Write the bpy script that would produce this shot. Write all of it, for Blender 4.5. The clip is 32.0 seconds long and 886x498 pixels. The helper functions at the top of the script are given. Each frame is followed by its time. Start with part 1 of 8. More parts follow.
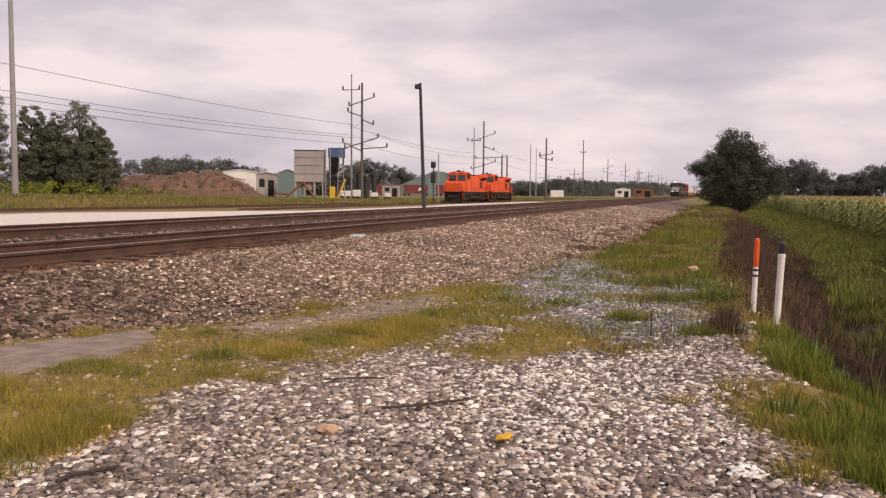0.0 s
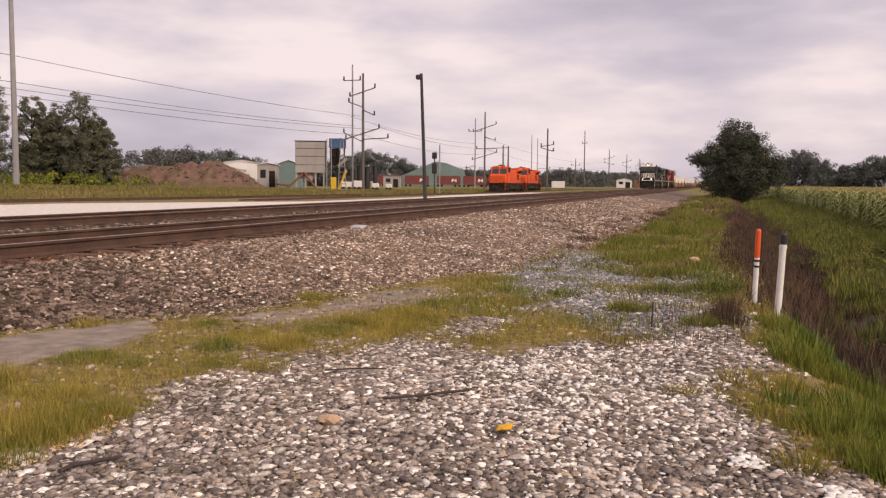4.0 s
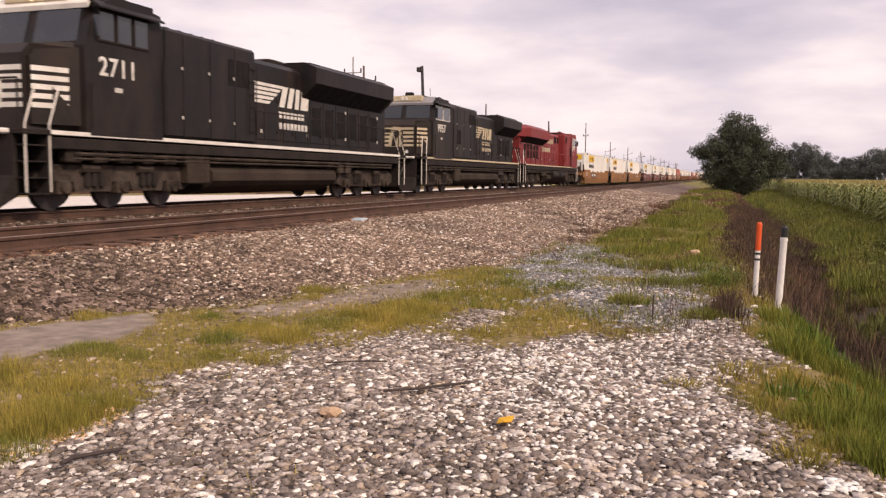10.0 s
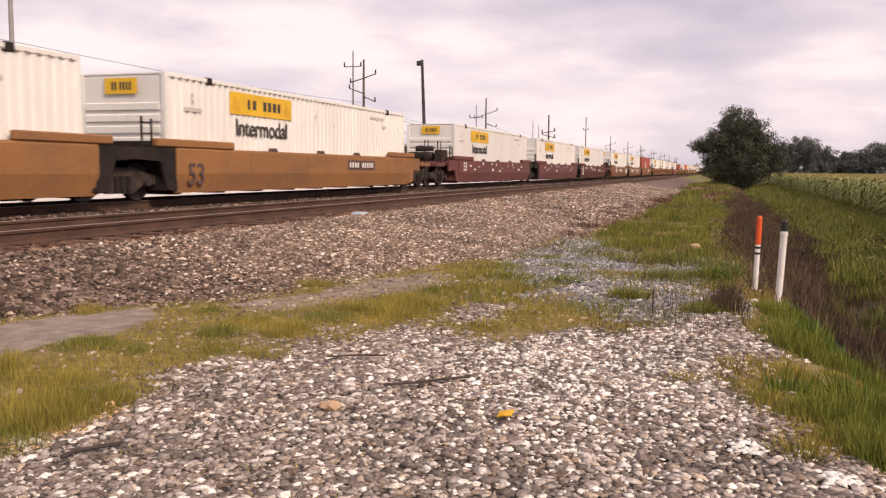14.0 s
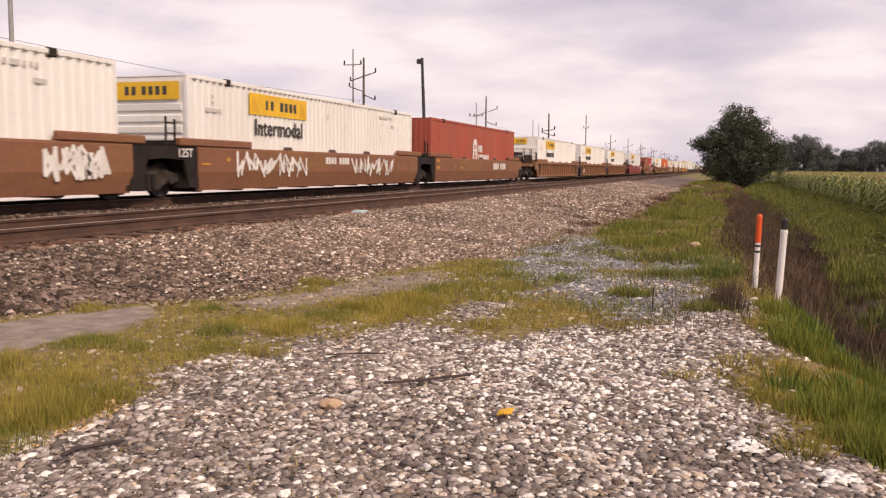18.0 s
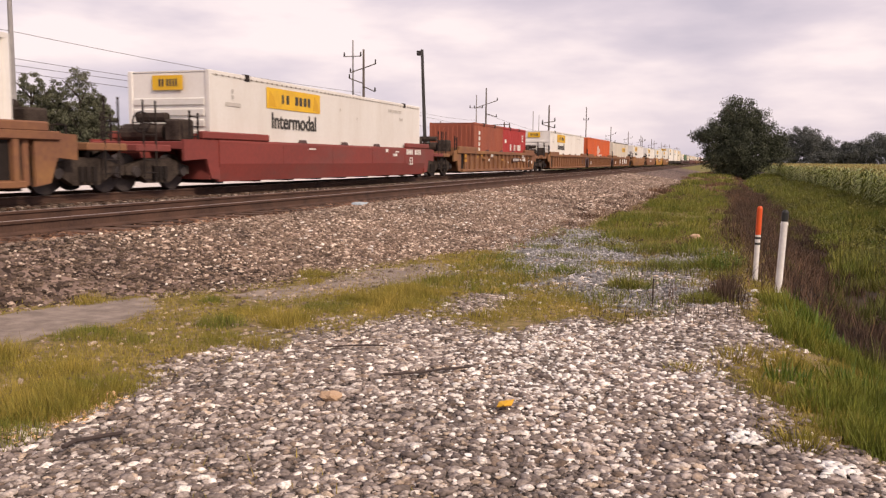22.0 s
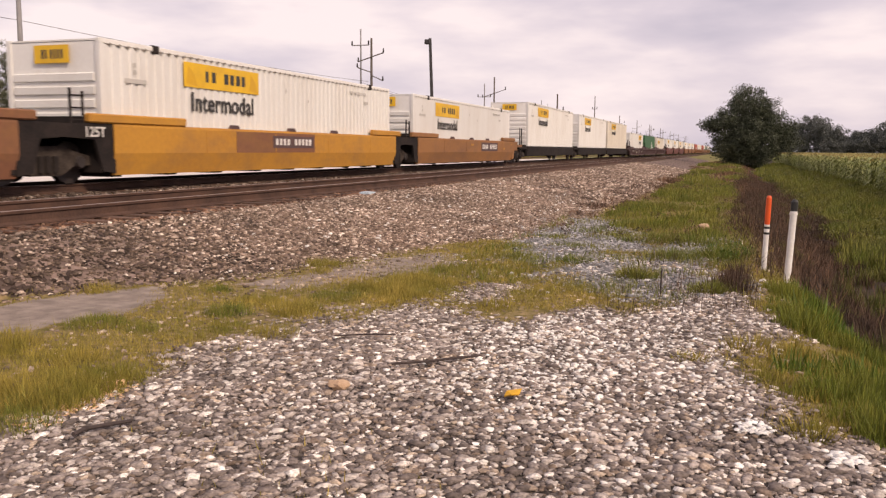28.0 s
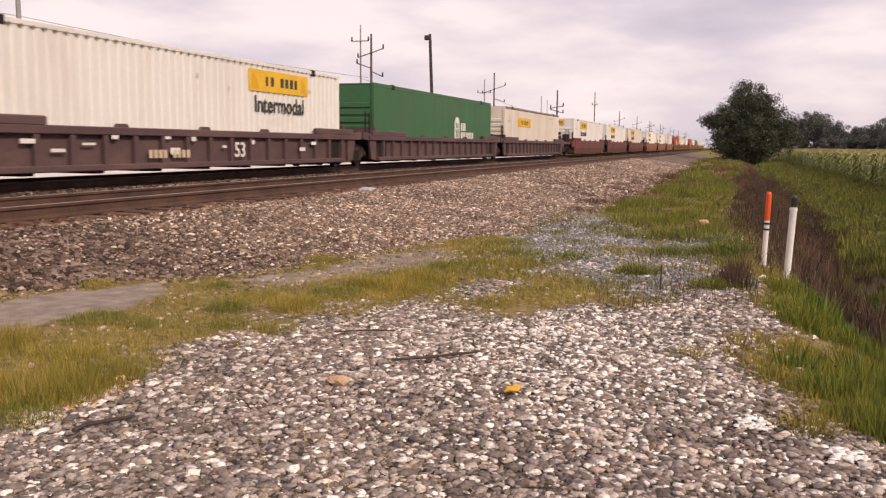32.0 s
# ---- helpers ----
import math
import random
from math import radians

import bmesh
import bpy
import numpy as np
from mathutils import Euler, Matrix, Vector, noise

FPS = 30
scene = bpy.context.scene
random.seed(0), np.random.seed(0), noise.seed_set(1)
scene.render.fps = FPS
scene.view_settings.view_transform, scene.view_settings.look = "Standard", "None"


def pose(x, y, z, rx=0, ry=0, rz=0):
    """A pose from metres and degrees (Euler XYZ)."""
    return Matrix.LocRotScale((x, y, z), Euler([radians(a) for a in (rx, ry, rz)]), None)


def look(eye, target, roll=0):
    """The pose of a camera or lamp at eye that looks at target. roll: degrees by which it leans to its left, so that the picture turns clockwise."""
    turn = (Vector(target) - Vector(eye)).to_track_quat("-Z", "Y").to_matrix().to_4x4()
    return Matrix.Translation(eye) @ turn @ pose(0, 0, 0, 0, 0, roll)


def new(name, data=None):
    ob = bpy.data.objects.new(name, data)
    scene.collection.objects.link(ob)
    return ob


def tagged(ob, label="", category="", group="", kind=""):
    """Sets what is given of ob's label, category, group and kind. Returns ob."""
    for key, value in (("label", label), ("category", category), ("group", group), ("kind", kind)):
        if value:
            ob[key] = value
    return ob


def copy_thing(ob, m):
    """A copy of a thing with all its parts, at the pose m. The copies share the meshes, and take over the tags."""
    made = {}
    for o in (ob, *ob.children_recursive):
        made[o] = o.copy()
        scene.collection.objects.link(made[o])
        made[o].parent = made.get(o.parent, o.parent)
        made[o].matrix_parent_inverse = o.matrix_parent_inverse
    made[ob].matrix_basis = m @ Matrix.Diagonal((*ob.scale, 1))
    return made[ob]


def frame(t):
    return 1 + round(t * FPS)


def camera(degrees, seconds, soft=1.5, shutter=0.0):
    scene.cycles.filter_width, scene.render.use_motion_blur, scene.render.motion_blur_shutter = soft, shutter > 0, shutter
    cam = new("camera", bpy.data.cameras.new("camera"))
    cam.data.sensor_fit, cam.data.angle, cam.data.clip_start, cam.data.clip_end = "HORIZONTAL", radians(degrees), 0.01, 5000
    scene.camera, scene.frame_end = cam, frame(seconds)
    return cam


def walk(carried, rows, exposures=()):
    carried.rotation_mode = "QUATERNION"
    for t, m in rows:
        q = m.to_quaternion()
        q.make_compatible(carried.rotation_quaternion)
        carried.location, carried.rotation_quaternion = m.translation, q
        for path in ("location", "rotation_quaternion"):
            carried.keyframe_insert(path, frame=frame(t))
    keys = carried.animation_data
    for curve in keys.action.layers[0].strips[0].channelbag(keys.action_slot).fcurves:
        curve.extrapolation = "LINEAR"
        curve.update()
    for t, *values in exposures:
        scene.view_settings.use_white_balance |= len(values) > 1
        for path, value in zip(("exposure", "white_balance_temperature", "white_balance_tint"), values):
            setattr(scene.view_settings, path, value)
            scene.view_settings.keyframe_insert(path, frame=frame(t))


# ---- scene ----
cam = camera(55.69, 32.0, soft=1.3, shutter=0.1)

EYE_Z = 1.62
# seconds, tilt from straight down, turn to the left of the track's direction
TURNS = """0.0 86.11 18.44|0.5 85.94 18.44|1.0 85.94 18.44|1.5 85.82 18.44|2.0 85.70 18.44|2.5 85.52 18.50|3.0 85.43 18.50
3.5 85.50 18.50|5.5 85.34 18.56|6.0 85.29 18.56|6.5 85.22 18.55|7.0 85.22 18.56|7.5 85.22 18.56|8.0 85.14 18.56
8.5 84.99 18.56|9.0 85.05 18.56|9.5 84.93 18.56|10.0 84.99 18.56|10.5 85.05 18.56|11.0 85.05 18.56|11.5 84.99 18.56
12.0 84.87 18.56|12.5 84.81 18.56|13.0 84.75 18.56|13.5 84.87 18.56|14.0 84.58 18.56|14.5 84.63 18.56|16.5 84.52 18.56
17.0 84.63 18.56|17.5 84.63 18.56|18.0 84.46 18.56|18.5 84.46 18.56|19.0 84.52 18.56|19.5 84.58 18.56|20.0 84.58 18.56
20.5 84.52 18.55|21.0 84.40 18.56|21.5 84.28 18.56|22.0 83.92 18.56|22.5 83.99 18.56|23.0 83.57 18.56|23.5 83.51 19.09
24.0 83.36 19.09|24.5 83.39 19.09|25.0 83.39 19.09|25.5 83.22 19.09|27.5 83.01 19.09|28.0 83.19 19.09|28.5 83.01 19.08
29.0 83.07 19.09|29.5 82.98 19.09|30.0 82.95 19.09|30.5 82.98 19.09|31.0 82.89 19.09|31.5 82.83 19.09|32.0 82.92 19.08"""
EXPOSURES = [(t, e + 0.15, 7650, 20) for t, e in ((0, -0.06), (3, -0.05), (6, 0.0), (9, 0.04), (10, 0.17), (11, 0.38), (12.5, 0.38), (13, 0.27), (14, 0.18), (17.5, 0.15), (21, 0.13), (22.2, 0.14), (23, 0.1), (25, 0.09), (28, 0.1), (30, 0.08), (31, 0.03), (32, 0.11))]
turns = [tuple(float(v) for v in row.split()) for line in TURNS.split("\n") for row in line.split("|")]
walk(cam, [(t, pose(0, 0, EYE_Z, down, 0, left) @ pose(0, 0, 0, 0, 0, 0.51)) for t, down, left in turns],
     EXPOSURES)

# ---- light ----
SUN_AZ, SUN_EL = 118.0, 38.0     # degrees: azimuth from the track's direction (+y) towards +x
world = bpy.data.worlds.new("overcast_sky")
scene.world = world
world.use_nodes = True
wn, wl = world.node_tree.nodes, world.node_tree.links
wn.clear()
w_out, w_bg = wn.new("ShaderNodeOutputWorld"), wn.new("ShaderNodeBackground")
w_sky = wn.new("ShaderNodeTexSky")
w_sky.sky_type, w_sky.sun_disc = "NISHITA", False
w_sky.sun_elevation, w_sky.sun_rotation = radians(SUN_EL), radians(SUN_AZ)
w_dim = wn.new("ShaderNodeVectorMath")
w_dim.operation = "SCALE"
w_dim.inputs["Scale"].default_value = 0.09
wl.new(w_sky.outputs[0], w_dim.inputs[0])
w_co = wn.new("ShaderNodeTexCoord")
w_map = wn.new("ShaderNodeMapping")
w_map.inputs["Scale"].default_value = (1.0, 1.0, 3.6)
w_map.inputs["Location"].default_value = (11.48, -12.34, 12.09)
wl.new(w_co.outputs["Generated"], w_map.inputs[0])
w_n1, w_n2 = wn.new("ShaderNodeTexNoise"), wn.new("ShaderNodeTexNoise")
for node, size, detail in ((w_n1, 2.6, 5.0), (w_n2, 7.0, 6.0)):
    node.inputs["Scale"].default_value, node.inputs["Detail"].default_value = size, detail
    node.inputs["Roughness"].default_value = 0.5
    wl.new(w_map.outputs[0], node.inputs["Vector"])
w_mix = wn.new("ShaderNodeMix")
w_mix.data_type = "FLOAT"
w_mix.inputs["Factor"].default_value = 0.3
wl.new(w_n1.outputs["Fac"], w_mix.inputs[2])
wl.new(w_n2.outputs["Fac"], w_mix.inputs[3])
w_ramp = wn.new("ShaderNodeValToRGB")
w_ramp.color_ramp.elements[0].position, w_ramp.color_ramp.elements[0].color = 0.36, (0.43, 0.445, 0.575, 1)
w_ramp.color_ramp.elements[1].position, w_ramp.color_ramp.elements[1].color = 0.62, (0.79, 0.772, 0.84, 1)
mid = w_ramp.color_ramp.elements.new(0.5)
mid.color = (0.58, 0.578, 0.695, 1)
wl.new(w_mix.outputs[0], w_ramp.inputs[0])
w_cover = wn.new("ShaderNodeMix")
w_cover.data_type = "RGBA"
w_cover.inputs["Factor"].default_value = 0.94
wl.new(w_dim.outputs[0], w_cover.inputs[6])
wl.new(w_ramp.outputs[0], w_cover.inputs[7])
wl.new(w_cover.outputs[2], w_bg.inputs["Color"])
w_bg.inputs["Strength"].default_value = 1.0
wl.new(w_bg.outputs[0], w_out.inputs[0])

sun_data = bpy.data.lights.new("sun", "SUN")
sun_data.energy, sun_data.angle, sun_data.color = 2.35, radians(10), (1.0, 0.91, 0.78)
sun = new("sun", sun_data)
az, el = radians(SUN_AZ), radians(SUN_EL)
to_sun = Vector((math.sin(az) * math.cos(el), math.cos(az) * math.cos(el), math.sin(el)))
sun.matrix_world = look(to_sun * 50, (0, 0, 0))

# ---- materials ----


def material(name, a, b=None, rough=0.8, metal=0.0, size=3.0, fine=40.0, bump=0.15, streak=None, island=0.0, stain=None, obj=0.0, spec=0.4):
    """Two-scale procedural surface: a and b are mixed by coarse and fine noise; island/obj vary the value piece by piece;
    streak stretches the coarse noise along an axis; stain=(colour, amount, size) lays patches of dirt over it."""
    m = bpy.data.materials.new(name)
    m.use_nodes = True
    n, l = m.node_tree.nodes, m.node_tree.links
    p = n["Principled BSDF"]
    b = b or tuple(c * 0.7 for c in a)
    co = n.new("ShaderNodeTexCoord")
    mp = n.new("ShaderNodeMapping")
    mp.inputs["Scale"].default_value = streak or (1, 1, 1)
    l.new(co.outputs["Object"], mp.inputs[0])
    n1, n2 = n.new("ShaderNodeTexNoise"), n.new("ShaderNodeTexNoise")
    n1.inputs["Scale"].default_value, n1.inputs["Detail"].default_value = size, 5
    n2.inputs["Scale"].default_value, n2.inputs["Detail"].default_value = fine, 3
    l.new(mp.outputs[0], n1.inputs["Vector"])
    l.new(co.outputs["Object"], n2.inputs["Vector"])
    mx = n.new("ShaderNodeMath")
    mx.operation = "MULTIPLY_ADD"
    mx.inputs[1].default_value, mx.inputs[2].default_value = 0.45, 0.0
    l.new(n2.outputs["Fac"], mx.inputs[0])
    sm = n.new("ShaderNodeMath")
    sm.operation = "MULTIPLY_ADD"
    sm.inputs[1].default_value = 0.75
    l.new(n1.outputs["Fac"], sm.inputs[0])
    l.new(mx.outputs[0], sm.inputs[2])
    rp = n.new("ShaderNodeValToRGB")
    rp.color_ramp.elements[0].position, rp.color_ramp.elements[0].color = 0.42, (*a, 1)
    rp.color_ramp.elements[1].position, rp.color_ramp.elements[1].color = 0.78, (*b, 1)
    l.new(sm.outputs[0], rp.inputs[0])
    colour = rp.outputs[0]
    if stain:
        n3 = n.new("ShaderNodeTexNoise")
        n3.inputs["Scale"].default_value, n3.inputs["Detail"].default_value = stain[2], 7
        n3.inputs["Roughness"].default_value = 0.65
        l.new(mp.outputs[0], n3.inputs["Vector"])
        r3 = n.new("ShaderNodeValToRGB")
        r3.color_ramp.elements[0].position, r3.color_ramp.elements[1].position = 0.47, 0.68
        r3.color_ramp.elements[1].color = (stain[1], stain[1], stain[1], 1)
        l.new(n3.outputs["Fac"], r3.inputs[0])
        mc = n.new("ShaderNodeMix")
        mc.data_type = "RGBA"
        mc.inputs[7].default_value = (*stain[0], 1)
        l.new(r3.outputs[0], mc.inputs["Factor"])
        l.new(colour, mc.inputs[6])
        colour = mc.outputs[2]
    for amount, kind in ((island, "island"), (obj, "object")):
        if amount:
            if kind == "island":
                src = n.new("ShaderNodeNewGeometry").outputs["Random Per Island"]
            else:
                src = n.new("ShaderNodeObjectInfo").outputs["Random"]
            hv = n.new("ShaderNodeMapRange")
            hv.inputs["To Min"].default_value, hv.inputs["To Max"].default_value = 1 - amount, 1 + amount
            l.new(src, hv.inputs["Value"])
            hs = n.new("ShaderNodeHueSaturation")
            l.new(hv.outputs[0], hs.inputs["Value"])
            l.new(colour, hs.inputs["Color"])
            colour = hs.outputs[0]
    l.new(colour, p.inputs["Base Color"])
    p.inputs["Roughness"].default_value, p.inputs["Metallic"].default_value = rough, metal
    p.inputs["Specular IOR Level"].default_value = spec
    if bump:
        bp = n.new("ShaderNodeBump")
        bp.inputs["Strength"].default_value, bp.inputs["Distance"].default_value = bump, 0.02
        l.new(n2.outputs["Fac"], bp.inputs["Height"])
        l.new(bp.outputs[0], p.inputs["Normal"])
    return m


def stone_material(name, stops, size=1.2, patch=0.5, rough=0.88):
    """Loose stone: every stone takes its own shade from the stops (share, colour); broad patches of dirt and a fine grain lie over it."""
    m = bpy.data.materials.new(name)
    m.use_nodes = True
    n, l = m.node_tree.nodes, m.node_tree.links
    p = n["Principled BSDF"]
    rp = n.new("ShaderNodeValToRGB")
    ramp = rp.color_ramp
    ramp.elements[0].position, ramp.elements[0].color = stops[0][0], (*stops[0][1], 1)
    ramp.elements[1].position, ramp.elements[1].color = stops[-1][0], (*stops[-1][1], 1)
    for at, c in stops[1:-1]:
        ramp.elements.new(at).color = (*c, 1)
    l.new(n.new("ShaderNodeNewGeometry").outputs["Random Per Island"], rp.inputs[0])
    co = n.new("ShaderNodeTexCoord")
    colour = rp.outputs[0]
    for scale, detail, lo, hi in ((size, 4, 1 - patch, 1 + patch), (55, 4, 0.55, 1.45)):
        t = n.new("ShaderNodeTexNoise")
        t.inputs["Scale"].default_value, t.inputs["Detail"].default_value = scale, detail
        l.new(co.outputs["Object"], t.inputs["Vector"])
        r = n.new("ShaderNodeMapRange")
        r.inputs["From Min"].default_value, r.inputs["From Max"].default_value = 0.3, 0.7
        r.inputs["To Min"].default_value, r.inputs["To Max"].default_value = lo, hi
        l.new(t.outputs["Fac"], r.inputs["Value"])
        hs = n.new("ShaderNodeHueSaturation")
        l.new(r.outputs[0], hs.inputs["Value"])
        l.new(colour, hs.inputs["Color"])
        colour = hs.outputs[0]
    l.new(colour, p.inputs["Base Color"])
    p.inputs["Roughness"].default_value = rough
    p.inputs["Specular IOR Level"].default_value = 0.3
    return m


M = {}
M["gravel_stone"] = stone_material("gravel_stone", ((0.0, (0.115, 0.092, 0.081)), (0.42, (0.225, 0.185, 0.165)), (0.70, (0.36, 0.305, 0.272)), (0.86, (0.57, 0.505, 0.455)), (1.0, (0.88, 0.82, 0.75))), 1.1, 0.3)
M["gravel_brown"] = stone_material("gravel_brown", ((0.0, (0.11, 0.08, 0.062)), (0.5, (0.24, 0.18, 0.14)), (1.0, (0.50, 0.40, 0.31))), 1.1, 0.3)
M["blue_gravel"] = stone_material("blue_gravel", ((0.0, (0.12, 0.118, 0.12)), (0.5, (0.23, 0.225, 0.23)), (0.85, (0.38, 0.37, 0.37)), (1.0, (0.62, 0.60, 0.58))), 1.4, 0.25)
M["ballast_stone"] = stone_material("ballast_stone", ((0.0, (0.080, 0.054, 0.040)), (0.5, (0.20, 0.140, 0.105)), (0.80, (0.34, 0.25, 0.195)), (0.94, (0.55, 0.44, 0.36)), (1.0, (0.78, 0.68, 0.58))), 0.5, 0.3)
M["ballast_dark"] = stone_material("ballast_dark", ((0.0, (0.045, 0.031, 0.024)), (0.6, (0.10, 0.072, 0.055)), (0.9, (0.19, 0.14, 0.11)), (1.0, (0.42, 0.34, 0.28))), 0.6, 0.35)
M["ballast_rust"] = stone_material("ballast_rust", ((0.0, (0.050, 0.023, 0.014)), (0.5, (0.125, 0.060, 0.036)), (0.9, (0.21, 0.112, 0.070)), (1.0, (0.34, 0.22, 0.145))), 0.8, 0.35)
M["pale_stone"] = material("pale_stone", (0.85, 0.83, 0.80), (0.65, 0.62, 0.58), 0.85, size=6, fine=40, island=0.2)
M["grass"] = material("grass", (0.150, 0.148, 0.019), (0.40, 0.295, 0.068), 0.8, size=0.9, fine=5, island=0.35, bump=0)
M["tall_grass"] = material("tall_grass", (0.082, 0.128, 0.012), (0.225, 0.212, 0.030), 0.75, size=1.3, fine=5, island=0.4, bump=0)
M["weed_leaf"] = material("weed_leaf", (0.058, 0.075, 0.013), (0.165, 0.155, 0.032), 0.7, size=0.9, fine=6, island=0.45, bump=0)
M["dry_weed"] = material("dry_weed", (0.120, 0.070, 0.045), (0.035, 0.024, 0.019), 0.9, size=0.8, fine=6, island=0.5, bump=0)
M["verge_grass"] = material("verge_grass", (0.085, 0.122, 0.012), (0.225, 0.205, 0.042), 0.75, size=1.1, fine=5, island=0.4, bump=0)
M["bank_leaf"] = material("bank_leaf", (0.05, 0.11, 0.012), (0.12, 0.17, 0.02), 0.6, size=1.2, fine=6, island=0.4, bump=0)
M["rust_weed"] = material("rust_weed", (0.21, 0.115, 0.065), (0.10, 0.065, 0.042), 0.85, size=1.0, fine=6, island=0.4, bump=0)
M["corn_leaf"] = material("corn_leaf", (0.13, 0.17, 0.035), (0.29, 0.29, 0.095), 0.55, size=0.5, fine=4, island=0.35, bump=0)
M["tassel"] = material("tassel", (0.42, 0.33, 0.13), (0.30, 0.24, 0.10), 0.8, size=2, fine=10, bump=0, island=0.3)
M["leaf_dark"] = material("leaf_dark", (0.040, 0.050, 0.030), (0.070, 0.080, 0.046), 0.65, size=0.5, fine=6, island=0.4, bump=0)
# far foliage: distance haze is put into this pale grey leaf colour
M["leaf_hazed"] = material("leaf_hazed", (0.095, 0.105, 0.10), (0.14, 0.15, 0.14), 0.95, size=0.1, fine=2, island=0.3, bump=0)
M["leaf_olive"] = material("leaf_olive", (0.088, 0.096, 0.060), (0.145, 0.150, 0.096), 0.75, size=0.3, fine=4, island=0.35, bump=0)
M["bark"] = material("bark", (0.09, 0.07, 0.055), (0.04, 0.032, 0.028), 0.9, size=4, fine=30, streak=(6, 6, 0.6), bump=0.5)
M["rail"] = material("rail", (0.120, 0.066, 0.047), (0.056, 0.033, 0.026), 0.8, 0.0, size=2, fine=30, bump=0.1, spec=0.25)
M["rail_head"] = material("rail_head", (0.55, 0.46, 0.42), (0.38, 0.29, 0.25), 0.38, 0.7, size=1.5, fine=50, streak=(1, 0.05, 1), bump=0.03)
M["tie"] = material("tie", (0.15, 0.085, 0.056), (0.048, 0.028, 0.021), 0.95, size=4, fine=40, streak=(0.5, 5, 5), bump=0.5, obj=0.4)
M["meadow_grass"] = material("meadow_grass", (0.105, 0.118, 0.022), (0.27, 0.20, 0.075), 0.8, size=0.12, fine=2, island=0.35, bump=0)
M["white_box"] = material("white_box", (0.78, 0.77, 0.74), (0.72, 0.70, 0.665), 0.6, size=0.6, fine=12, bump=0.03, stain=((0.58, 0.52, 0.45), 0.35, 0.9), streak=(1, 1, 0.3), obj=0.07)
M["cream_box"] = material("cream_box", (0.74, 0.68, 0.58), (0.62, 0.56, 0.48), 0.6, size=0.6, fine=12, bump=0.03, stain=((0.50, 0.43, 0.35), 0.35, 0.9), streak=(1, 1, 0.3))
M["box_red"] = material("box_red", (0.42, 0.095, 0.055), (0.33, 0.07, 0.045), 0.6, size=0.8, fine=14, bump=0.03, stain=((0.28, 0.10, 0.07), 0.4, 1.1), streak=(1, 1, 0.3))
M["box_orange"] = material("box_orange", (0.66, 0.13, 0.035), (0.55, 0.10, 0.03), 0.6, size=0.8, fine=14, bump=0.03, stain=((0.42, 0.11, 0.06), 0.3, 1.1), streak=(1, 1, 0.3))
M["box_brick"] = material("box_brick", (0.36, 0.10, 0.055), (0.28, 0.075, 0.045), 0.65, size=0.8, fine=14, bump=0.03, stain=((0.2, 0.07, 0.05), 0.4, 1.1), streak=(1, 1, 0.3))
M["box_crimson"] = material("box_crimson", (0.44, 0.04, 0.04), (0.35, 0.035, 0.035), 0.6, size=0.8, fine=14, bump=0.03, streak=(1, 1, 0.3))
M["box_green"] = material("box_green", (0.04, 0.15, 0.06), (0.03, 0.11, 0.045), 0.6, size=0.8, fine=14, bump=0.03, stain=((0.08, 0.12, 0.07), 0.4, 1.1), streak=(1, 1, 0.3))
# grey-brown of plate-style top rails, also the painted shade of rail notches
M["box_shadow"] = material("box_rail_shade", (0.30, 0.27, 0.23), (0.22, 0.20, 0.17), 0.7, size=1, fine=10, bump=0)
M["panel_yellow"] = material("panel_yellow", (0.82, 0.50, 0.028), (0.74, 0.43, 0.028), 0.5, size=1.2, fine=14, bump=0.0, stain=((0.5, 0.25, 0.04), 0.35, 2.0))
M["print_black"] = material("print_black", (0.035, 0.035, 0.035), (0.06, 0.055, 0.05), 0.6, size=3, fine=30, bump=0)
M["print_grey"] = material("print_grey", (0.46, 0.44, 0.41), (0.58, 0.55, 0.51), 0.7, size=3, fine=30, bump=0)
M["print_white"] = material("print_white", (0.80, 0.78, 0.74), (0.62, 0.58, 0.54), 0.6, size=3, fine=30, bump=0)
M["well_tan"] = material("well_tan", (0.34, 0.155, 0.055), (0.24, 0.11, 0.045), 0.75, size=0.5, fine=9, bump=0.05, stain=((0.17, 0.09, 0.055), 0.55, 0.8), streak=(1, 0.6, 1.3))
M["well_brown"] = material("well_brown", (0.25, 0.105, 0.055), (0.17, 0.075, 0.045), 0.8, size=0.5, fine=9, bump=0.05, stain=((0.40, 0.20, 0.05), 0.35, 0.5), streak=(1, 0.6, 1.3))
M["well_maroon"] = material("well_maroon", (0.175, 0.055, 0.048), (0.115, 0.041, 0.038), 0.75, size=0.5, fine=9, bump=0.05, stain=((0.12, 0.07, 0.06), 0.5, 0.9), streak=(1, 0.6, 1.3))
M["well_crimson"] = material("well_crimson", (0.27, 0.052, 0.042), (0.185, 0.042, 0.036), 0.7, size=0.5, fine=9, bump=0.05, stain=((0.17, 0.075, 0.065), 0.5, 0.9), streak=(1, 0.6, 1.3))
M["panel_ochre"] = material("panel_ochre", (0.70, 0.38, 0.022), (0.62, 0.33, 0.022), 0.5, size=1.2, fine=14, bump=0.0)
M["well_red"] = material("well_red", (0.135, 0.036, 0.026), (0.085, 0.028, 0.023), 0.7, size=0.5, fine=9, bump=0.05, stain=((0.13, 0.05, 0.05), 0.5, 0.9), streak=(1, 0.6, 1.3))
M["well_yellow"] = material("well_yellow", (0.56, 0.27, 0.04), (0.44, 0.20, 0.035), 0.75, size=0.5, fine=9, bump=0.05, stain=((0.22, 0.12, 0.06), 0.5, 0.7), streak=(1, 0.6, 1.3))
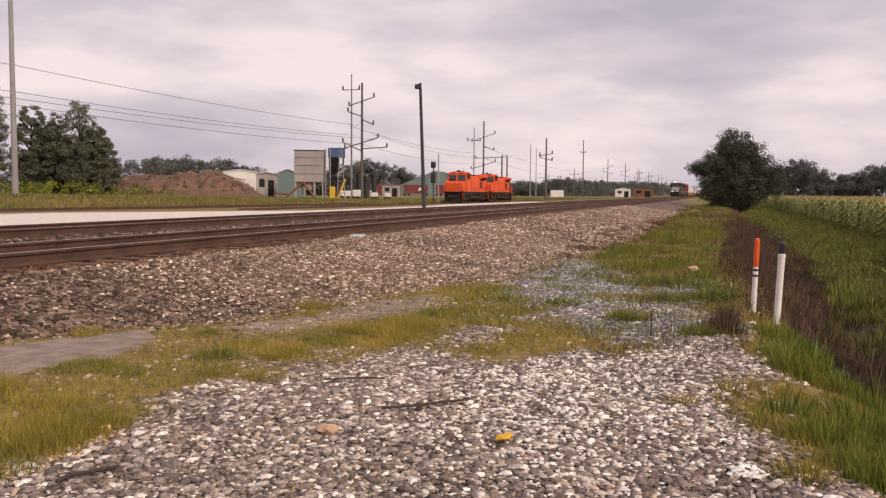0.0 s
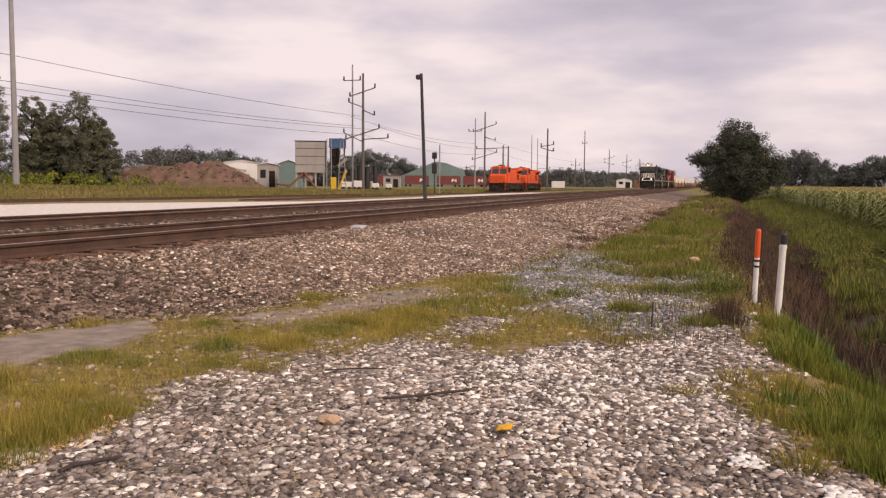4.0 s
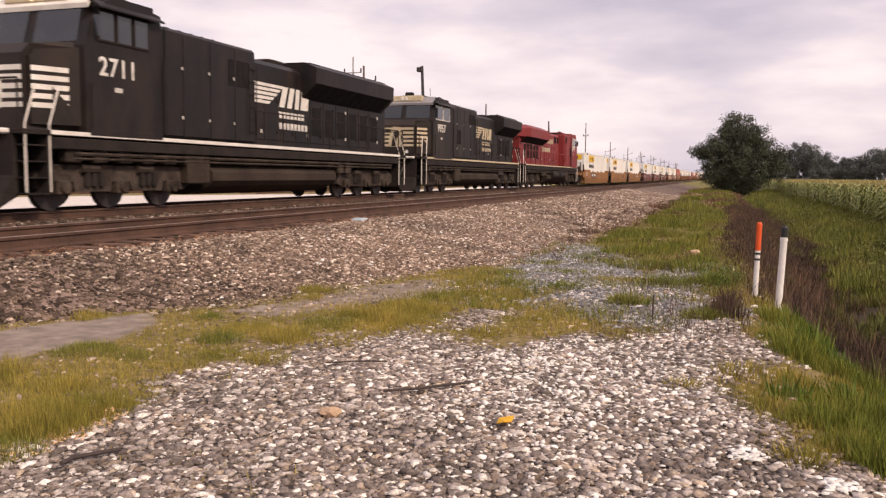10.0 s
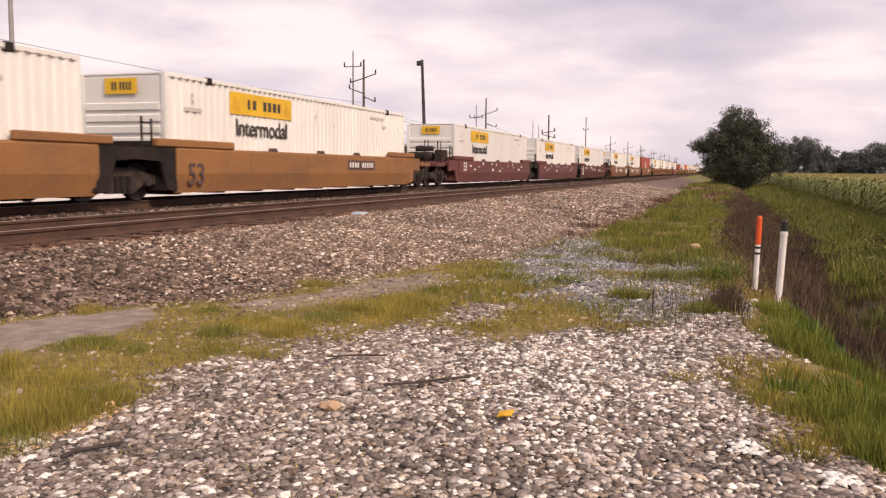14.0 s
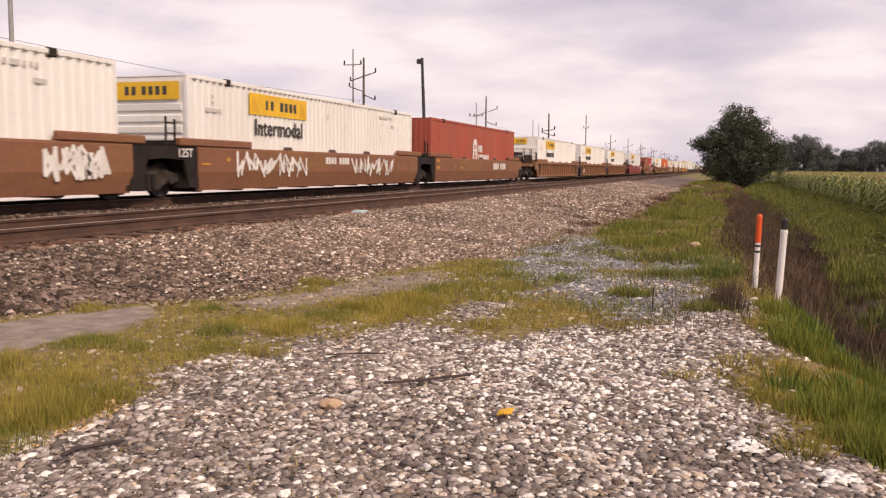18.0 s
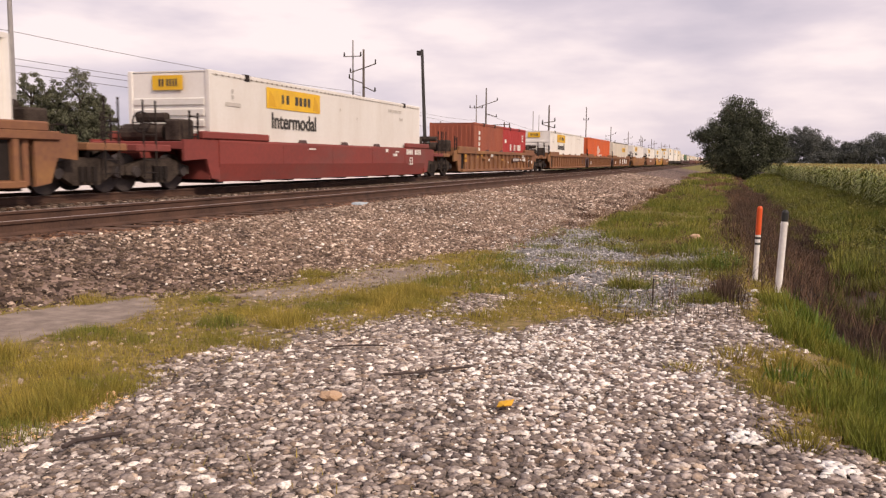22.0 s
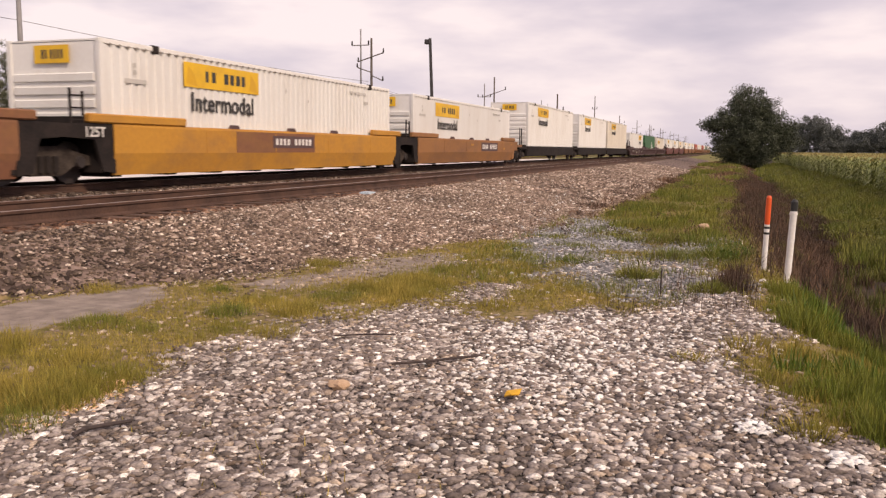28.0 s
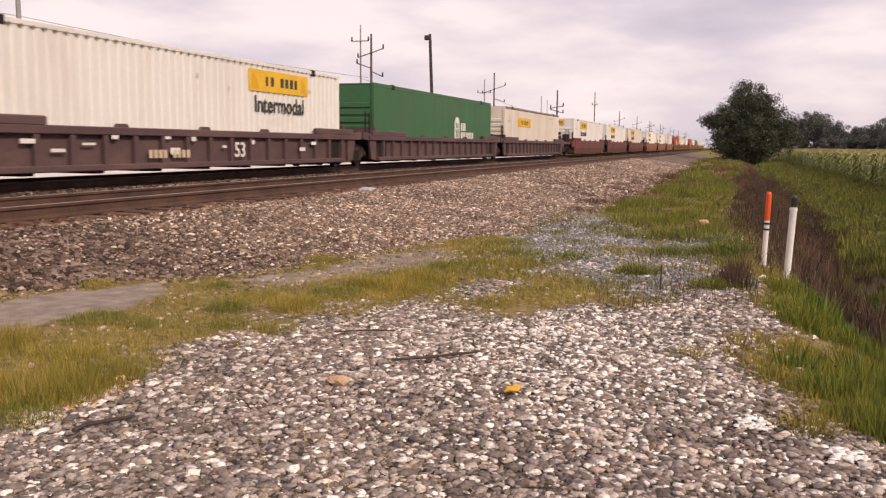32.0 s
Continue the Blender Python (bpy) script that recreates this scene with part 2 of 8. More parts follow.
M["well_rust"] = material("well_rust", (0.27, 0.125, 0.062), (0.17, 0.075, 0.05), 0.85, size=0.7, fine=9, bump=0.08, stain=((0.42, 0.22, 0.07), 0.45, 0.6), streak=(1, 0.7, 1.2))
M["well_dark"] = material("well_dark", (0.11, 0.065, 0.065), (0.075, 0.045, 0.047), 0.8, size=0.6, fine=9, bump=0.05, stain=((0.18, 0.11, 0.09), 0.5, 0.8), streak=(1, 0.6, 1.3))
M["steel_dark"] = material("steel_dark", (0.016, 0.014, 0.014), (0.038, 0.029, 0.026), 0.75, 0.0, size=2, fine=20, bump=0.1, spec=0.12)
M["truck_grime"] = material("truck_grime", (0.085, 0.066, 0.055), (0.022, 0.017, 0.015), 0.85, 0.0, size=3, fine=25, bump=0.2, spec=0.1)
M["wheel"] = material("wheel", (0.09, 0.075, 0.07), (0.05, 0.04, 0.04), 0.6, 0.5, size=3, fine=25, bump=0.1)
M["loco_black"] = material("loco_black", (0.0095, 0.0088, 0.0095), (0.019, 0.0165, 0.0165), 0.48, size=0.6, fine=8, bump=0.02, stain=((0.065, 0.040, 0.029), 0.4, 0.7), streak=(1, 1, 0.4), spec=0.18)
M["loco_grey"] = material("loco_grey", (0.014, 0.0125, 0.013), (0.026, 0.022, 0.021), 0.55, size=0.6, fine=8, bump=0.02, stain=((0.075, 0.050, 0.036), 0.45, 0.7), streak=(1, 1, 0.4), spec=0.18)
M["loco_red"] = material("loco_red", (0.265, 0.033, 0.034), (0.19, 0.027, 0.029), 0.52, size=0.6, fine=8, bump=0.02, stain=((0.13, 0.052, 0.048), 0.55, 0.7), streak=(1, 1, 0.4), spec=0.25)
M["loco_orange"] = material("loco_orange", (0.80, 0.105, 0.020), (0.65, 0.085, 0.02), 0.5, size=0.6, fine=8, bump=0.02, stain=((0.5, 0.09, 0.03), 0.3, 0.7), streak=(1, 1, 0.4))
M["stripe_white"] = material("stripe_white", (0.80, 0.77, 0.72), (0.62, 0.58, 0.53), 0.6, size=2, fine=20, bump=0)
M["stripe_cream"] = material("stripe_cream", (0.62, 0.52, 0.36), (0.45, 0.36, 0.24), 0.6, size=2, fine=20, bump=0)
M["rail_white"] = material("handrail_white", (0.72, 0.68, 0.62), (0.55, 0.5, 0.45), 0.6, size=3, fine=20, bump=0)
M["glass"] = material("window_glass", (0.02, 0.024, 0.028), (0.03, 0.034, 0.038), 0.06, size=2, fine=5, bump=0, spec=0.8)
M["grille"] = material("grille", (0.010, 0.009, 0.010), (0.022, 0.02, 0.02), 0.85, size=4, fine=30, bump=0.2, spec=0.1)
M["tank_grime"] = material("tank_grime", (0.066, 0.048, 0.038), (0.026, 0.020, 0.017), 0.8, size=0.8, fine=12, bump=0.08, streak=(1, 1, 0.5), spec=0.12)
M["pole_wood"] = material("pole_wood", (0.17, 0.14, 0.125), (0.10, 0.085, 0.078), 0.9, size=2, fine=20, streak=(4, 4, 0.4), bump=0.2)
M["pole_steel"] = material("pole_steel", (0.36, 0.345, 0.35), (0.27, 0.26, 0.265), 0.6, 0.3, size=1, fine=10, bump=0.05)
M["mast_black"] = material("mast_black", (0.045, 0.040, 0.042), (0.025, 0.024, 0.025), 0.6, size=2, fine=20, bump=0.05)
M["wire"] = material("wire", (0.10, 0.095, 0.10), (0.08, 0.075, 0.08), 0.6, size=2, fine=10, bump=0)
M["concrete"] = material("concrete_panel", (0.40, 0.365, 0.35), (0.31, 0.285, 0.275), 0.85, size=0.35, fine=6, bump=0.1, stain=((0.24, 0.21, 0.2), 0.5, 0.5), streak=(1, 1, 0.35))
M["metal_white"] = material("metal_white", (0.76, 0.74, 0.72), (0.64, 0.62, 0.60), 0.6, size=0.4, fine=8, bump=0.03)
M["metal_blue"] = material("metal_blue", (0.06, 0.13, 0.28), (0.05, 0.10, 0.21), 0.6, size=0.6, fine=8, bump=0.05)
M["metal_yellow"] = material("metal_yellow", (0.70, 0.44, 0.04), (0.6, 0.36, 0.04), 0.6, size=0.6, fine=8, bump=0.05)
M["metal_rust"] = material("metal_rust", (0.26, 0.12, 0.07), (0.17, 0.08, 0.055), 0.8, size=0.6, fine=8, bump=0.1)
M["hopper_red"] = material("hopper_red", (0.22, 0.055, 0.05), (0.15, 0.042, 0.04), 0.7, size=0.5, fine=8, bump=0.05)
M["teal_sheet"] = material("teal_sheet", (0.17, 0.25, 0.24), (0.13, 0.19, 0.19), 0.7, size=0.2, fine=4, bump=0.05)
M["dirt"] = material("dirt", (0.21, 0.12, 0.088), (0.10, 0.06, 0.046), 0.95, size=0.7, fine=4, bump=1.0, stain=((0.10, 0.095, 0.04), 0.6, 0.45))
M["plastic_orange"] = material("plastic_orange", (0.80, 0.11, 0.025), (0.68, 0.09, 0.02), 0.45, size=3, fine=20, bump=0.02)
M["plastic_white"] = material("plastic_white", (0.82, 0.80, 0.78), (0.70, 0.67, 0.64), 0.5, size=4, fine=20, bump=0.02, stain=((0.5, 0.45, 0.4), 0.3, 5))
M["plastic_black"] = material("plastic_black", (0.015, 0.016, 0.015), (0.03, 0.03, 0.028), 0.5, size=4, fine=20, bump=0.02)
M["pale_blue"] = material("pale_blue", (0.30, 0.40, 0.48), (0.48, 0.55, 0.60), 0.5, size=6, fine=20, bump=0.05)
M["wood_chip"] = material("wood_chip", (0.78, 0.52, 0.33), (0.62, 0.38, 0.22), 0.85, size=6, fine=30, island=0.25)
M["sandstone"] = material("sandstone", (0.55, 0.38, 0.25), (0.42, 0.28, 0.18), 0.9, size=12, fine=60, bump=0.3)
M["yellow_leaf"] = material("yellow_leaf", (0.75, 0.42, 0.03), (0.6, 0.3, 0.03), 0.7, size=20, fine=60)
M["stick"] = material("stick", (0.075, 0.055, 0.05), (0.04, 0.03, 0.028), 0.9, size=8, fine=40, streak=(1, 1, 1))


def lamp_material(name, colour, strength):
    m = bpy.data.materials.new(name)
    m.use_nodes = True
    p = m.node_tree.nodes["Principled BSDF"]
    p.inputs["Base Color"].default_value = (0.9, 0.88, 0.8, 1)
    p.inputs["Emission Color"].default_value = (*colour, 1)
    p.inputs["Emission Strength"].default_value = strength
    return m


M["headlight"] = lamp_material("headlight", (1.0, 0.92, 0.76), 7.0)


def ground_material():
    """Earth, gravel, ballast, turf, white stone and field, told apart by the zone attributes."""
    m = bpy.data.materials.new("ground")
    m.use_nodes = True
    n, l = m.node_tree.nodes, m.node_tree.links
    p = n["Principled BSDF"]
    p.inputs["Roughness"].default_value = 0.95
    p.inputs["Specular IOR Level"].default_value = 0.2
    co = n.new("ShaderNodeTexCoord")

    def speckle(size, a, b, detail=4.0, voronoi=False):
        t = n.new("ShaderNodeTexVoronoi" if voronoi else "ShaderNodeTexNoise")
        t.inputs["Scale"].default_value = size
        if not voronoi:
            t.inputs["Detail"].default_value = detail
        l.new(co.outputs["Object"], t.inputs["Vector"])
        r = n.new("ShaderNodeValToRGB")
        r.color_ramp.elements[0].position, r.color_ramp.elements[0].color = (0.1 if voronoi else 0.36), (*a, 1)
        r.color_ramp.elements[1].position, r.color_ramp.elements[1].color = (0.9 if voronoi else 0.66), (*b, 1)
        if voronoi:
            sep = n.new("ShaderNodeSeparateColor")
            l.new(t.outputs["Color"], sep.inputs[0])
            l.new(sep.outputs[0], r.inputs[0])
        else:
            l.new(t.outputs["Fac"], r.inputs[0])
        return r.outputs[0], t

    earth, _ = speckle(11, (0.12, 0.10, 0.028), (0.29, 0.21, 0.105), 10)
    layers = (
        # gravel bed darker than its stones: shade in the gaps is painted here
        ("gravel", speckle(26, (0.042, 0.035, 0.031), (0.145, 0.121, 0.108), voronoi=True)[0]),
        ("blue", speckle(34, (0.07, 0.066, 0.064), (0.27, 0.26, 0.255), voronoi=True)[0]),
        ("ballast", speckle(14, (0.035, 0.024, 0.02), (0.27, 0.195, 0.165), voronoi=True)[0]),
        ("oily", speckle(12, (0.030, 0.017, 0.012), (0.125, 0.068, 0.044), voronoi=True)[0]),
        ("path", speckle(5, (0.20, 0.162, 0.138), (0.32, 0.262, 0.222), 9)[0]),
        ("white", speckle(3, (0.57, 0.52, 0.48), (0.74, 0.69, 0.64), 8)[0]),
        ("turf", speckle(0.25, (0.105, 0.11, 0.030), (0.235, 0.19, 0.075), 8)[0]),
        # ground under rank growth: shade between weed clumps is put into this dark tone
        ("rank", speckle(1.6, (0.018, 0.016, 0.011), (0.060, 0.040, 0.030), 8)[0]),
    )
    wob = n.new("ShaderNodeTexNoise")
    wob.inputs["Scale"].default_value, wob.inputs["Detail"].default_value = 3.0, 6.0
    l.new(co.outputs["Object"], wob.inputs["Vector"])
    colour = earth
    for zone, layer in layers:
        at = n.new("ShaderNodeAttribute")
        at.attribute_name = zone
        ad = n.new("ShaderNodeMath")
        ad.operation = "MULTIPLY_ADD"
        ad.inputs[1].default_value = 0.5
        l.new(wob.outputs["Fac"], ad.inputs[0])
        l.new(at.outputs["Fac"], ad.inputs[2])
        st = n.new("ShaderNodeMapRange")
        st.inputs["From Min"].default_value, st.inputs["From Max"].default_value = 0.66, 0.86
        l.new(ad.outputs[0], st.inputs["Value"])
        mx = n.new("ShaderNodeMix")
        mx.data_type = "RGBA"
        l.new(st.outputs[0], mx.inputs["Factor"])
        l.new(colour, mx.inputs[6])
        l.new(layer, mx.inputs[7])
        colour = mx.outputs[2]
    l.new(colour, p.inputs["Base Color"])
    tb = n.new("ShaderNodeTexNoise")
    tb.inputs["Scale"].default_value, tb.inputs["Detail"].default_value = 14.0, 6.0
    l.new(co.outputs["Object"], tb.inputs["Vector"])
    bp = n.new("ShaderNodeBump")
    bp.inputs["Strength"].default_value, bp.inputs["Distance"].default_value = 0.6, 0.05
    l.new(tb.outputs["Fac"], bp.inputs["Height"])
    l.new(bp.outputs[0], p.inputs["Normal"])
    return m


M["ground"] = ground_material()

# ---- mesh helpers ----


def thing(name, m, label, category, group="", kind=""):
    ob = new(name)
    ob.matrix_world = m
    ob.empty_display_size = 0.2
    return tagged(ob, label, category, group, kind)


def part(name, bm, mat, parent, label="", smooth=False):
    me = bpy.data.meshes.new(name)
    bmesh.ops.recalc_face_normals(bm, faces=bm.faces[:])
    bm.to_mesh(me)
    bm.free()
    me.materials.append(M[mat])
    if smooth:
        me.shade_smooth()
    ob = new(name, me)
    ob.parent = parent
    if label:
        tagged(ob, label)
    return ob


def again(ob, m, parent=None):
    """The same part once more, at another pose under its thing."""
    o = ob.copy()
    scene.collection.objects.link(o)
    if parent:
        o.parent = parent
    o.matrix_basis = m
    return o


def box(bm, x0, x1, y0, y1, z0, z1, c=0.0):
    """A box with its twelve edges cut by c."""
    if c <= 0:
        v = [bm.verts.new((x, y, z)) for z in (z0, z1) for y in (y0, y1) for x in (x0, x1)]
        for f in ((0, 2, 3, 1), (4, 5, 7, 6), (0, 1, 5, 4), (2, 6, 7, 3), (0, 4, 6, 2), (1, 3, 7, 5)):
            bm.faces.new([v[i] for i in f])
        return
    lo, hi = (x0, y0, z0), (x1, y1, z1)
    pts = []
    for sx in (0, 1):
        for sy in (0, 1):
            for sz in (0, 1):
                s = (sx, sy, sz)
                for keep in range(3):
                    pts.append(tuple((hi[k] if s[k] else lo[k]) if k == keep else ((hi[k] - c) if s[k] else (lo[k] + c)) for k in range(3)))
    tmp = bmesh.new()
    for q in pts:
        tmp.verts.new(q)
    bmesh.ops.convex_hull(tmp, input=tmp.verts[:])
    bmesh.ops.dissolve_limit(tmp, angle_limit=0.02, verts=tmp.verts[:], edges=tmp.edges[:])
    join(bm, tmp)


def join(bm, other):
    seen = {v: bm.verts.new(v.co) for v in other.verts}
    for f in other.faces:
        bm.faces.new([seen[v] for v in f.verts])
    other.free()


def rod(bm, a, b, r0, r1=None, n=8):
    """A tapered round bar from a to b."""
    r1 = r0 if r1 is None else r1
    a, b = Vector(a), Vector(b)
    q = (b - a).to_track_quat("Z", "Y")
    ring = lambda p, r: [bm.verts.new(p + q @ Vector((r * math.cos(2 * math.pi * k / n), r * math.sin(2 * math.pi * k / n), 0))) for k in range(n)]
    u, w = ring(a, r0), ring(b, r1)
    for k in range(n):
        bm.faces.new((u[k], u[(k + 1) % n], w[(k + 1) % n], w[k]))
    bm.faces.new(u[::-1])
    bm.faces.new(w)


def prism(bm, profile, x0, x1, axis="x"):
    """A profile of (along, up) points pushed from x0 to x1 across."""
    put = (lambda p, s: (s, p[0], p[1])) if axis == "x" else (lambda p, s: (p[0], s, p[1]))
    u = [bm.verts.new(put(p, x0)) for p in profile]
    w = [bm.verts.new(put(p, x1)) for p in profile]
    k = len(profile)
    for i in range(k):
        bm.faces.new((u[i], u[(i + 1) % k], w[(i + 1) % k], w[i]))
    bm.faces.new(u[::-1])
    bm.faces.new(w)


def boxed(name, mat, parent, *dims, c=0.0, label=""):
    bm = bmesh.new()
    box(bm, *dims, c=c)
    return part(name, bm, mat, parent, label)


def big_mesh(name, verts, faces, mat, smooth=False):
    """A mesh from arrays; faces is an (n, 3) or (n, 4) array."""
    me = bpy.data.meshes.new(name)
    verts, faces = np.ascontiguousarray(verts, np.float32), np.ascontiguousarray(faces, np.int32)
    k = faces.shape[1]
    me.vertices.add(len(verts))
    me.vertices.foreach_set("co", verts.ravel())
    me.loops.add(faces.size)
    me.loops.foreach_set("vertex_index", faces.ravel())
    me.polygons.add(len(faces))
    me.polygons.foreach_set("loop_start", np.arange(0, faces.size, k, dtype=np.int32))
    me.update(calc_edges=True)
    me.validate()
    me.materials.append(M[mat])
    if smooth:
        me.shade_smooth()
    return me


def scatter(tv, tf, mats, places):
    """One array mesh of the template (tv, tf) at every 3x3 matrix and place."""
    n, k = len(places), len(tv)
    v = np.einsum("nij,kj->nki", mats, tv) + places[:, None, :]
    f = tf[None, :, :] + (np.arange(n) * k)[:, None, None]
    return v.reshape(-1, 3), f.reshape(-1, tf.shape[1])


def turn_mats(rz, sx, sy, sz, lean=None, way=None):
    c, s = np.cos(rz), np.sin(rz)
    m = np.zeros((len(rz), 3, 3))
    m[:, 0, 0], m[:, 0, 1], m[:, 1, 0], m[:, 1, 1], m[:, 2, 2] = c * sx, -s * sy, s * sx, c * sy, sz
    if lean is not None:
        m[:, 0, 2], m[:, 1, 2] = lean * np.cos(way) * sz, lean * np.sin(way) * sz
    return m


rng = np.random.default_rng(7)


def value_noise(x, y, seed=0):
    xi, yi = np.floor(x).astype(np.int64), np.floor(y).astype(np.int64)
    fx, fy = x - xi, y - yi
    fx, fy = fx * fx * (3 - 2 * fx), fy * fy * (3 - 2 * fy)

    def h(a, b):
        q = (a * 374761393 + b * 668265263 + seed * 974634077) & 0x7FFFFFFF
        q = ((q ^ (q >> 13)) * 1274126177) & 0x7FFFFFFF
        return ((q ^ (q >> 16)) & 0xFFFF) / 65535.0

    return (h(xi, yi) * (1 - fx) + h(xi + 1, yi) * fx) * (1 - fy) + (h(xi, yi + 1) * (1 - fx) + h(xi + 1, yi + 1) * fx) * fy


def smooth(a, b, x):
    t = np.clip((x - a) / (b - a), 0, 1)
    return t * t * (3 - 2 * t)


def inside(poly, x, y):
    """Which of the points lie in the polygon."""
    r = np.zeros(np.shape(x), bool)
    k = len(poly)
    for i in range(k):
        (x0, y0), (x1, y1) = poly[i], poly[(i + 1) % k]
        cut = ((y0 > y) != (y1 > y)) & (x < (x1 - x0) * (y - y0) / (y1 - y0 + 1e-12) + x0)
        r ^= cut
    return r


def lettering(text, size, mat, parent, m, label="", name="lettering", wide=1.0):
    cu = bpy.data.curves.new(name, "FONT")
    cu.offset = 0.016 * size
    cu.body, cu.size, cu.extrude, cu.align_x, cu.align_y = text, size, 0.004, "CENTER", "CENTER"
    tmp = bpy.data.objects.new(name, cu)
    scene.collection.objects.link(tmp)
    bpy.context.view_layer.update()
    me = bpy.data.meshes.new_from_object(tmp)
    bpy.data.objects.remove(tmp)
    me.materials.clear()
    me.materials.append(M[mat])
    ob = new(name, me)
    ob.parent = parent
    ob.matrix_basis = m @ Matrix.Diagonal((wide, 1, 1, 1))
    if label:
        tagged(ob, label)
    return ob

# ---- ground ----
RAIL_Z = 0.80                  # top of rail
NEAR_TRACK, FAR_TRACK = -9.305, -14.27
GRAVEL = [(-6.5, -7.0), (-4.6, 1.2), (-4.0, 3.6), (-3.8, 4.0), (-3.75, 4.4), (-3.9, 5.1), (-3.86, 5.7), (-3.85, 6.3), (-3.4, 7.0), (-3.1, 7.7), (-3.0, 8.25),
          (-2.56, 7.9), (-2.24, 7.5), (-1.6, 7.7), (-1.3, 8.5), (-0.7, 8.65), (-0.43, 9.3), (-0.16, 10.0), (0.2, 9.5), (0.54, 8.1), (0.12, 6.9),
          (0.23, 6.2), (0.38, 5.6), (0.55, 5.25), (0.9, 5.05), (1.8, 4.5), (2.4, 1.2), (3.0, -7.0)]
BLUE = [(-3.4, 12.4), (-3.95, 16.8), (-3.4, 20.5), (-2.3, 18.8), (-1.6, 15.2), (-0.9, 14.4), (-0.4, 16.6), (-0.1, 15.0), (-0.15, 12.4), (0.1, 11.0), (0.1, 9.6),
        (-0.4, 9.2), (-1.07, 9.4), (-1.9, 9.7), (-2.5, 11.4)]
PATH_A = [(-9.0, 4.0), (-6.95, 6.3), (-6.75, 7.1), (-6.3, 8.05), (-5.75, 7.5), (-5.5, 6.6), (-5.75, 5.6), (-7.6, 3.4)]
PATH_B = [(-5.6, 8.5), (-5.15, 9.9), (-5.0, 11.2), (-4.25, 12.6), (-3.6, 11.4), (-4.2, 9.8), (-4.75, 8.4)]
SPILL = [(-2.8, 8.4), (-2.85, 10.1), (-2.5, 10.0), (-2.25, 8.4)]
WHITE = [(-22, -40), (-22, 60), (-23, 150), (-34, 150), (-33.5, 105), (-31.5, 66), (-36, 55), (-42, 45), (-47, 30), (-47, -40)]


def toe(y):
    return np.interp(y, [0, 6.5, 7.5, 9, 12, 15, 21, 31, 49, 80, 116, 300], [-7.3, -7.15, -6.75, -5.85, -5.15, -3.85, -3.65, -3.3, -3.3, -3.7, -4.0, -4.6])


def ground_z(x, y):
    x, y = np.asarray(x, float), np.asarray(y, float)
    z = 0.05 * (value_noise(x * 0.5, y * 0.5, 1) - 0.5) + 0.025 * (value_noise(x * 2.2, y * 2.2, 2) - 0.5)
    near = np.exp(-(((x + 1.2) / 9) ** 2 + ((y - 8) / 16) ** 2))
    z = z * (0.3 + near)
    # the ditch beside the corn, and the field
    deep = np.interp(y, [0, 6, 14, 40, 120], [-0.35, -0.55, -0.8, -0.7, -0.5])
    edge = np.interp(y, [0, 5, 8, 10, 16, 40], [1.4, 0.55, 0.35, 0.3, 0.2, 0.3])
    z = z + deep * smooth(edge, edge + 1.9, x) + (-0.3 - deep) * smooth(3.6, 5.6, x)
    # the ballast bed of the two tracks
    t = np.clip((x + 7.7) / (toe(y) + 7.7), 0, 1)
    bed = np.where(x < -17.2, 0.58 * smooth(-19.8, -17.2, x), 0.58 * (1 - t))
    z = z + bed
    # the bank beyond the white stone yard
    far = smooth(-49, -62, x) * np.interp(y, [-60, 60, 110, 170], [0.75, 0.75, 0.35, 0.0]) * smooth(-400, -200, x)
    return z + far


def spread(marks):
    out = []
    for a, b, step in marks:
        out += list(np.arange(a, b, step))
    return np.array(out + [marks[-1][1]])


gx = spread([(-4500, -1500, 1000), (-1500, -400, 220), (-400, -120, 40), (-120, -48, 6), (-48, -20, 1.5), (-20, -8, 0.5), (-8, 3, 0.13), (3, 8, 0.3), (8, 30, 2.5), (30, 120, 15), (120, 500, 80), (500, 1500, 300), (1500, 4500, 1000)])
gy = spread([(-4500, -500, 1000), (-500, -60, 80), (-60, 0, 6), (0, 3, 0.6), (3, 20, 0.14), (20, 45, 0.5), (45, 120, 2.5), (120, 400, 20), (400, 1500, 200), (1500, 4500, 1000)])
GX, GY = np.meshgrid(gx, gy)
gv = np.stack([GX, GY, ground_z(GX, GY)], -1).reshape(-1, 3)
nx, ny = len(gx), len(gy)
q = (np.arange(ny - 1)[:, None] * nx + np.arange(nx - 1)[None, :]).ravel()
ground_me = big_mesh("ground", gv, np.stack([q, q + 1, q + nx + 1, q + nx], 1), "ground", True)
fx, fy = gv[:, 0], gv[:, 1]
zones = {
    "gravel": inside(GRAVEL, fx, fy) | inside(SPILL, fx, fy),
    "blue": inside(BLUE, fx, fy),
    "ballast": (fx < toe(fy)) & (fx > -19.8),
    "oily": (fx < -7.75) & (fx > -17.3),
    "path": inside(PATH_A, fx, fy) | inside(PATH_B, fx, fy),
    "white": inside(WHITE, fx, fy),
    "turf": (fx < -46) | (np.abs(fx) > 500) | (fy > 150),
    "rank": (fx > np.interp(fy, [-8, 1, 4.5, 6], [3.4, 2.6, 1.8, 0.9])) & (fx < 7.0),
}
zones["path"] &= ~((fx < toe(fy) - 0.1))
for zone, mask in zones.items():
    ground_me.attributes.new(zone, "FLOAT", "POINT").data.foreach_set("value", mask.astype(np.float32))
ground = tagged(new("ground", ground_me), "level ground of gravel, turf, ballast and bare earth along two tracks", "ground", kind="structure")

# ---- the two tracks ----


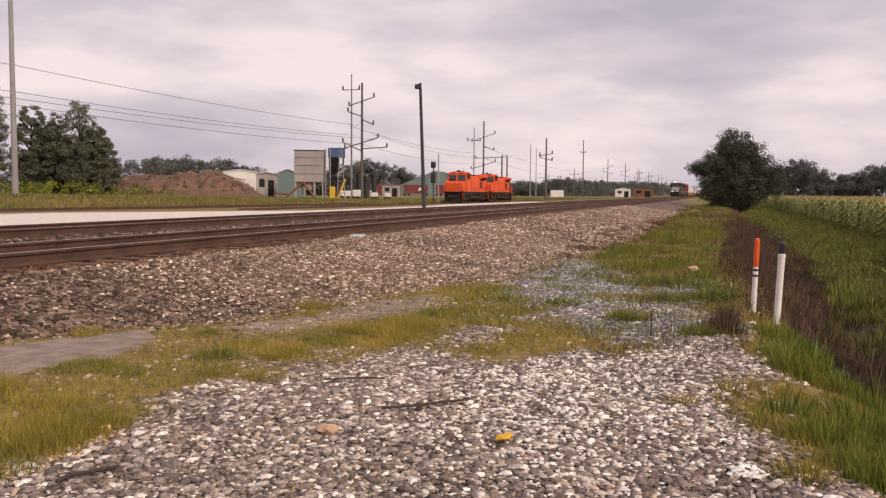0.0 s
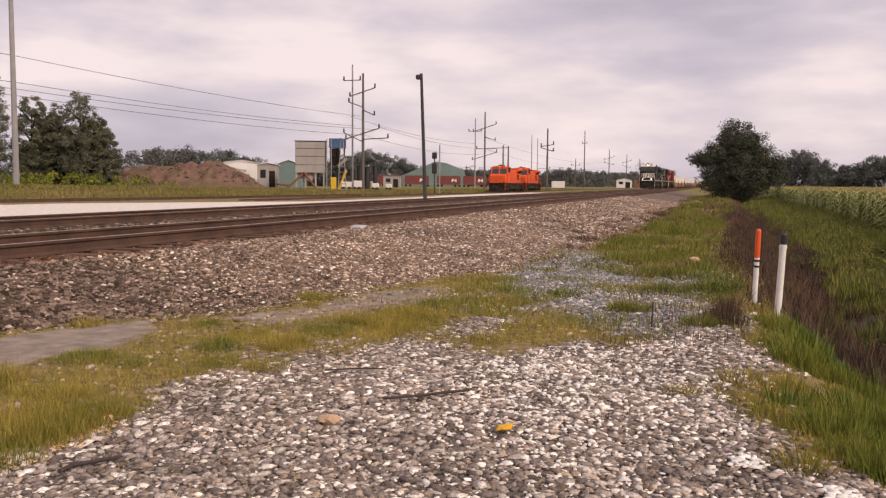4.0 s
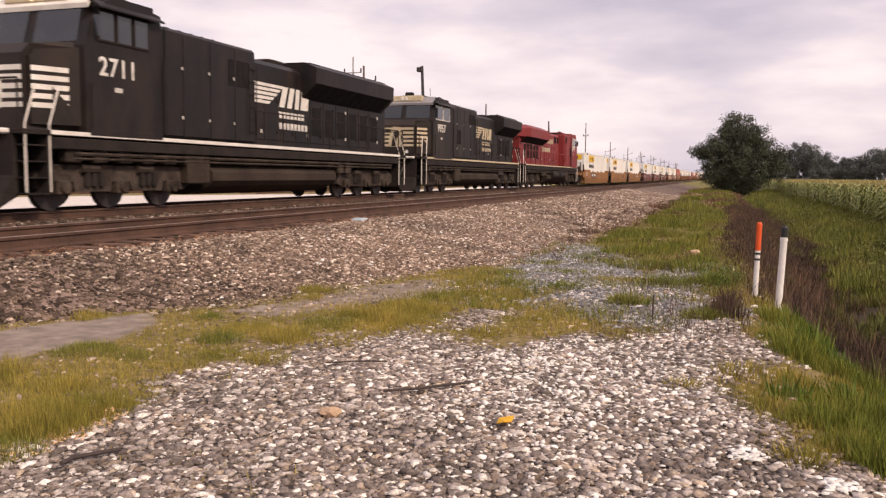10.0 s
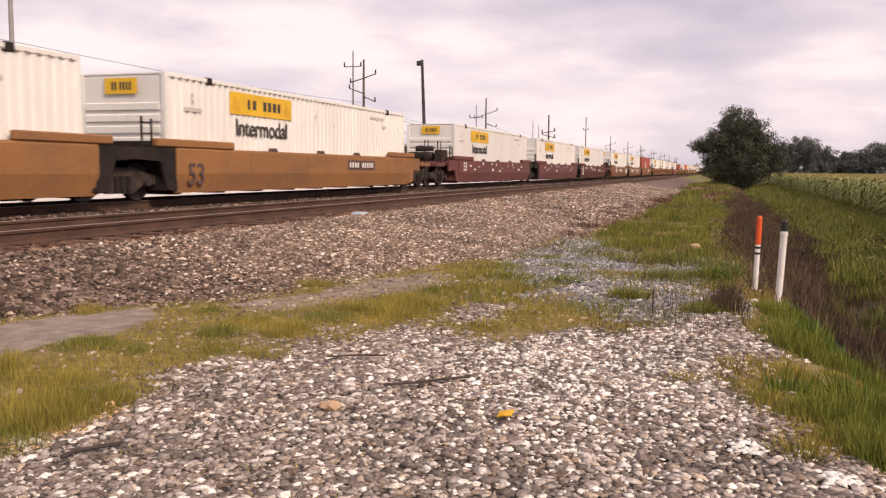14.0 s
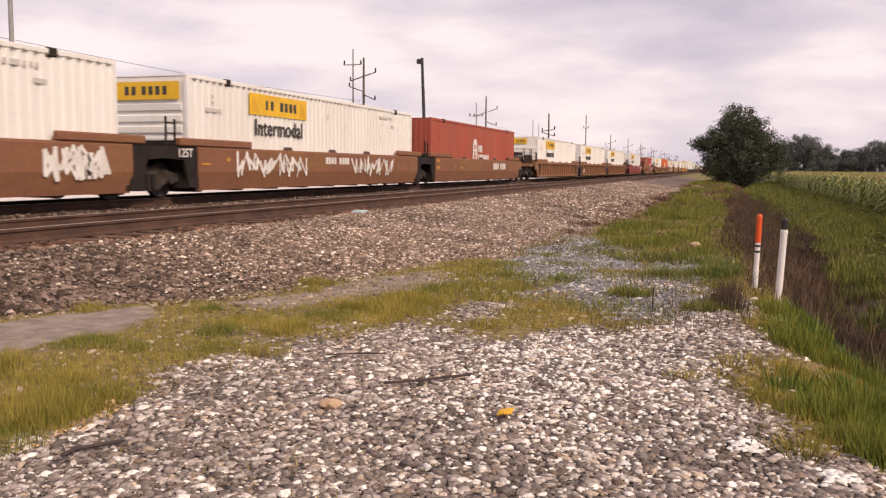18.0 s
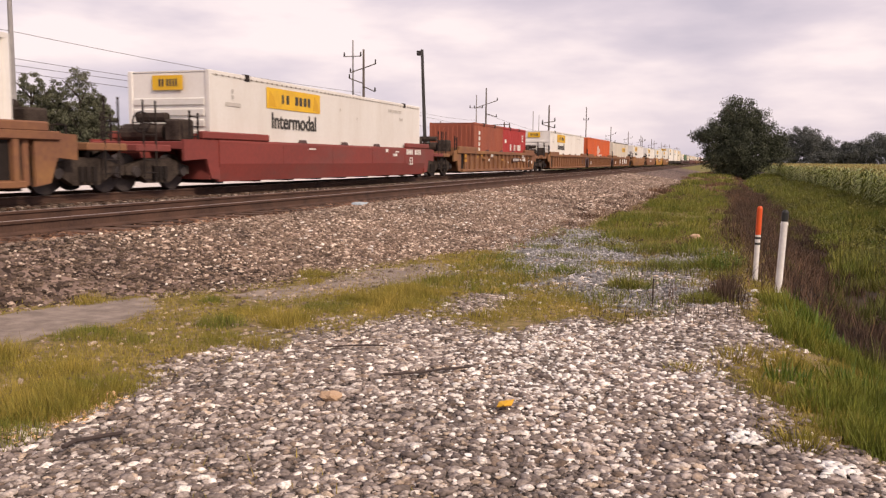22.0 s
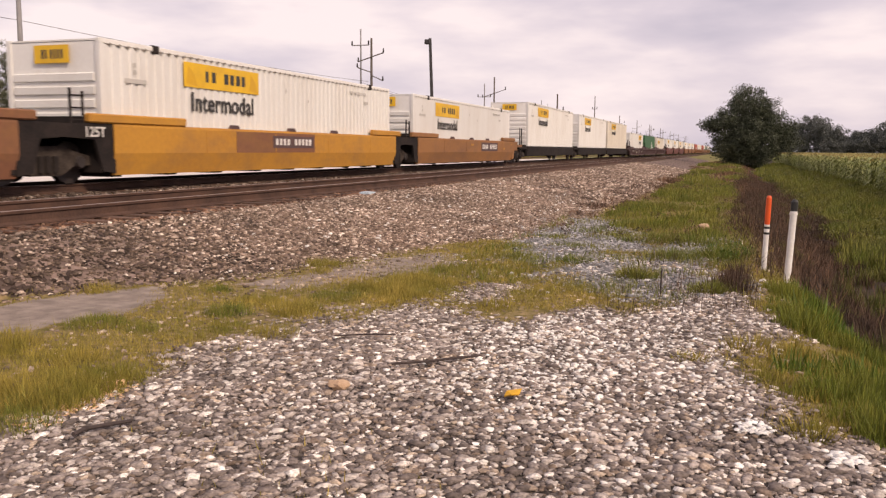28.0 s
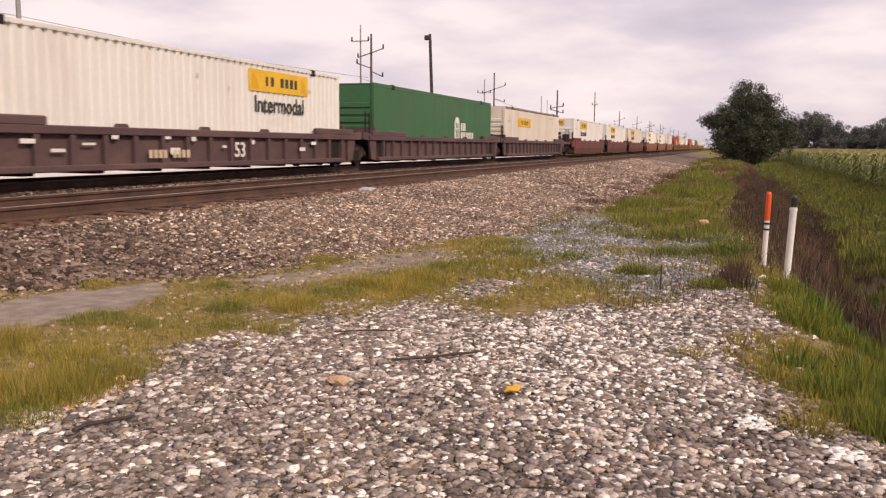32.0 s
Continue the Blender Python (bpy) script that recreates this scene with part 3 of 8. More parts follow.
def rail_profile(bm, x, y0, y1):
    prism(bm, [(x - 0.07, RAIL_Z - 0.185), (x + 0.07, RAIL_Z - 0.185), (x + 0.068, RAIL_Z - 0.168), (x + 0.012, RAIL_Z - 0.14),
               (x + 0.01, RAIL_Z - 0.05), (x + 0.034, RAIL_Z - 0.04), (x + 0.036, RAIL_Z - 0.012), (x + 0.024, RAIL_Z - 0.002),
               (x - 0.024, RAIL_Z - 0.002), (x - 0.036, RAIL_Z - 0.012), (x - 0.034, RAIL_Z - 0.04), (x - 0.01, RAIL_Z - 0.05),
               (x - 0.012, RAIL_Z - 0.14), (x - 0.068, RAIL_Z - 0.168)], y0, y1, axis="y")


def railway(centre, label):
    track = thing("railway_track", pose(0, 0, 0), label, "railway track", "main line tracks", "structure")
    for side in (-0.752, 0.752):
        for y0, y1 in ((-60, 40), (40.012, 140), (140, 1600)):
            bm = bmesh.new()
            rail_profile(bm, centre + side, y0, y1)
            r = part("rail", bm, "rail", track, "rusty steel rail")
            bm = bmesh.new()
            box(bm, centre + side - 0.025, centre + side + 0.025, y0, y1, RAIL_Z - 0.003, RAIL_Z, 0)
            part("running_surface", bm, "rail_head", r, "worn bright top of the rail")
    return track


tracks = [railway(NEAR_TRACK, "empty rusty main line track on wooden ties"), railway(FAR_TRACK, "far main line track carrying the freight train")]

# ---- loose stone ----
ICO_V = np.array([(0, 0, 1), (0.894, 0, 0.447), (0.276, 0.851, 0.447), (-0.724, 0.526, 0.447), (-0.724, -0.526, 0.447), (0.276, -0.851, 0.447),
                  (0.724, 0.526, -0.447), (-0.276, 0.851, -0.447), (-0.894, 0, -0.447), (-0.276, -0.851, -0.447), (0.724, -0.526, -0.447)])
ICO_F = np.array([(0, 1, 2), (0, 2, 3), (0, 3, 4), (0, 4, 5), (0, 5, 1), (1, 6, 2), (2, 7, 3), (3, 8, 4), (4, 9, 5), (5, 10, 1),
                  (6, 7, 2), (7, 8, 3), (8, 9, 4), (9, 10, 5), (10, 6, 1)])


def stones(name, x, y, r, mat, label, flat=0.62, sink=0.25):
    """Angular loose stones in six shapes, half bedded in the ground."""
    vs, fs, base = [], [], 0
    kind = rng.integers(0, 6, len(x))
    for k in range(6):
        pick = np.where(kind == k)[0]
        if not len(pick):
            continue
        tv = ICO_V * rng.uniform(0.52, 1.36, (11, 1)) * np.array([1.32, 0.82, flat])
        m = turn_mats(rng.uniform(0, 6.283, len(pick)), r[pick], r[pick], r[pick], rng.uniform(0, 0.5, len(pick)), rng.uniform(0, 6.283, len(pick)))
        at = np.stack([x[pick], y[pick], ground_z(x[pick], y[pick]) + r[pick] * sink], 1)
        v, f = scatter(tv, ICO_F, m, at)
        vs.append(v)
        fs.append(f + base)
        base += len(v)
    return tagged(new(name, big_mesh(name, np.concatenate(vs), np.concatenate(fs), mat)), label, "gravel", kind="stuff")


def strew(x0, x1, y0, y1, per_m2, keep):
    n = int((x1 - x0) * (y1 - y0) * per_m2)
    x, y = rng.uniform(x0, x1, n), rng.uniform(y0, y1, n)
    k = keep(x, y)
    return x[k], y[k]


def ragged(poly, amount=0.22):
    return lambda x, y: inside(poly, x + amount * (value_noise(x * 3, y * 3, 5) - 0.5) * 2, y + amount * (value_noise(x * 3, y * 3, 6) - 0.5) * 2)


in_gravel, in_blue0, in_spill = ragged(GRAVEL, 0.3), ragged(BLUE, 0.6), ragged(SPILL, 0.25)
in_blue = lambda x, y: in_blue0(x, y) & (value_noise(x * 1.3, y * 0.9, 15) + 0.5 * value_noise(x * 4, y * 3, 16) > 0.42)
fray = lambda test, r: (lambda x, y: test(x + rng.normal(0, r, len(x)), y + rng.normal(0, r * 1.6, len(x))))
for per, mat, words in ((1350, "gravel_stone", "pale and dark grey crushed stone underfoot"), (330, "gravel_brown", "brownish crushed stone mixed in")):
    sx, sy = strew(-4.8, 2.2, 2.6, 10.4, per, fray(lambda x, y: in_gravel(x, y) | in_spill(x, y), 0.07))
    stones("gravel", sx, sy, np.clip(rng.lognormal(-4.03, 0.36, len(sx)), 0.008, 0.042), mat, words, 0.40)
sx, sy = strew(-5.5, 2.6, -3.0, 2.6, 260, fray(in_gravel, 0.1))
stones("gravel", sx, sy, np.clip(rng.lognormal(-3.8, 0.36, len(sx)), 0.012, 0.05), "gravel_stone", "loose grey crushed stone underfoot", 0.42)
sx, sy = strew(-4.4, 0.6, 9.0, 21, 480, fray(in_blue, 0.15))
stones("gravel", sx, sy, np.clip(rng.lognormal(-3.95, 0.3, len(sx)), 0.01, 0.04), "blue_gravel", "fine grey gravel among weeds")
sx, sy = strew(-4.2, 0.3, 6.6, 12.5, 110, lambda x, y: ~in_gravel(x, y) & (x > toe(y)) & (value_noise(x * 1.6, y * 1.2, 17) > 0.5))
stones("gravel", sx, sy, np.clip(rng.lognormal(-4.0, 0.35, len(sx)), 0.01, 0.04), "gravel_stone", "grey stones lying in thin grass")
sx, sy = strew(-6.9, 1.2, 2.8, 14, 90, lambda x, y: (x > toe(y) - 0.2) & ~in_gravel(x, y) & (x < 0.6) & ~inside(PATH_A, x, y))
stones("gravel", sx, sy, np.clip(rng.lognormal(-4.2, 0.4, len(sx)), 0.008, 0.035), "gravel_brown", "scattered stones in thin grass")
on_bed = lambda x, y: (x < toe(y) + 0.5 * (value_noise(x * 2, y * 1.5, 9) - 0.3) + rng.normal(0, 0.12, len(x))) & (x > -8.02) & ~inside(PATH_A, x + 0.1, y)
# the share of darker stones rises from y = 13 down to y = 5
grimy = lambda x, y: rng.uniform(0, 1, len(x)) < 0.85 * smooth(13, 5, y)
sx, sy = strew(-8.1, -2.9, 4.5, 26, 900, on_bed)
dirty = grimy(sx, sy)
for pick, mat, words in ((~dirty, "ballast_stone", "brown crushed stone ballast shoulder"), (dirty, "ballast_dark", "darker brown ballast shoulder")):
    stones("ballast", sx[pick], sy[pick], np.clip(rng.lognormal(-3.95, 0.32, pick.sum()), 0.012, 0.042), mat, words, 0.6)
sx, sy = strew(-8.1, -2.7, 26, 75, 150, on_bed)
stones("ballast", sx, sy, np.clip(rng.lognormal(-3.25, 0.3, len(sx)), 0.022, 0.07), "ballast_stone", "brown crushed stone ballast shoulder", 0.6)
clear = lambda centre: (lambda x, y: np.abs(np.abs(x - centre) - 0.752) > 0.11)
sx, sy = strew(-11.4, -7.85, 5.0, 45, 190, clear(NEAR_TRACK))
stones("ballast", sx, sy, np.clip(rng.lognormal(-3.45, 0.3, len(sx)), 0.018, 0.05), "ballast_rust", "rust-stained stone ballast between the ties", sink=0.25)
# brown ballast whose dark colour also holds the shade beside the passing train
sx, sy = strew(-17.0, -11.4, 8, 60, 60, clear(FAR_TRACK))
stones("ballast", sx, sy, np.clip(rng.lognormal(-3.15, 0.3, len(sx)), 0.022, 0.06), "ballast_dark", "brown stone ballast between the tracks, darkened as train shade", sink=0.3)
sx, sy = strew(-7.4, -3.5, 5, 30, 3.5, on_bed)
stones("ballast", sx, sy, np.clip(rng.lognormal(-3.7, 0.3, len(sx)), 0.012, 0.035), "pale_stone", "pale stones scattered over brown ballast", sink=0.7)
# pale chips, densest mid-gravel: the brightness of lit stone tops put into colour
sx, sy = strew(-3.0, 0.6, 4.0, 9.6, 420, lambda x, y: in_gravel(x, y) & (rng.uniform(0, 1, len(x)) < np.exp(-(((x + 0.95) / 1.0) ** 2 + ((y - 6.6) / 2.0) ** 2))))
stones("gravel", sx, sy, np.clip(rng.lognormal(-4.25, 0.3, len(sx)), 0.009, 0.03), "pale_stone", "pale chips painting lit stone tops into the middle gravel", 0.5, 0.6)
sx, sy = rng.normal(0, 1, 260), rng.normal(0, 1, 260)
stones("crushed_limestone", np.where(sx > 0, 0.17, 0.62) + 0.055 * sy, np.where(sx > 0, 4.95, 4.82) + 0.12 * sx, rng.uniform(0.006, 0.022, 260), "pale_stone", "spilled white limestone chips", 0.4, sink=1.2)

# ---- grass and weeds ----
BLADE_V = np.array([(-0.5, 0, 0), (0.5, 0, 0), (0.32, 0.10, 0.55), (-0.32, 0.10, 0.55), (0, 0.34, 1.0)])
BLADE_F = np.array([(0, 1, 2), (0, 2, 3), (3, 2, 4)])


def blades(name, x, y, high, wide, mat, label, lean=0.35, category="grass"):
    n = len(x)
    m = turn_mats(rng.uniform(0, 6.283, n), wide, high * rng.uniform(0.3, 1.1, n), high, rng.uniform(0, lean, n), rng.uniform(0, 6.283, n))
    at = np.stack([x, y, ground_z(x, y) - 0.01], 1)
    v, f = scatter(BLADE_V, BLADE_F, m, at)
    return tagged(new(name, big_mesh(name, v, f, mat)), label, category, kind="stuff")


def clumpy(x, y, size, seed, floor):
    return value_noise(x * size, y * size, seed) > floor + rng.uniform(-0.18, 0.18, len(x))


ditch_side = lambda y: np.interp(y, [4, 4.8, 5.2, 5.6, 6.2, 7, 8, 10, 12], [1.8, 1.1, 0.62, 0.42, 0.25, 0.22, 0.45, 0.25, 0.5])
in_path = ragged(PATH_A, 0.15)
thin = lambda x, y: inside(PATH_B, x + rng.normal(0, 0.25, len(x)), y + rng.normal(0, 0.4, len(x))) & (rng.uniform(0, 1, len(x)) < 0.93)
bare = fray(lambda x, y: in_gravel(x, y) | in_blue(x, y) | in_path(x, y) | in_spill(x, y), 0.08)


def meadow(x0, x1, y0, y1, per, lo, hi, w0, w1, mat, label, keep, lean=0.5, name="grass"):
    x, y = strew(x0, x1, y0, y1, per, keep)
    return blades(name, x, y, rng.uniform(lo, hi, len(x)) * (0.6 + 0.8 * value_noise(x * 1.7, y * 1.7, 34)), rng.uniform(w0, w1, len(x)), mat, label, lean)


def mounds(x0, x1, y0, y1, per, R, H, dens, wide, mat, label, keep, name="weeds", droop=0.55, category="weeds"):
    """Soft cushions of leaves: each cushion is highest in its middle and leans outwards at its rim."""
    cx, cy = strew(x0, x1, y0, y1, per, keep)
    rr = rng.uniform(*R, len(cx))
    hh = rng.uniform(*H, len(cx)) * (0.55 + 0.45 * rr / R[1])
    k = np.repeat(np.arange(len(cx)), np.maximum(8, dens * math.pi * rr * rr).astype(int))
    n = len(k)
    a, q = rng.uniform(0, 6.283, n), np.sqrt(rng.uniform(0, 1, n)) * rng.uniform(0.8, 1.15, n)
    px, py = cx[k] + rr[k] * q * np.cos(a), cy[k] + rr[k] * q * np.sin(a)
    high = hh[k] * np.sqrt(np.clip(1 - 0.8 * q * q, 0.08, 1)) * rng.uniform(0.5, 1.1, n)
    m = turn_mats(rng.uniform(0, 6.283, n), rng.uniform(*wide, n), high * rng.uniform(0.1, 0.9, n), high, droop * q * rng.uniform(0, 0.8, n) + rng.uniform(0, 0.3, n), a + rng.normal(0, 1.5, n))
    v, f = scatter(BLADE_V, BLADE_F, m, np.stack([px, py, ground_z(px, py) - 0.01], 1))
    return tagged(new(name, big_mesh(name, v, f, mat)), label, category, kind="stuff")


verge = lambda x, y: ~bare(x, y) & ~thin(x, y) & (x > toe(y) + 0.15)
meadow(-7.2, 0.6, 2.6, 14, 2500, 0.02, 0.075, 0.003, 0.007, "grass", "short yellow-green grass with seed heads",
       lambda x, y: (x > toe(y) + 0.1) & ~bare(x, y) & ~thin(x, y) & clumpy(x, y, 1.6, 21, 0.34), 0.9)
mounds(-6.9, -3.2, 2.8, 10.4, 7.5, (0.12, 0.34), (0.10, 0.22), 2600, (0.003, 0.007), "grass", "soft yellow-green grass on the verge",
       lambda x, y: verge(x, y) & clumpy(x, y, 0.9, 22, 0.30), "grass", 0.7, "grass")
mounds(-6.6, -3.8, 2.8, 9.4, 2.4, (0.12, 0.32), (0.10, 0.21), 2600, (0.003, 0.007), "verge_grass", "darker green tufts in the verge",
       lambda x, y: verge(x, y) & clumpy(x, y, 1.1, 41, 0.52), "grass", 0.7, "grass")
meadow(-4.6, 0.7, 9, 24, 420, 0.03, 0.10, 0.005, 0.010, "grass", "thin yellowing grass on stony ground",
       lambda x, y: ~bare(x, y) & ~thin(x, y) & (x > toe(y) + 0.2) & clumpy(x, y, 1.1, 23, 0.52), 0.9)
mounds(-3.4, 0.3, 8.2, 13.5, 2.2, (0.12, 0.3), (0.07, 0.16), 1500, (0.004, 0.009), "grass", "low yellow-green tufts on stony ground",
       lambda x, y: ~bare(x, y) & ~thin(x, y) & (x > toe(y) + 0.3) & clumpy(x, y, 1.0, 43, 0.42), "grass", 0.8, "grass")
meadow(-4.4, 0.6, 13, 48, 150, 0.04, 0.13, 0.006, 0.014, "rust_weed", "dry brown growth beside the ballast",
       lambda x, y: ~in_blue(x, y) & (x > toe(y) - 0.3) & clumpy(x, y, 0.8, 42, 0.42), 0.9)
mounds(-3.6, -0.2, 13.0, 46, 1.5, (0.25, 0.62), (0.14, 0.36), 420, (0.010, 0.024), "verge_grass", "cushions of green weeds in the verge",
       lambda x, y: ~in_blue(x, y) & (x > toe(y) + 0.6) & clumpy(x, y, 0.55, 44, 0.36))
mounds(-3.4, -0.1, 13.0, 40, 0.8, (0.22, 0.5), (0.15, 0.36), 420, (0.010, 0.022), "tall_grass", "fresh green weeds in the verge",
       lambda x, y: ~in_blue(x, y) & (x > toe(y) + 0.9) & clumpy(x, y, 0.6, 45, 0.45))
mounds(-4.8, -2.2, 20, 60, 0.7, (0.2, 0.5), (0.12, 0.30), 260, (0.010, 0.022), "dry_weed", "purple-brown dry weeds on the ballast foot",
       lambda x, y: (np.abs(x - toe(y)) < 0.8) & clumpy(x, y, 0.5, 46, 0.42))
mounds(-5.4, 0.6, 44, 130, 0.32, (0.4, 1.1), (0.2, 0.55), 70, (0.03, 0.06), "verge_grass", "rough grass along the embankment",
       lambda x, y: (x > toe(y) + 0.5) & clumpy(x, y, 0.4, 24, 0.36))
mounds(-5.4, 1.6, 44, 130, 0.2, (0.4, 1.0), (0.15, 0.45), 70, (0.03, 0.06), "rust_weed", "dry brown weeds along the embankment",
       lambda x, y: (x > toe(y) - 0.2) & clumpy(x, y, 0.4, 25, 0.40))
# the lush bank at the gravel's edge
bank = lambda grow: (lambda x, y: (x > ditch_side(y) + grow) & (x < 0.9 + np.interp(y, [4, 6, 8, 12], [1.4, 0.55, 0.3, -0.05]) + 0.3 * value_noise(x * 2, y * 2, 74)) & ~in_gravel(x, y))
mounds(0.2, 3.0, 4.6, 11.2, 15, (0.10, 0.28), (0.12, 0.34), 2400, (0.004, 0.010), "tall_grass", "lush soft green grass on the ditch bank",
       lambda x, y: bank(0.14)(x, y) & clumpy(x, y, 1.5, 71, 0.36), "tall_grass", 0.6, "grass")
mounds(0.1, 2.6, 4.6, 8.6, 18, (0.08, 0.2), (0.05, 0.15), 2200, (0.004, 0.008), "grass", "yellow-green grass at the gravel edge",
       lambda x, y: (x > ditch_side(y) + 0.03) & ~in_gravel(x, y) & (x < ditch_side(y) + 1.1), "grass", 0.7, "grass")
mounds(0.3, 2.6, 6.4, 11.6, 7, (0.14, 0.30), (0.18, 0.42), 900, (0.010, 0.020), "bank_leaf", "leafy green weeds on the ditch bank",
       lambda x, y: bank(0.2)(x, y) & clumpy(x, y, 1.0, 73, 0.35))
# the ditch: withered stalks, then green growth up to the corn
mounds(0.3, 3.4, 11.8, 46, 1.5, (0.25, 0.6), (0.18, 0.46), 330, (0.008, 0.020), "dry_weed", "withered dark brown weeds filling the ditch",
       lambda x, y: (x > 0.2 + 0.5 * value_noise(x, y, 49)) & clumpy(x, y, 0.7, 47, 0.36), droop=0.4)
mounds(0.2, 3.2, 12.5, 46, 0.8, (0.2, 0.5), (0.15, 0.42), 380, (0.010, 0.024), "weed_leaf", "olive weeds among the withered ones",
       lambda x, y: clumpy(x, y, 0.6, 50, 0.48))
mounds(0.2, 3.2, 12.5, 46, 0.7, (0.2, 0.5), (0.12, 0.36), 330, (0.008, 0.020), "rust_weed", "tan dry weeds in the ditch",
       lambda x, y: clumpy(x, y, 0.6, 67, 0.46))
meadow(-3.6, 0.4, 13, 46, 330, 0.03, 0.11, 0.006, 0.014, "verge_grass", "low green growth in the verge",
       lambda x, y: ~in_blue(x, y) & (x > toe(y) + 0.5) & clumpy(x, y, 0.6, 68, 0.32), 0.9)
mounds(1.0, 3.6, 6.6, 14.5, 2.6, (0.12, 0.3), (0.24, 0.55), 1100, (0.008, 0.018), "weed_leaf", "olive weeds on the ditch side",
       lambda x, y: (x > 1.1 + np.interp(y, [6, 8, 12], [0.7, 0.3, 0.1])) & clumpy(x, y, 0.9, 75, 0.42))
mounds(1.0, 3.4, 6.6, 14.5, 3.4, (0.12, 0.3), (0.22, 0.5), 700, (0.006, 0.014), "dry_weed", "dark dead stalks in the ditch",
       lambda x, y: x > 1.1 + np.interp(y, [6, 8, 12], [0.75, 0.35, 0.1]), droop=0.3)
mounds(-0.1, 0.5, 9.9, 11.6, 9, (0.10, 0.22), (0.28, 0.5), 1500, (0.005, 0.010), "dry_weed", "grey-brown withered stalks at the foot of the posts",
       lambda x, y: x < 0.02 + 0.3 * (y - 9.9), droop=0.25)
mounds(1.5, 3.4, 14.0, 22, 1.5, (0.2, 0.45), (0.22, 0.48), 600, (0.012, 0.026), "weed_leaf", "leafy olive weeds in the ditch", lambda x, y: x > 1.0 + 0.06 * y)
mounds(2.7, 6.6, 13, 60, 2.4, (0.3, 0.75), (0.25, 0.62), 300, (0.014, 0.034), "verge_grass", "tall weeds between ditch and corn",
       lambda x, y: clumpy(x, y, 0.55, 27, 0.44) & (x > 2.1 + 1.2 * value_noise(x, y * 0.6, 29)), "tall_grass", 0.5)
mounds(2.7, 6.6, 12, 60, 1.2, (0.3, 0.7), (0.22, 0.55), 300, (0.012, 0.030), "weed_leaf", "dark olive weeds below the corn",
       lambda x, y: clumpy(x, y, 0.5, 30, 0.50), "tall_grass", 0.5)
mounds(2.4, 7.0, 60, 130, 0.5, (0.5, 1.2), (0.3, 0.7), 60, (0.04, 0.08), "verge_grass", "rank growth along the far ditch", lambda x, y: clumpy(x, y, 0.3, 26, 0.3), "tall_grass")
for per, mat, seed, words in ((200, "dry_weed", 28, "dead dark brown weed stems in the ditch"), (70, "rust_weed", 48, "reddish dry weeds in the ditch")):
    sx, sy = strew(-0.6, 4.4, 10.4, 60, per, lambda x, y: clumpy(x, y, 0.9, seed, 0.42) & (rng.uniform(0, 1, len(x)) < np.where(x < 0.9, np.exp(-(((x - 0.9) / 0.8) ** 2)), np.exp(-(((x - 0.9) / (0.5 + 0.03 * y)) ** 2))) * smooth(10.4, 13, y)))
    blades("dry_weeds", sx, sy, rng.uniform(0.10, 0.5, len(sx)) * smooth(-0.8, 1.0, sx), rng.uniform(0.006, 0.014, len(sx)), mat, words, 0.8, "weeds")
sx, sy = strew(-1.3, 0.3, 8.4, 13, 110, lambda x, y: clumpy(x, y, 1.2, 29, 0.5))
blades("dry_weeds", sx, sy, rng.uniform(0.10, 0.28, len(sx)), rng.uniform(0.004, 0.008, len(sx)), "dry_weed", "thin dry weed stalks in gravel", 0.3, "weeds")


def tuft(x, y, spread_r, n, high, mat, label):
    a, r = rng.uniform(0, 6.283, n), spread_r * np.sqrt(rng.uniform(0, 1, n))
    px, py = x + r * np.cos(a), y + r * np.sin(a)
    m = turn_mats(a - 1.5708 + rng.normal(0, 0.9, n), np.full(n, 0.010), high * 0.6 * r / spread_r, high * rng.uniform(0.25, 1.0, n) * (1.1 - 0.6 * r / spread_r), 0.4 * r / spread_r + rng.uniform(0, 0.5, n), a + rng.normal(0, 1.2, n))
    v, f = scatter(BLADE_V, BLADE_F, m, np.stack([px, py, ground_z(px, py) - 0.01], 1))
    return tagged(new("weed_clump", big_mesh("weed_clump", v, f, mat)), label, "weed", "weed clumps in the gravel", "stuff")


for x, y, r, n, high in ((-2.12, 11.9, 0.28, 420, 0.17), (-1.12, 10.9, 0.30, 700, 0.24), (-0.85, 13.2, 0.45, 700, 0.26), (-0.20, 9.95, 0.24, 600, 0.21), (-2.6, 13.9, 0.35, 200, 0.12), (-1.3, 15.6, 0.7, 900, 0.25), (-0.15, 13.6, 0.4, 800, 0.3), (-1.6, 18.5, 0.8, 900, 0.25),
                         (-0.25, 6.65, 0.16, 160, 0.13), (0.47, 5.1, 0.17, 260, 0.14), (0.2, 7.3, 0.25, 260, 0.18), (-0.55, 15.2, 0.5, 500, 0.35), (-3.0, 12.2, 0.35, 350, 0.2)):
    tuft(x, y, r, n, high, "verge_grass" if y > 9 else "grass", "leafy green weed clump growing through gravel")

sx, sy = strew(-7.2, 0.8, 2.6, 15, 1500, lambda x, y: (x > toe(y) - 0.1) & ~bare(x, y) & ~thin(x, y) & clumpy(x, y, 2.2, 64, 0.36))
blades("grass", sx, sy, rng.uniform(0.012, 0.045, len(sx)), rng.uniform(0.005, 0.012, len(sx)), "grass", "thin low turf over stony earth", 0.8)
sx, sy = strew(-3.8, 0.2, 9.2, 20, 420, lambda x, y: clumpy(x, y, 1.5, 61, 0.56))
blades("grass", sx, sy, rng.uniform(0.04, 0.16, len(sx)), rng.uniform(0.006, 0.012, len(sx)), "verge_grass", "sparse weeds through grey gravel", 0.8)
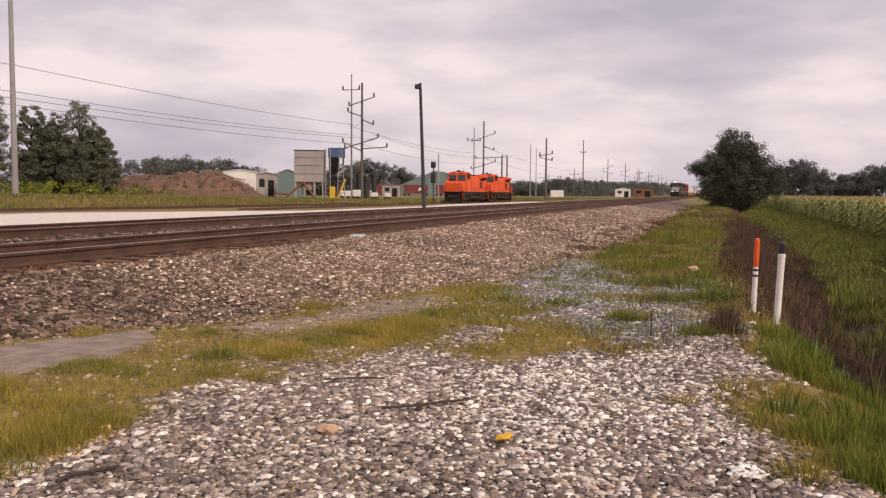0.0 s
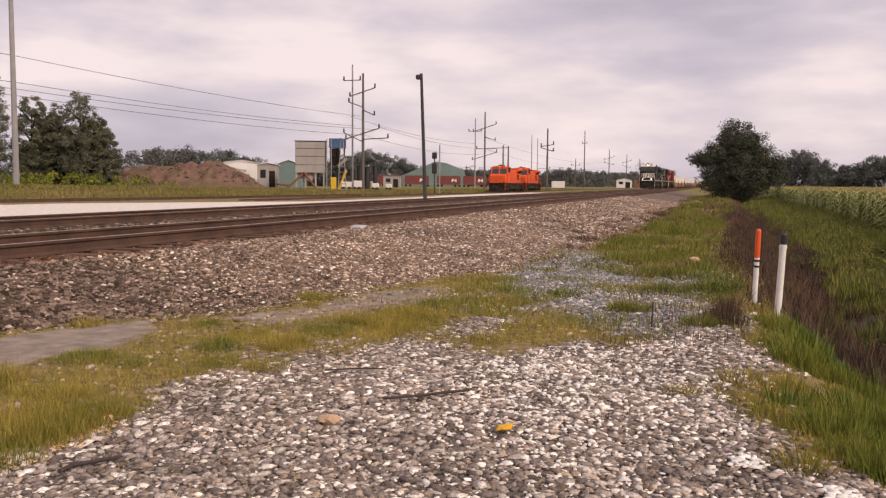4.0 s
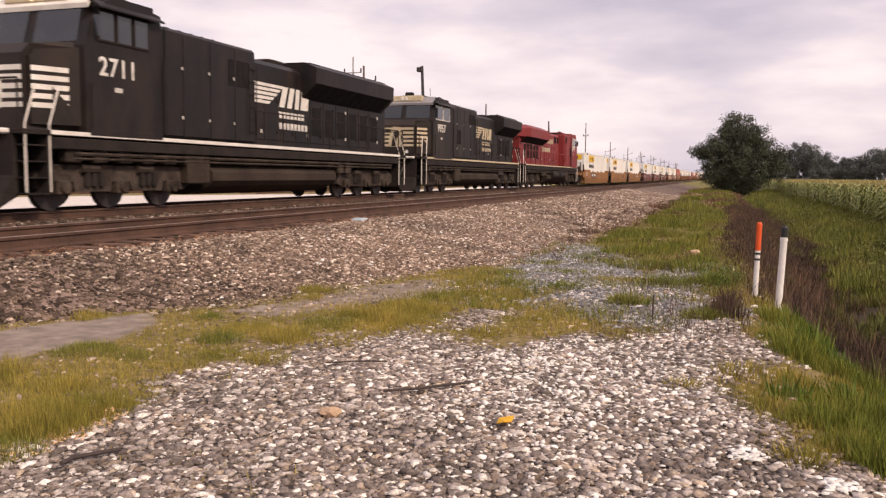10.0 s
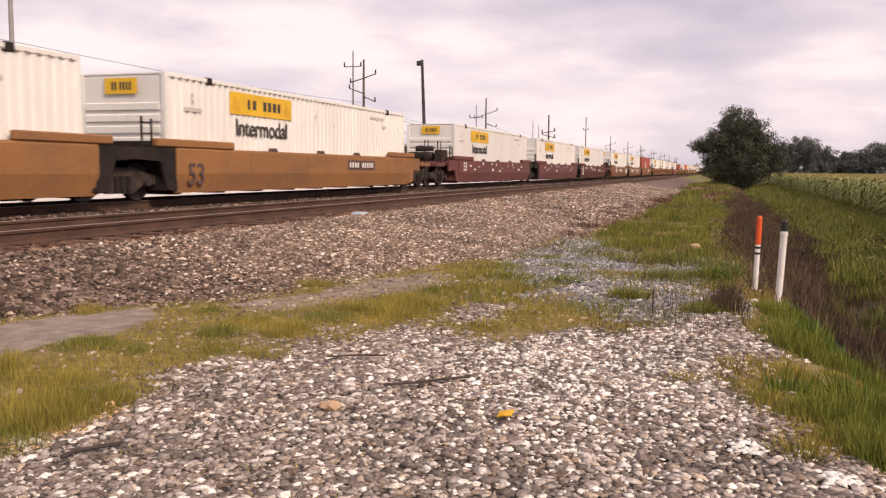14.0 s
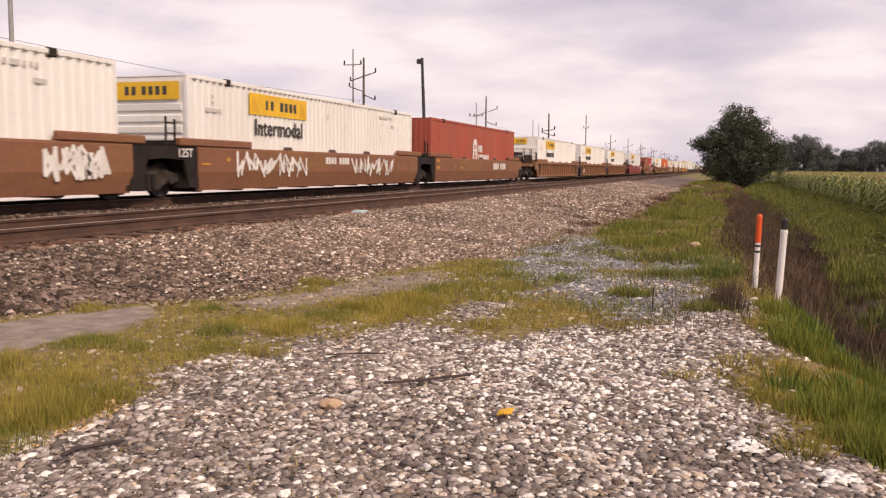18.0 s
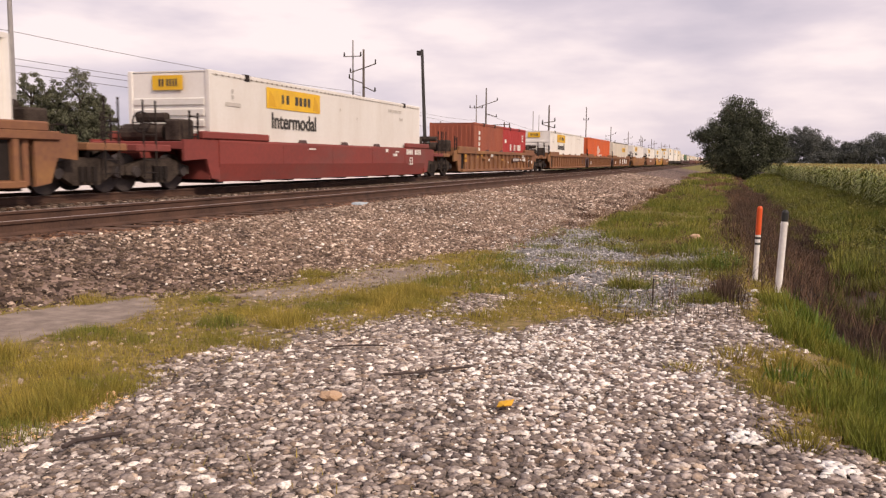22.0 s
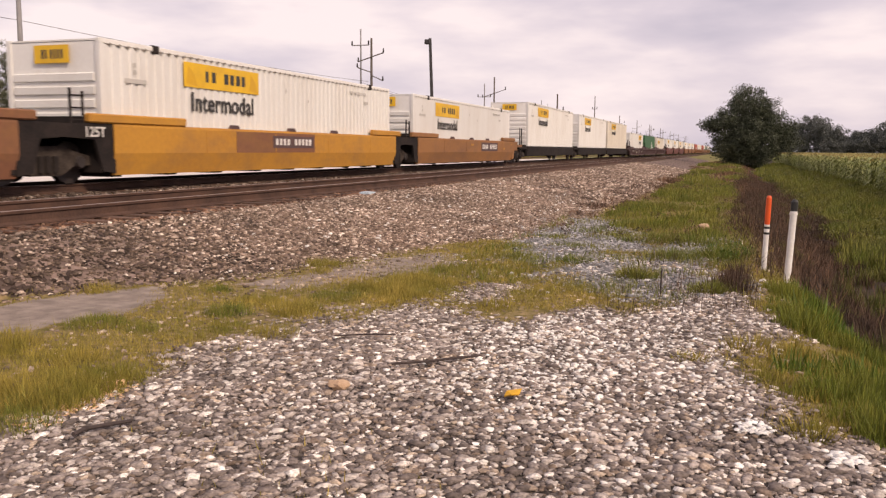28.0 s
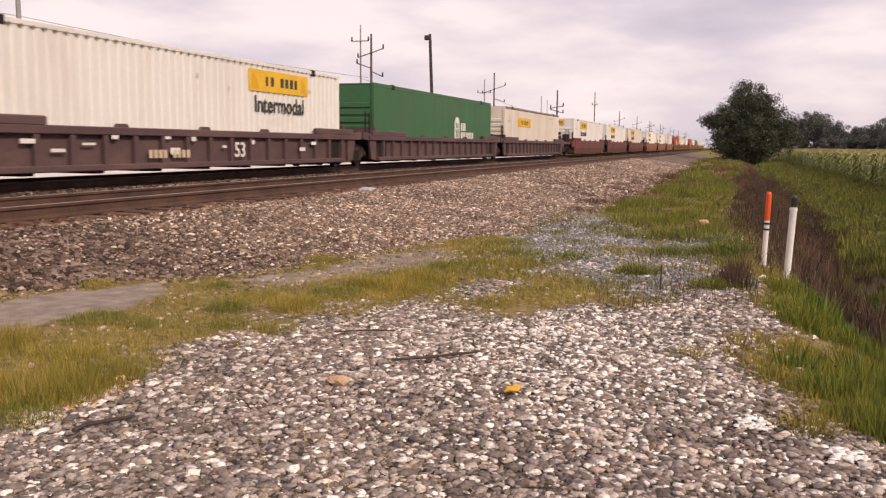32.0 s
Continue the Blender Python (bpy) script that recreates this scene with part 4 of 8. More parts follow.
sx, sy = strew(-4.4, 0.5, 3.0, 9.2, 40, lambda x, y: in_gravel(x, y) & (value_noise(x * 1.2, y * 1.2, 63) > 0.72))
blades("grass", sx, sy, rng.uniform(0.03, 0.09, len(sx)), rng.uniform(0.004, 0.008, len(sx)), "grass", "stray grass in the gravel", 0.6)

# ---- corn ----


def corn_plant():
    v, f = [], []

    def quad(a, b, c, d):
        k = len(v)
        v.extend((a, b, c, d))
        f.append((k, k + 1, k + 2))
        f.append((k, k + 2, k + 3))

    for k in range(3):
        a0, a1 = 2.094 * k, 2.094 * (k + 1)
        p = lambda a, z, r: (r * math.cos(a), r * math.sin(a), z)
        quad(p(a0, 0, 0.016), p(a1, 0, 0.016), p(a1, 1.7, 0.008), p(a0, 1.7, 0.008))
    for k in range(10):
        z, a = 0.25 + 0.155 * k, k * 3.14 + random.uniform(-0.5, 0.5)
        c, s = math.cos(a), math.sin(a)
        length, w = random.uniform(0.5, 0.75), 0.045
        prev = None
        for t in (0.0, 0.35, 0.7, 1.0):
            r, up, ww = length * t, z + 0.55 * t - 0.75 * t * t, w * (1.0 - t ** 3)
            e = ((r * c - ww * s, r * s + ww * c, up), (r * c + ww * s, r * s - ww * c, up))
            if prev:
                quad(prev[0], prev[1], e[1], e[0])
            prev = e
    return np.array(v), np.array(f)


def corn(x, y, scale, name="corn", label="dense rows of green field corn"):
    tv, tf = corn_plant()
    n = len(x)
    s = scale * rng.uniform(0.88, 1.06, n)
    m = turn_mats(rng.uniform(0, 6.283, n), s, s, s)
    at = np.stack([x, y, ground_z(x, y)], 1)
    v, f = scatter(tv, tf, m, at)
    tagged(new(name, big_mesh(name, v, f, "corn_leaf")), label, "corn", kind="stuff")
    tass = np.array([(-0.01, 0, 1.62), (0.01, 0, 1.62), (0.09, 0.02, 1.9), (0, 0.03, 1.98), (-0.08, 0.0, 1.9), (0, -0.07, 1.88)])
    v, f = scatter(tass, np.array([(0, 1, 3), (0, 1, 2), (0, 1, 4), (0, 1, 5)]), m * np.array([1.6, 1.6, 1.0])[None, None, :], at)
    tagged(new("corn_tassels", big_mesh("corn_tassels", v, f, "tassel")), "tan tassels over the corn", "corn", kind="stuff")


rows_x, rows_y = [], []
for k in range(9):
    yy = np.arange(26 if k < 6 else 34, 150, 0.24 if k < 4 else 0.4)
    rows_x.append(6.6 + 0.76 * k + rng.normal(0, 0.05, len(yy)))
    rows_y.append(yy + rng.normal(0, 0.04, len(yy)))
corn(np.concatenate(rows_x), np.concatenate(rows_y), 0.92)
cx, cy = strew(13, 60, 60, 330, 0.42, lambda x, y: x < 8 + y * 0.2)
corn(cx, cy, 0.95, label="corn field running to the woods")
cx, cy = strew(6.6, 13, 150, 340, 0.8, lambda x, y: x > 0)
corn(cx, cy, 0.95, label="corn field running to the woods")

# ---- train ----
TRUCK_R = 0.46


def wheel_pair(bm, x, y, r):
    rod(bm, (-x, y, r), (x, y, r), 0.09, n=8)
    for s in (-1, 1):
        rod(bm, (s * (x - 0.07), y, r), (s * (x + 0.06), y, r), r, r * 0.98, 18)
        rod(bm, (s * (x + 0.055), y, r), (s * (x + 0.10), y, r), r * 0.36, r * 0.3, 10)


def freight_truck(car, y):
    """A two-axle truck under y: wheels, two cast side frames with springs, a bolster."""
    for dy in (-0.89, 0.89):
        bm = bmesh.new()
        wheel_pair(bm, 0.78, y + dy, TRUCK_R)
        part("wheelset", bm, "wheel", car, "worn steel wheelset")
    for s in (-1, 1):
        bm = bmesh.new()
        x0, x1 = sorted((s * 0.95, s * 1.13))
        prism(bm, [(y - 1.2, 0.40), (y - 1.2, 0.60), (y - 0.85, 0.68), (y - 0.45, 0.80), (y + 0.45, 0.80), (y + 0.85, 0.68), (y + 1.2, 0.60), (y + 1.2, 0.40),
                   (y + 0.75, 0.40), (y + 0.4, 0.20), (y - 0.4, 0.20), (y - 0.75, 0.40)], x0, x1)
        fr = part("side_frame", bm, "truck_grime", car, "grimy cast truck side frame")
        bm = bmesh.new()
        for d in (-0.2, 0, 0.2):
            rod(bm, (s * 1.15, y + d, 0.27), (s * 1.15, y + d, 0.60), 0.07, n=8)
        part("spring", bm, "steel_dark", fr)
        for d in (-0.89, 0.89):
            bm = bmesh.new()
            rod(bm, (s * 1.1, y + d, 0.47), (s * 1.2, y + d, 0.47), 0.15, 0.12, 10)
            part("bearing_cap", bm, "wheel", fr)
    boxed("bolster", "steel_dark", car, -0.9, 0.9, y - 0.22, y + 0.22, 0.45, 0.72, c=0.03)


WELL = 16.75


def well_unit(m, paint, ribbed, first, last, label, tops=0.0, letters=None):
    """One unit of a well car: its container's front stands at y = 0."""
    car = thing("well_car", m, label, "well car", "freight train")
    y0, y1, top = (0.15, 16.25, 1.30 + tops) if not ribbed else (-0.25, 16.4, 1.30 + tops)
    for s in (-1, 1):
        x_in, x_out = s * 1.33, s * 1.45
        a, b = sorted((x_in, x_out))
        bm = bmesh.new()
        if ribbed:
            box(bm, *sorted((s * 1.335, s * 1.37)), y0 + 0.3, y1 - 0.3, 0.22, top - 0.08)
            box(bm, *sorted((s * 1.33, s * 1.50)), y0 - 0.6, y1 + 0.6, top - 0.16, top + 0.02, 0.02)
            box(bm, *sorted((s * 1.30, s * 1.49)), y0 + 0.3, y1 - 0.3, 0.20, 0.34, 0.02)
            side = part("side_sill", bm, paint, car)
            for pa, pb in ((y0 + 0.32, y0 + 1.2), (y1 - 1.35, y1 - 0.32)):
                boxed("stencil_panel", "steel_dark", side, *sorted((s * 1.37, s * 1.378)), pa, pb, 0.36, top - 0.18, label="black stencil panel")
            first_rib = None
            for k in range(17):
                yy = y0 + 0.75 + k * 0.96
                if first_rib is None:
                    bm = bmesh.new()
                    prism(bm, [(-0.07, 0.34), (-0.07, top - 0.16), (0.07, top - 0.16), (0.07, 0.34)], *sorted((s * 1.37, s * 1.48)))
                    first_rib = part("rib", bm, paint, side)
                    first_rib.matrix_basis = pose(0, yy, 0)
                else:
                    again(first_rib, pose(0, yy, 0))
        else:
            prof = [(s * 1.33, 0.18), (s * 1.36, 0.18), (s * 1.47, 0.66), (s * 1.47, top - 0.06), (s * 1.45, top), (s * 1.33, top)]
            prism(bm, prof, y0, y1, axis="y")
            side = part("side_sill", bm, paint, car)
            bm = bmesh.new()
            for k in range(4):
                yy = y0 + 3.4 + k * 3.4
                box(bm, *sorted((s * 1.462, s * 1.478)), yy, yy + 0.05, 0.66, top - 0.1)
            part("weld_seam", bm, paint, side)
        lug = None
        for yy in (4.9, 8.0, 10.9):
            if lug is None:
                bm = bmesh.new()
                prism(bm, [(-0.22, top), (-0.14, top + 0.10), (0.14, top + 0.10), (0.22, top)], *sorted((s * 1.36, s * 1.46)))
                lug = part("container_guide", bm, "well_dark", side, "dark container guide")
                lug.matrix_basis = pose(0, yy, 0)
            else:
                again(lug, pose(0, yy, 0))
        for ya, yb in ((-0.6, 2.7), (14.0, 16.7)):
            bm = bmesh.new()
            box(bm, *sorted((s * 1.33, s * 1.50)), ya, yb, top, top + 0.20, 0.03)
            part("top_chord", bm, paint, side, "raised end of the top chord")
    beam = boxed("floor_beam", "steel_dark", car, -1.33, 1.33, 0.2, 0.5, 0.14, 0.245)
    for k in range(1, 9):
        again(beam, pose(0, k * 1.95, 0))
    for ya, yb, sgn in ((-1.35, y0 + 0.05, -1), (y1 - 0.05, 17.5, 1)):
        bm = bmesh.new()
        box(bm, -1.42, 1.42, ya, yb, 1.02, 1.22, 0.02)
        box(bm, -0.35, 0.35, ya - 0.3, yb + 0.3, 0.72, 1.05, 0.03)
        box(bm, -1.40, 1.40, *((-0.24, -0.1) if sgn < 0 else (16.1, 16.24)), 0.25, 1.45)
        # inner ends go dark instead of paint: shade between units put into colour
        outer = (first and sgn < 0) or (last and sgn > 0)
        plat = part("end_platform", bm, paint if outer else ("steel_dark" if not ribbed else "well_dark"), car, "worn end platform" if outer else "end platform darkened as shade between units")
        if outer:
            yc = (ya + yb) / 2
            bm = bmesh.new()
            rod(bm, (-0.95, yc, 1.46), (0.35, yc, 1.46), 0.23, n=12)
            rod(bm, (-0.6, yc + 0.1, 1.86), (0.3, yc + 0.1, 1.86), 0.13, n=10)
            part("air_reservoir", bm, "truck_grime", plat, "grimy air reservoir")
            bm = bmesh.new()
            box(bm, 0.5, 1.0, yc - 0.3, yc + 0.3, 1.22, 1.8, 0.05)
            rod(bm, (0.75, yc, 1.62), (0.75, yc, 1.78), 0.04, n=6)
            part("brake_valve", bm, "truck_grime", plat)
            bm = bmesh.new()
            for k in range(12):
                a, b = k * math.pi / 6, (k + 1) * math.pi / 6
                rod(bm, (-0.2 + 0.27 * math.cos(a), yc + 0.3 * sgn, 1.72 + 0.27 * math.sin(a)), (-0.2 + 0.27 * math.cos(b), yc + 0.3 * sgn, 1.72 + 0.27 * math.sin(b)), 0.022, n=5)
            for k in range(3):
                a = k * math.pi / 3
                rod(bm, (-0.2 - 0.27 * math.cos(a), yc + 0.3 * sgn, 1.72 - 0.27 * math.sin(a)), (-0.2 + 0.27 * math.cos(a), yc + 0.3 * sgn, 1.72 + 0.27 * math.sin(a)), 0.014, n=5)
            part("brake_wheel", bm, "steel_dark", plat, "spoked hand brake wheel")
        for s in (-1, 1):
            bm = bmesh.new()
            ye = ya if sgn < 0 else yb
            low = 0.74 if outer else 1.0
            prism(bm, [(ye, low), (ye, 1.27), (yb if sgn < 0 else ya, top), (yb if sgn < 0 else ya, 0.22), ((yb - 0.4) if sgn < 0 else (ya + 0.4), 0.28), ((yb - 0.6) if sgn < 0 else (ya + 0.6), min(low + 0.05, 0.95))], *sorted((s * 1.36, s * 1.44)))
            # inner brackets are darkened the same way for the shaded gap
            part("end_gusset", bm, paint if outer else ("steel_dark" if not ribbed else "well_dark"), car, "end bracket")
    for yy, on, far in ((-1.45, True, first), (17.6, last, last)):
        if not on:
            continue
        yt = yy if not far else (-1.95 if yy < 0 else 18.1)
        freight_truck(car, yt)
        if far:
            ys = -1 if yy < 0 else 1
            bm = bmesh.new()
            box(bm, -1.35, 1.35, *sorted((yt - 0.2 * ys, yt + 1.05 * ys)), 0.95, 1.12, 0.02)
            part("coupler_deck", bm, paint, car)
            bm = bmesh.new()
            box(bm, -0.16, 0.16, *sorted((yt + 0.6 * ys, yt + 1.45 * ys)), 0.72, 0.98, 0.04)
            box(bm, -0.24, 0.24, *sorted((yt + 1.3 * ys, yt + 1.55 * ys)), 0.70, 1.0, 0.05)
            part("coupler", bm, "truck_grime", car)
            for s in (-1, 1):
                bm = bmesh.new()
                for d in (0.35, 0.8):
                    rod(bm, (s * 1.33, yt + d * ys, 0.35), (s * 1.33, yt + d * ys, 2.15 if s > 0 else 1.6), 0.025, n=6)
                for z in (0.45, 0.75, 1.05, 1.35, 1.6):
                    rod(bm, (s * 1.33, yt + 0.35 * ys, z), (s * 1.33, yt + 0.8 * ys, z), 0.018, n=6)
                part("ladder", bm, "steel_dark", car)
    for s in (-1, 1):
        bm = bmesh.new()
        rod(bm, (s * 1.36, -1.0, 1.1), (s * 1.36, -1.0, 2.0), 0.03, n=6)
        rod(bm, (s * 1.36, -0.65, 1.1), (s * 1.36, -0.65, 1.95), 0.03, n=6)
        for z in (1.35, 1.6, 1.85):
            rod(bm, (s * 1.36, -1.0, z), (s * 1.36, -0.65, z), 0.018, n=6)
        part("grab_iron", bm, "steel_dark", car)
    for spec in letters or ():
        marking(car, *spec)
    return car


SIDE = Matrix(((0, 0, 1, 0), (1, 0, 0, 0), (0, 1, 0, 0), (0, 0, 0, 1)))     # a flat design stood up on the side that faces +x


def marking(car, kind, y, z, size, mat="print_white", x=1.484):
    """Painted marks on a car's side: numbers that can be read, or plain bars for the rest."""
    if kind[0] == "#":
        lettering(kind[1:], size, mat, car, pose(x, y, z) @ SIDE, name="stencil")
        return
    if kind == "plate":
        plate = boxed("stencil_plate", "well_dark", car, x - 0.004, x, y - size, y + size, z - size * 0.14, z + size * 0.14, label="dark stencil plate")
        for k in (0, 1, 2, 3, 5, 6, 7, 8, 9):
            boxed("stencil_bar", mat, plate, x + 0.002, x + 0.006, y + size * (-0.88 + 0.18 * k), y + size * (-0.77 + 0.18 * k), z - size * 0.075, z + size * 0.075)
        return
    if kind == "repaint":
        boxed("repaint_patch", mat, car, 1.468, 1.474, y, y + size, 0.67, z, label="rust-brown repainted patch")
        return
    if kind == "bars":
        for k in (0, 1, 2, 3, 5, 6, 7, 8):
            boxed("stencil_bar", mat, car, x - 0.004, x, y + size * (-0.98 + 0.22 * k), y + size * (-0.82 + 0.22 * k), z - size * 0.12, z + size * 0.12)
        return
    if kind == "patches":
        r = random.Random(int(y * 7))
        for k in range(int(size)):
            yy, zz = min(max(y + r.uniform(-6, 6), 0.3), 15.8), min(z + r.uniform(-0.25, 0.25), 1.1)
            boxed("paint_patch", mat, car, x - 0.004, x, yy, yy + r.uniform(0.15, 0.5), zz, zz + r.uniform(0.05, 0.16))
        return
    bm = bmesh.new()
    if kind == "scrawl":
        r = random.Random(int(y * 10))
        px, pz = y - size, z
        for k in range(44):
            qx = y - size + 2 * size * (k / 44) + r.uniform(-0.3, 0.3)
            qz = z + (0.38 if k % 2 else -0.38) * r.uniform(0.3, 1.0)
            d = Vector((0, qx - px, qz - pz))
            if d.length > 0.05:
                nrm = Vector((0, -d.z, d.y)).normalized() * r.uniform(0.015, 0.06)
                a, b = Vector((x + 0.0005 * (k % 5), px, pz)), Vector((x + 0.0005 * (k % 5), qx, qz))
                bm.faces.new([bm.verts.new(v) for v in (a - nrm, b - nrm, b + nrm, a + nrm)])
            px, pz = qx, qz
    part("graffiti", bm, mat, car, "painted scrawl")


def spine_unit(m, first, last, label):
    car = thing("spine_car", m, label, "spine car", "freight train")
    boxed("centre_sill", "steel_dark", car, -0.36, 0.36, -1.6, 17.8, 0.36, 0.98, c=0.04)
    for yy in (0.35, 7.6, 15.7):
        bm = bmesh.new()
        prism(bm, [(-1.34, 0.86), (-1.34, 1.04), (1.34, 1.04), (1.34, 0.86), (0.36, 0.62), (-0.36, 0.62)], yy - 0.22, yy + 0.22, axis="y")
        part("cross_bearer", bm, "steel_dark", car)
    for s in (-1, 1):
        bm = bmesh.new()
        # rail drawn low and dark: underside shade is put into its shape
        box(bm, *sorted((s * 1.16, s * 1.34)), -0.3, 16.3, 0.38, 1.0, 0.03)
        part("side_rail", bm, "steel_dark", car, "dark side rail deepened to stand for underside shade")
        bm = bmesh.new()
        box(bm, *sorted((s * 0.9, s * 1.36)), -0.2, 2.8, 0.72, 1.04, 0.03)
        part("side_platform", bm, "steel_dark", car)
    freight_truck(car, -1.5 if not first else -1.6)
    if last:
        freight_truck(car, 17.7)
    bm = bmesh.new()
    box(bm, -1.36, 1.36, -2.5, -0.5, 0.86, 1.0, 0.02)
    part("end_platform", bm, "steel_dark", car)
    if first:
        bm = bmesh.new()
        for s in (-1, 1):
            for d in (-2.4, -1.9):
                rod(bm, (s * 1.33, d, 0.4), (s * 1.33, d, 2.1), 0.025, n=6)
            rod(bm, (s * 1.33, -2.4, 2.05), (s * 1.33, -1.9, 2.05), 0.02, n=6)
        part("ladder", bm, "steel_dark", car)
    return car


BOX_L, BOX_W = 16.0, 2.58


def side_sheet(bm, x, y0, y1, z0, z1, pitch, deep, s):
    """A corrugated side wall."""
    n = max(1, int((y1 - y0) / pitch))
    step = (y1 - y0) / n
    pts = []
    for k in range(n):
        b = y0 + k * step
        pts += [(b, 0), (b + step * 0.36, 0), (b + step * 0.5, deep), (b + step * 0.86, deep)]
    pts.append((y1, 0))
    lo = [bm.verts.new((x - s * d, y, z0)) for y, d in pts]
    hi = [bm.verts.new((x - s * d, y, z1)) for y, d in pts]
    for k in range(len(pts) - 1):
        bm.faces.new((lo[k], lo[k + 1], hi[k + 1], hi[k]))


def container(m, paint, label, style="ribs", length=BOX_L, end_panel=True, panel=None, word=True, name="container", high=2.88):
    """A freight container with its front at y = 0 and its floor at z = 0."""
    c = thing(name, m, label, "container", "containers on the train")
    hw, BOX_H = BOX_W / 2, high
    for s in (-1, 1):
        bm = bmesh.new()
        if style == "plates":
            side_sheet(bm, s * (hw - 0.012), 0.12, length - 0.12, 0.14, BOX_H - 0.14, 1.22, 0.012, s)
        elif style == "smooth":
            side_sheet(bm, s * (hw - 0.012), 0.12, length - 0.12, 0.14, BOX_H - 0.10, 2.4, 0.008, s)
        else:
            side_sheet(bm, s * (hw - 0.012), 0.12, length - 0.12, 0.14, BOX_H - 0.10, 0.29, 0.036, s)
        part("side_wall", bm, paint, c)
        bm = bmesh.new()
        box(bm, *sorted((s * (hw - 0.07), s * hw)), 0.02, length - 0.02, 0.0, 0.15, 0.01)
        part("bottom_rail", bm, paint, c)
        bm = bmesh.new()
        box(bm, *sorted((s * (hw - 0.07), s * (hw + 0.004))), 0.02, length - 0.02, BOX_H - 0.11, BOX_H, 0.01)
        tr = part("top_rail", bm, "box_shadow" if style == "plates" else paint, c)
        for y in (1.86, length - 1.86):
            bm = bmesh.new()
            box(bm, *sorted((s * (hw - 0.1), s * (hw + 0.012))), y - 0.13, y + 0.13, BOX_H - 0.16, BOX_H + 0.03, 0.02)
            part("corner_casting", bm, "steel_dark", tr, "dark lifting casting")
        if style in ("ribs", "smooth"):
            # thin dark tabs: the shade under the top rail is put into their colour
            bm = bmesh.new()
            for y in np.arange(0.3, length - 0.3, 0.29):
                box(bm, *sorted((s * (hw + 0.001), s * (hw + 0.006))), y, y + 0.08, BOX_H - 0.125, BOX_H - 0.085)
            part("rail_notch_shade", bm, "box_shadow", tr, "dark tabs painted as notch shade under the top rail")
        for y in ((0.0, 0.14), (length - 0.14, length)):
            bm = bmesh.new()
            box(bm, *sorted((s * (hw - 0.13), s * (hw + 0.003))), *y, 0.0, BOX_H, 0.012)
            part("corner_post", bm, paint, c)
        if style == "plates":
            for y in (1.86, length - 1.86):
                bm = bmesh.new()
                box(bm, *sorted((s * (hw - 0.05), s * (hw + 0.006))), y - 0.11, y + 0.11, 0.0, BOX_H, 0.01)
                part("side_post", bm, "metal_white", c)
    boxed("roof", paint, c, -hw + 0.06, hw - 0.06, 0.02, length - 0.02, BOX_H - 0.05, BOX_H - 0.015)
    boxed("floor", "steel_dark", c, -hw + 0.06, hw - 0.06, 0.05, length - 0.05, 0.02, 0.12)
    for k, (ya, out) in enumerate(((0.035, -1), (length - 0.035, 1))):
        bm = bmesh.new()
        box(bm, -hw + 0.12, hw - 0.12, *sorted((ya, ya - out * 0.04)), 0.1, BOX_H - 0.06)
        end = part("end_wall", bm, paint, c)
        if style in ("steel", "bare"):
            bm = bmesh.new()
            for j in range(9):
                xx = -1.02 + 0.255 * j
                box(bm, xx - 0.05, xx + 0.05, *sorted((ya, ya + out * 0.03)), 0.14, BOX_H - 0.15)
            part("end_rib", bm, paint, end)
        else:
            for j in range(7):
                bm = bmesh.new()
                z = 0.34 + 0.285 * j
                prism(bm, [(ya, z - 0.10), (ya + out * 0.045, z - 0.075), (ya + out * 0.045, z + 0.075), (ya, z + 0.10)], -1.1, 1.1)
                part("end_rib", bm, paint, end)
            if end_panel and out < 0:
                broad = 1.75 if panel in (2.81, 2.91) else 0.8
                lift = 0.0 if broad > 1 else 0.12
                bm = bmesh.new()
                box(bm, -0.6 * broad, 0.6 * broad, ya - 0.058, ya - 0.05, 2.24 + lift, 2.70 + lift * 0.4)
                sign = part("end_sign", bm, "panel_yellow", end, "yellow sign panel")
                bar = None
                for j in (0, 1.2, 3, 4.2, 5.4, 6.6):
                    if bar is None:
                        bar = boxed("sign_bar", "print_black", sign, -0.34 * broad, -0.27 * broad, ya - 0.064, ya - 0.058, 2.36 + lift * 0.8, 2.58 + lift * 0.6)
                    else:
                        again(bar, pose(0.1 * broad * j, 0, 0))
    if paint in ("white_box", "cream_box"):
        for k, wide in enumerate((0.1, 0.1, 0.1, 0.1, 0.22, 0.1, 0.1, 0.1, 0.1)):
            boxed("code_bar", "print_grey", c, hw + 0.001, hw + 0.005, length - 3.6 + 0.16 * k, length - 3.6 + 0.16 * k + wide * 0.8, high - 0.42, high - 0.31)
        for k, (ya, za, wa) in enumerate(((1.05, 0.60, 0.10), (1.05, 0.44, 0.10), (0.75, 0.80, 0.75), (7.9, 0.55, 0.06), (9.3, 0.8, 0.06), (13.6, 0.62, 0.35))):
            boxed("code_bar", "print_grey", c, hw + 0.001, hw + 0.005, ya, ya + wa, high - za - 0.10, high - za)
    if panel is not None:
        for s in (-1, 1):
            bm = bmesh.new()
            box(bm, *sorted((s * (hw + 0.001), s * (hw + 0.007))), panel, panel + 3.45, 2.05 if word else 1.75, 2.66 if word else 2.3)
            sign = part("side_sign", bm, "panel_yellow", c, "yellow company sign panel")
            zc = 2.355 if word else 2.02
            for j, wide in enumerate((0.13, 0.17, 0, 0.19, 0.18, 0.19, 0.16)):
                if wide and s > 0:
                    yy = panel + 0.9 + 0.28 * j
                    bm = bmesh.new()
                    box(bm, *sorted((s * (hw + 0.007), s * (hw + 0.011))), yy, yy + wide, zc - 0.135, zc + 0.135)
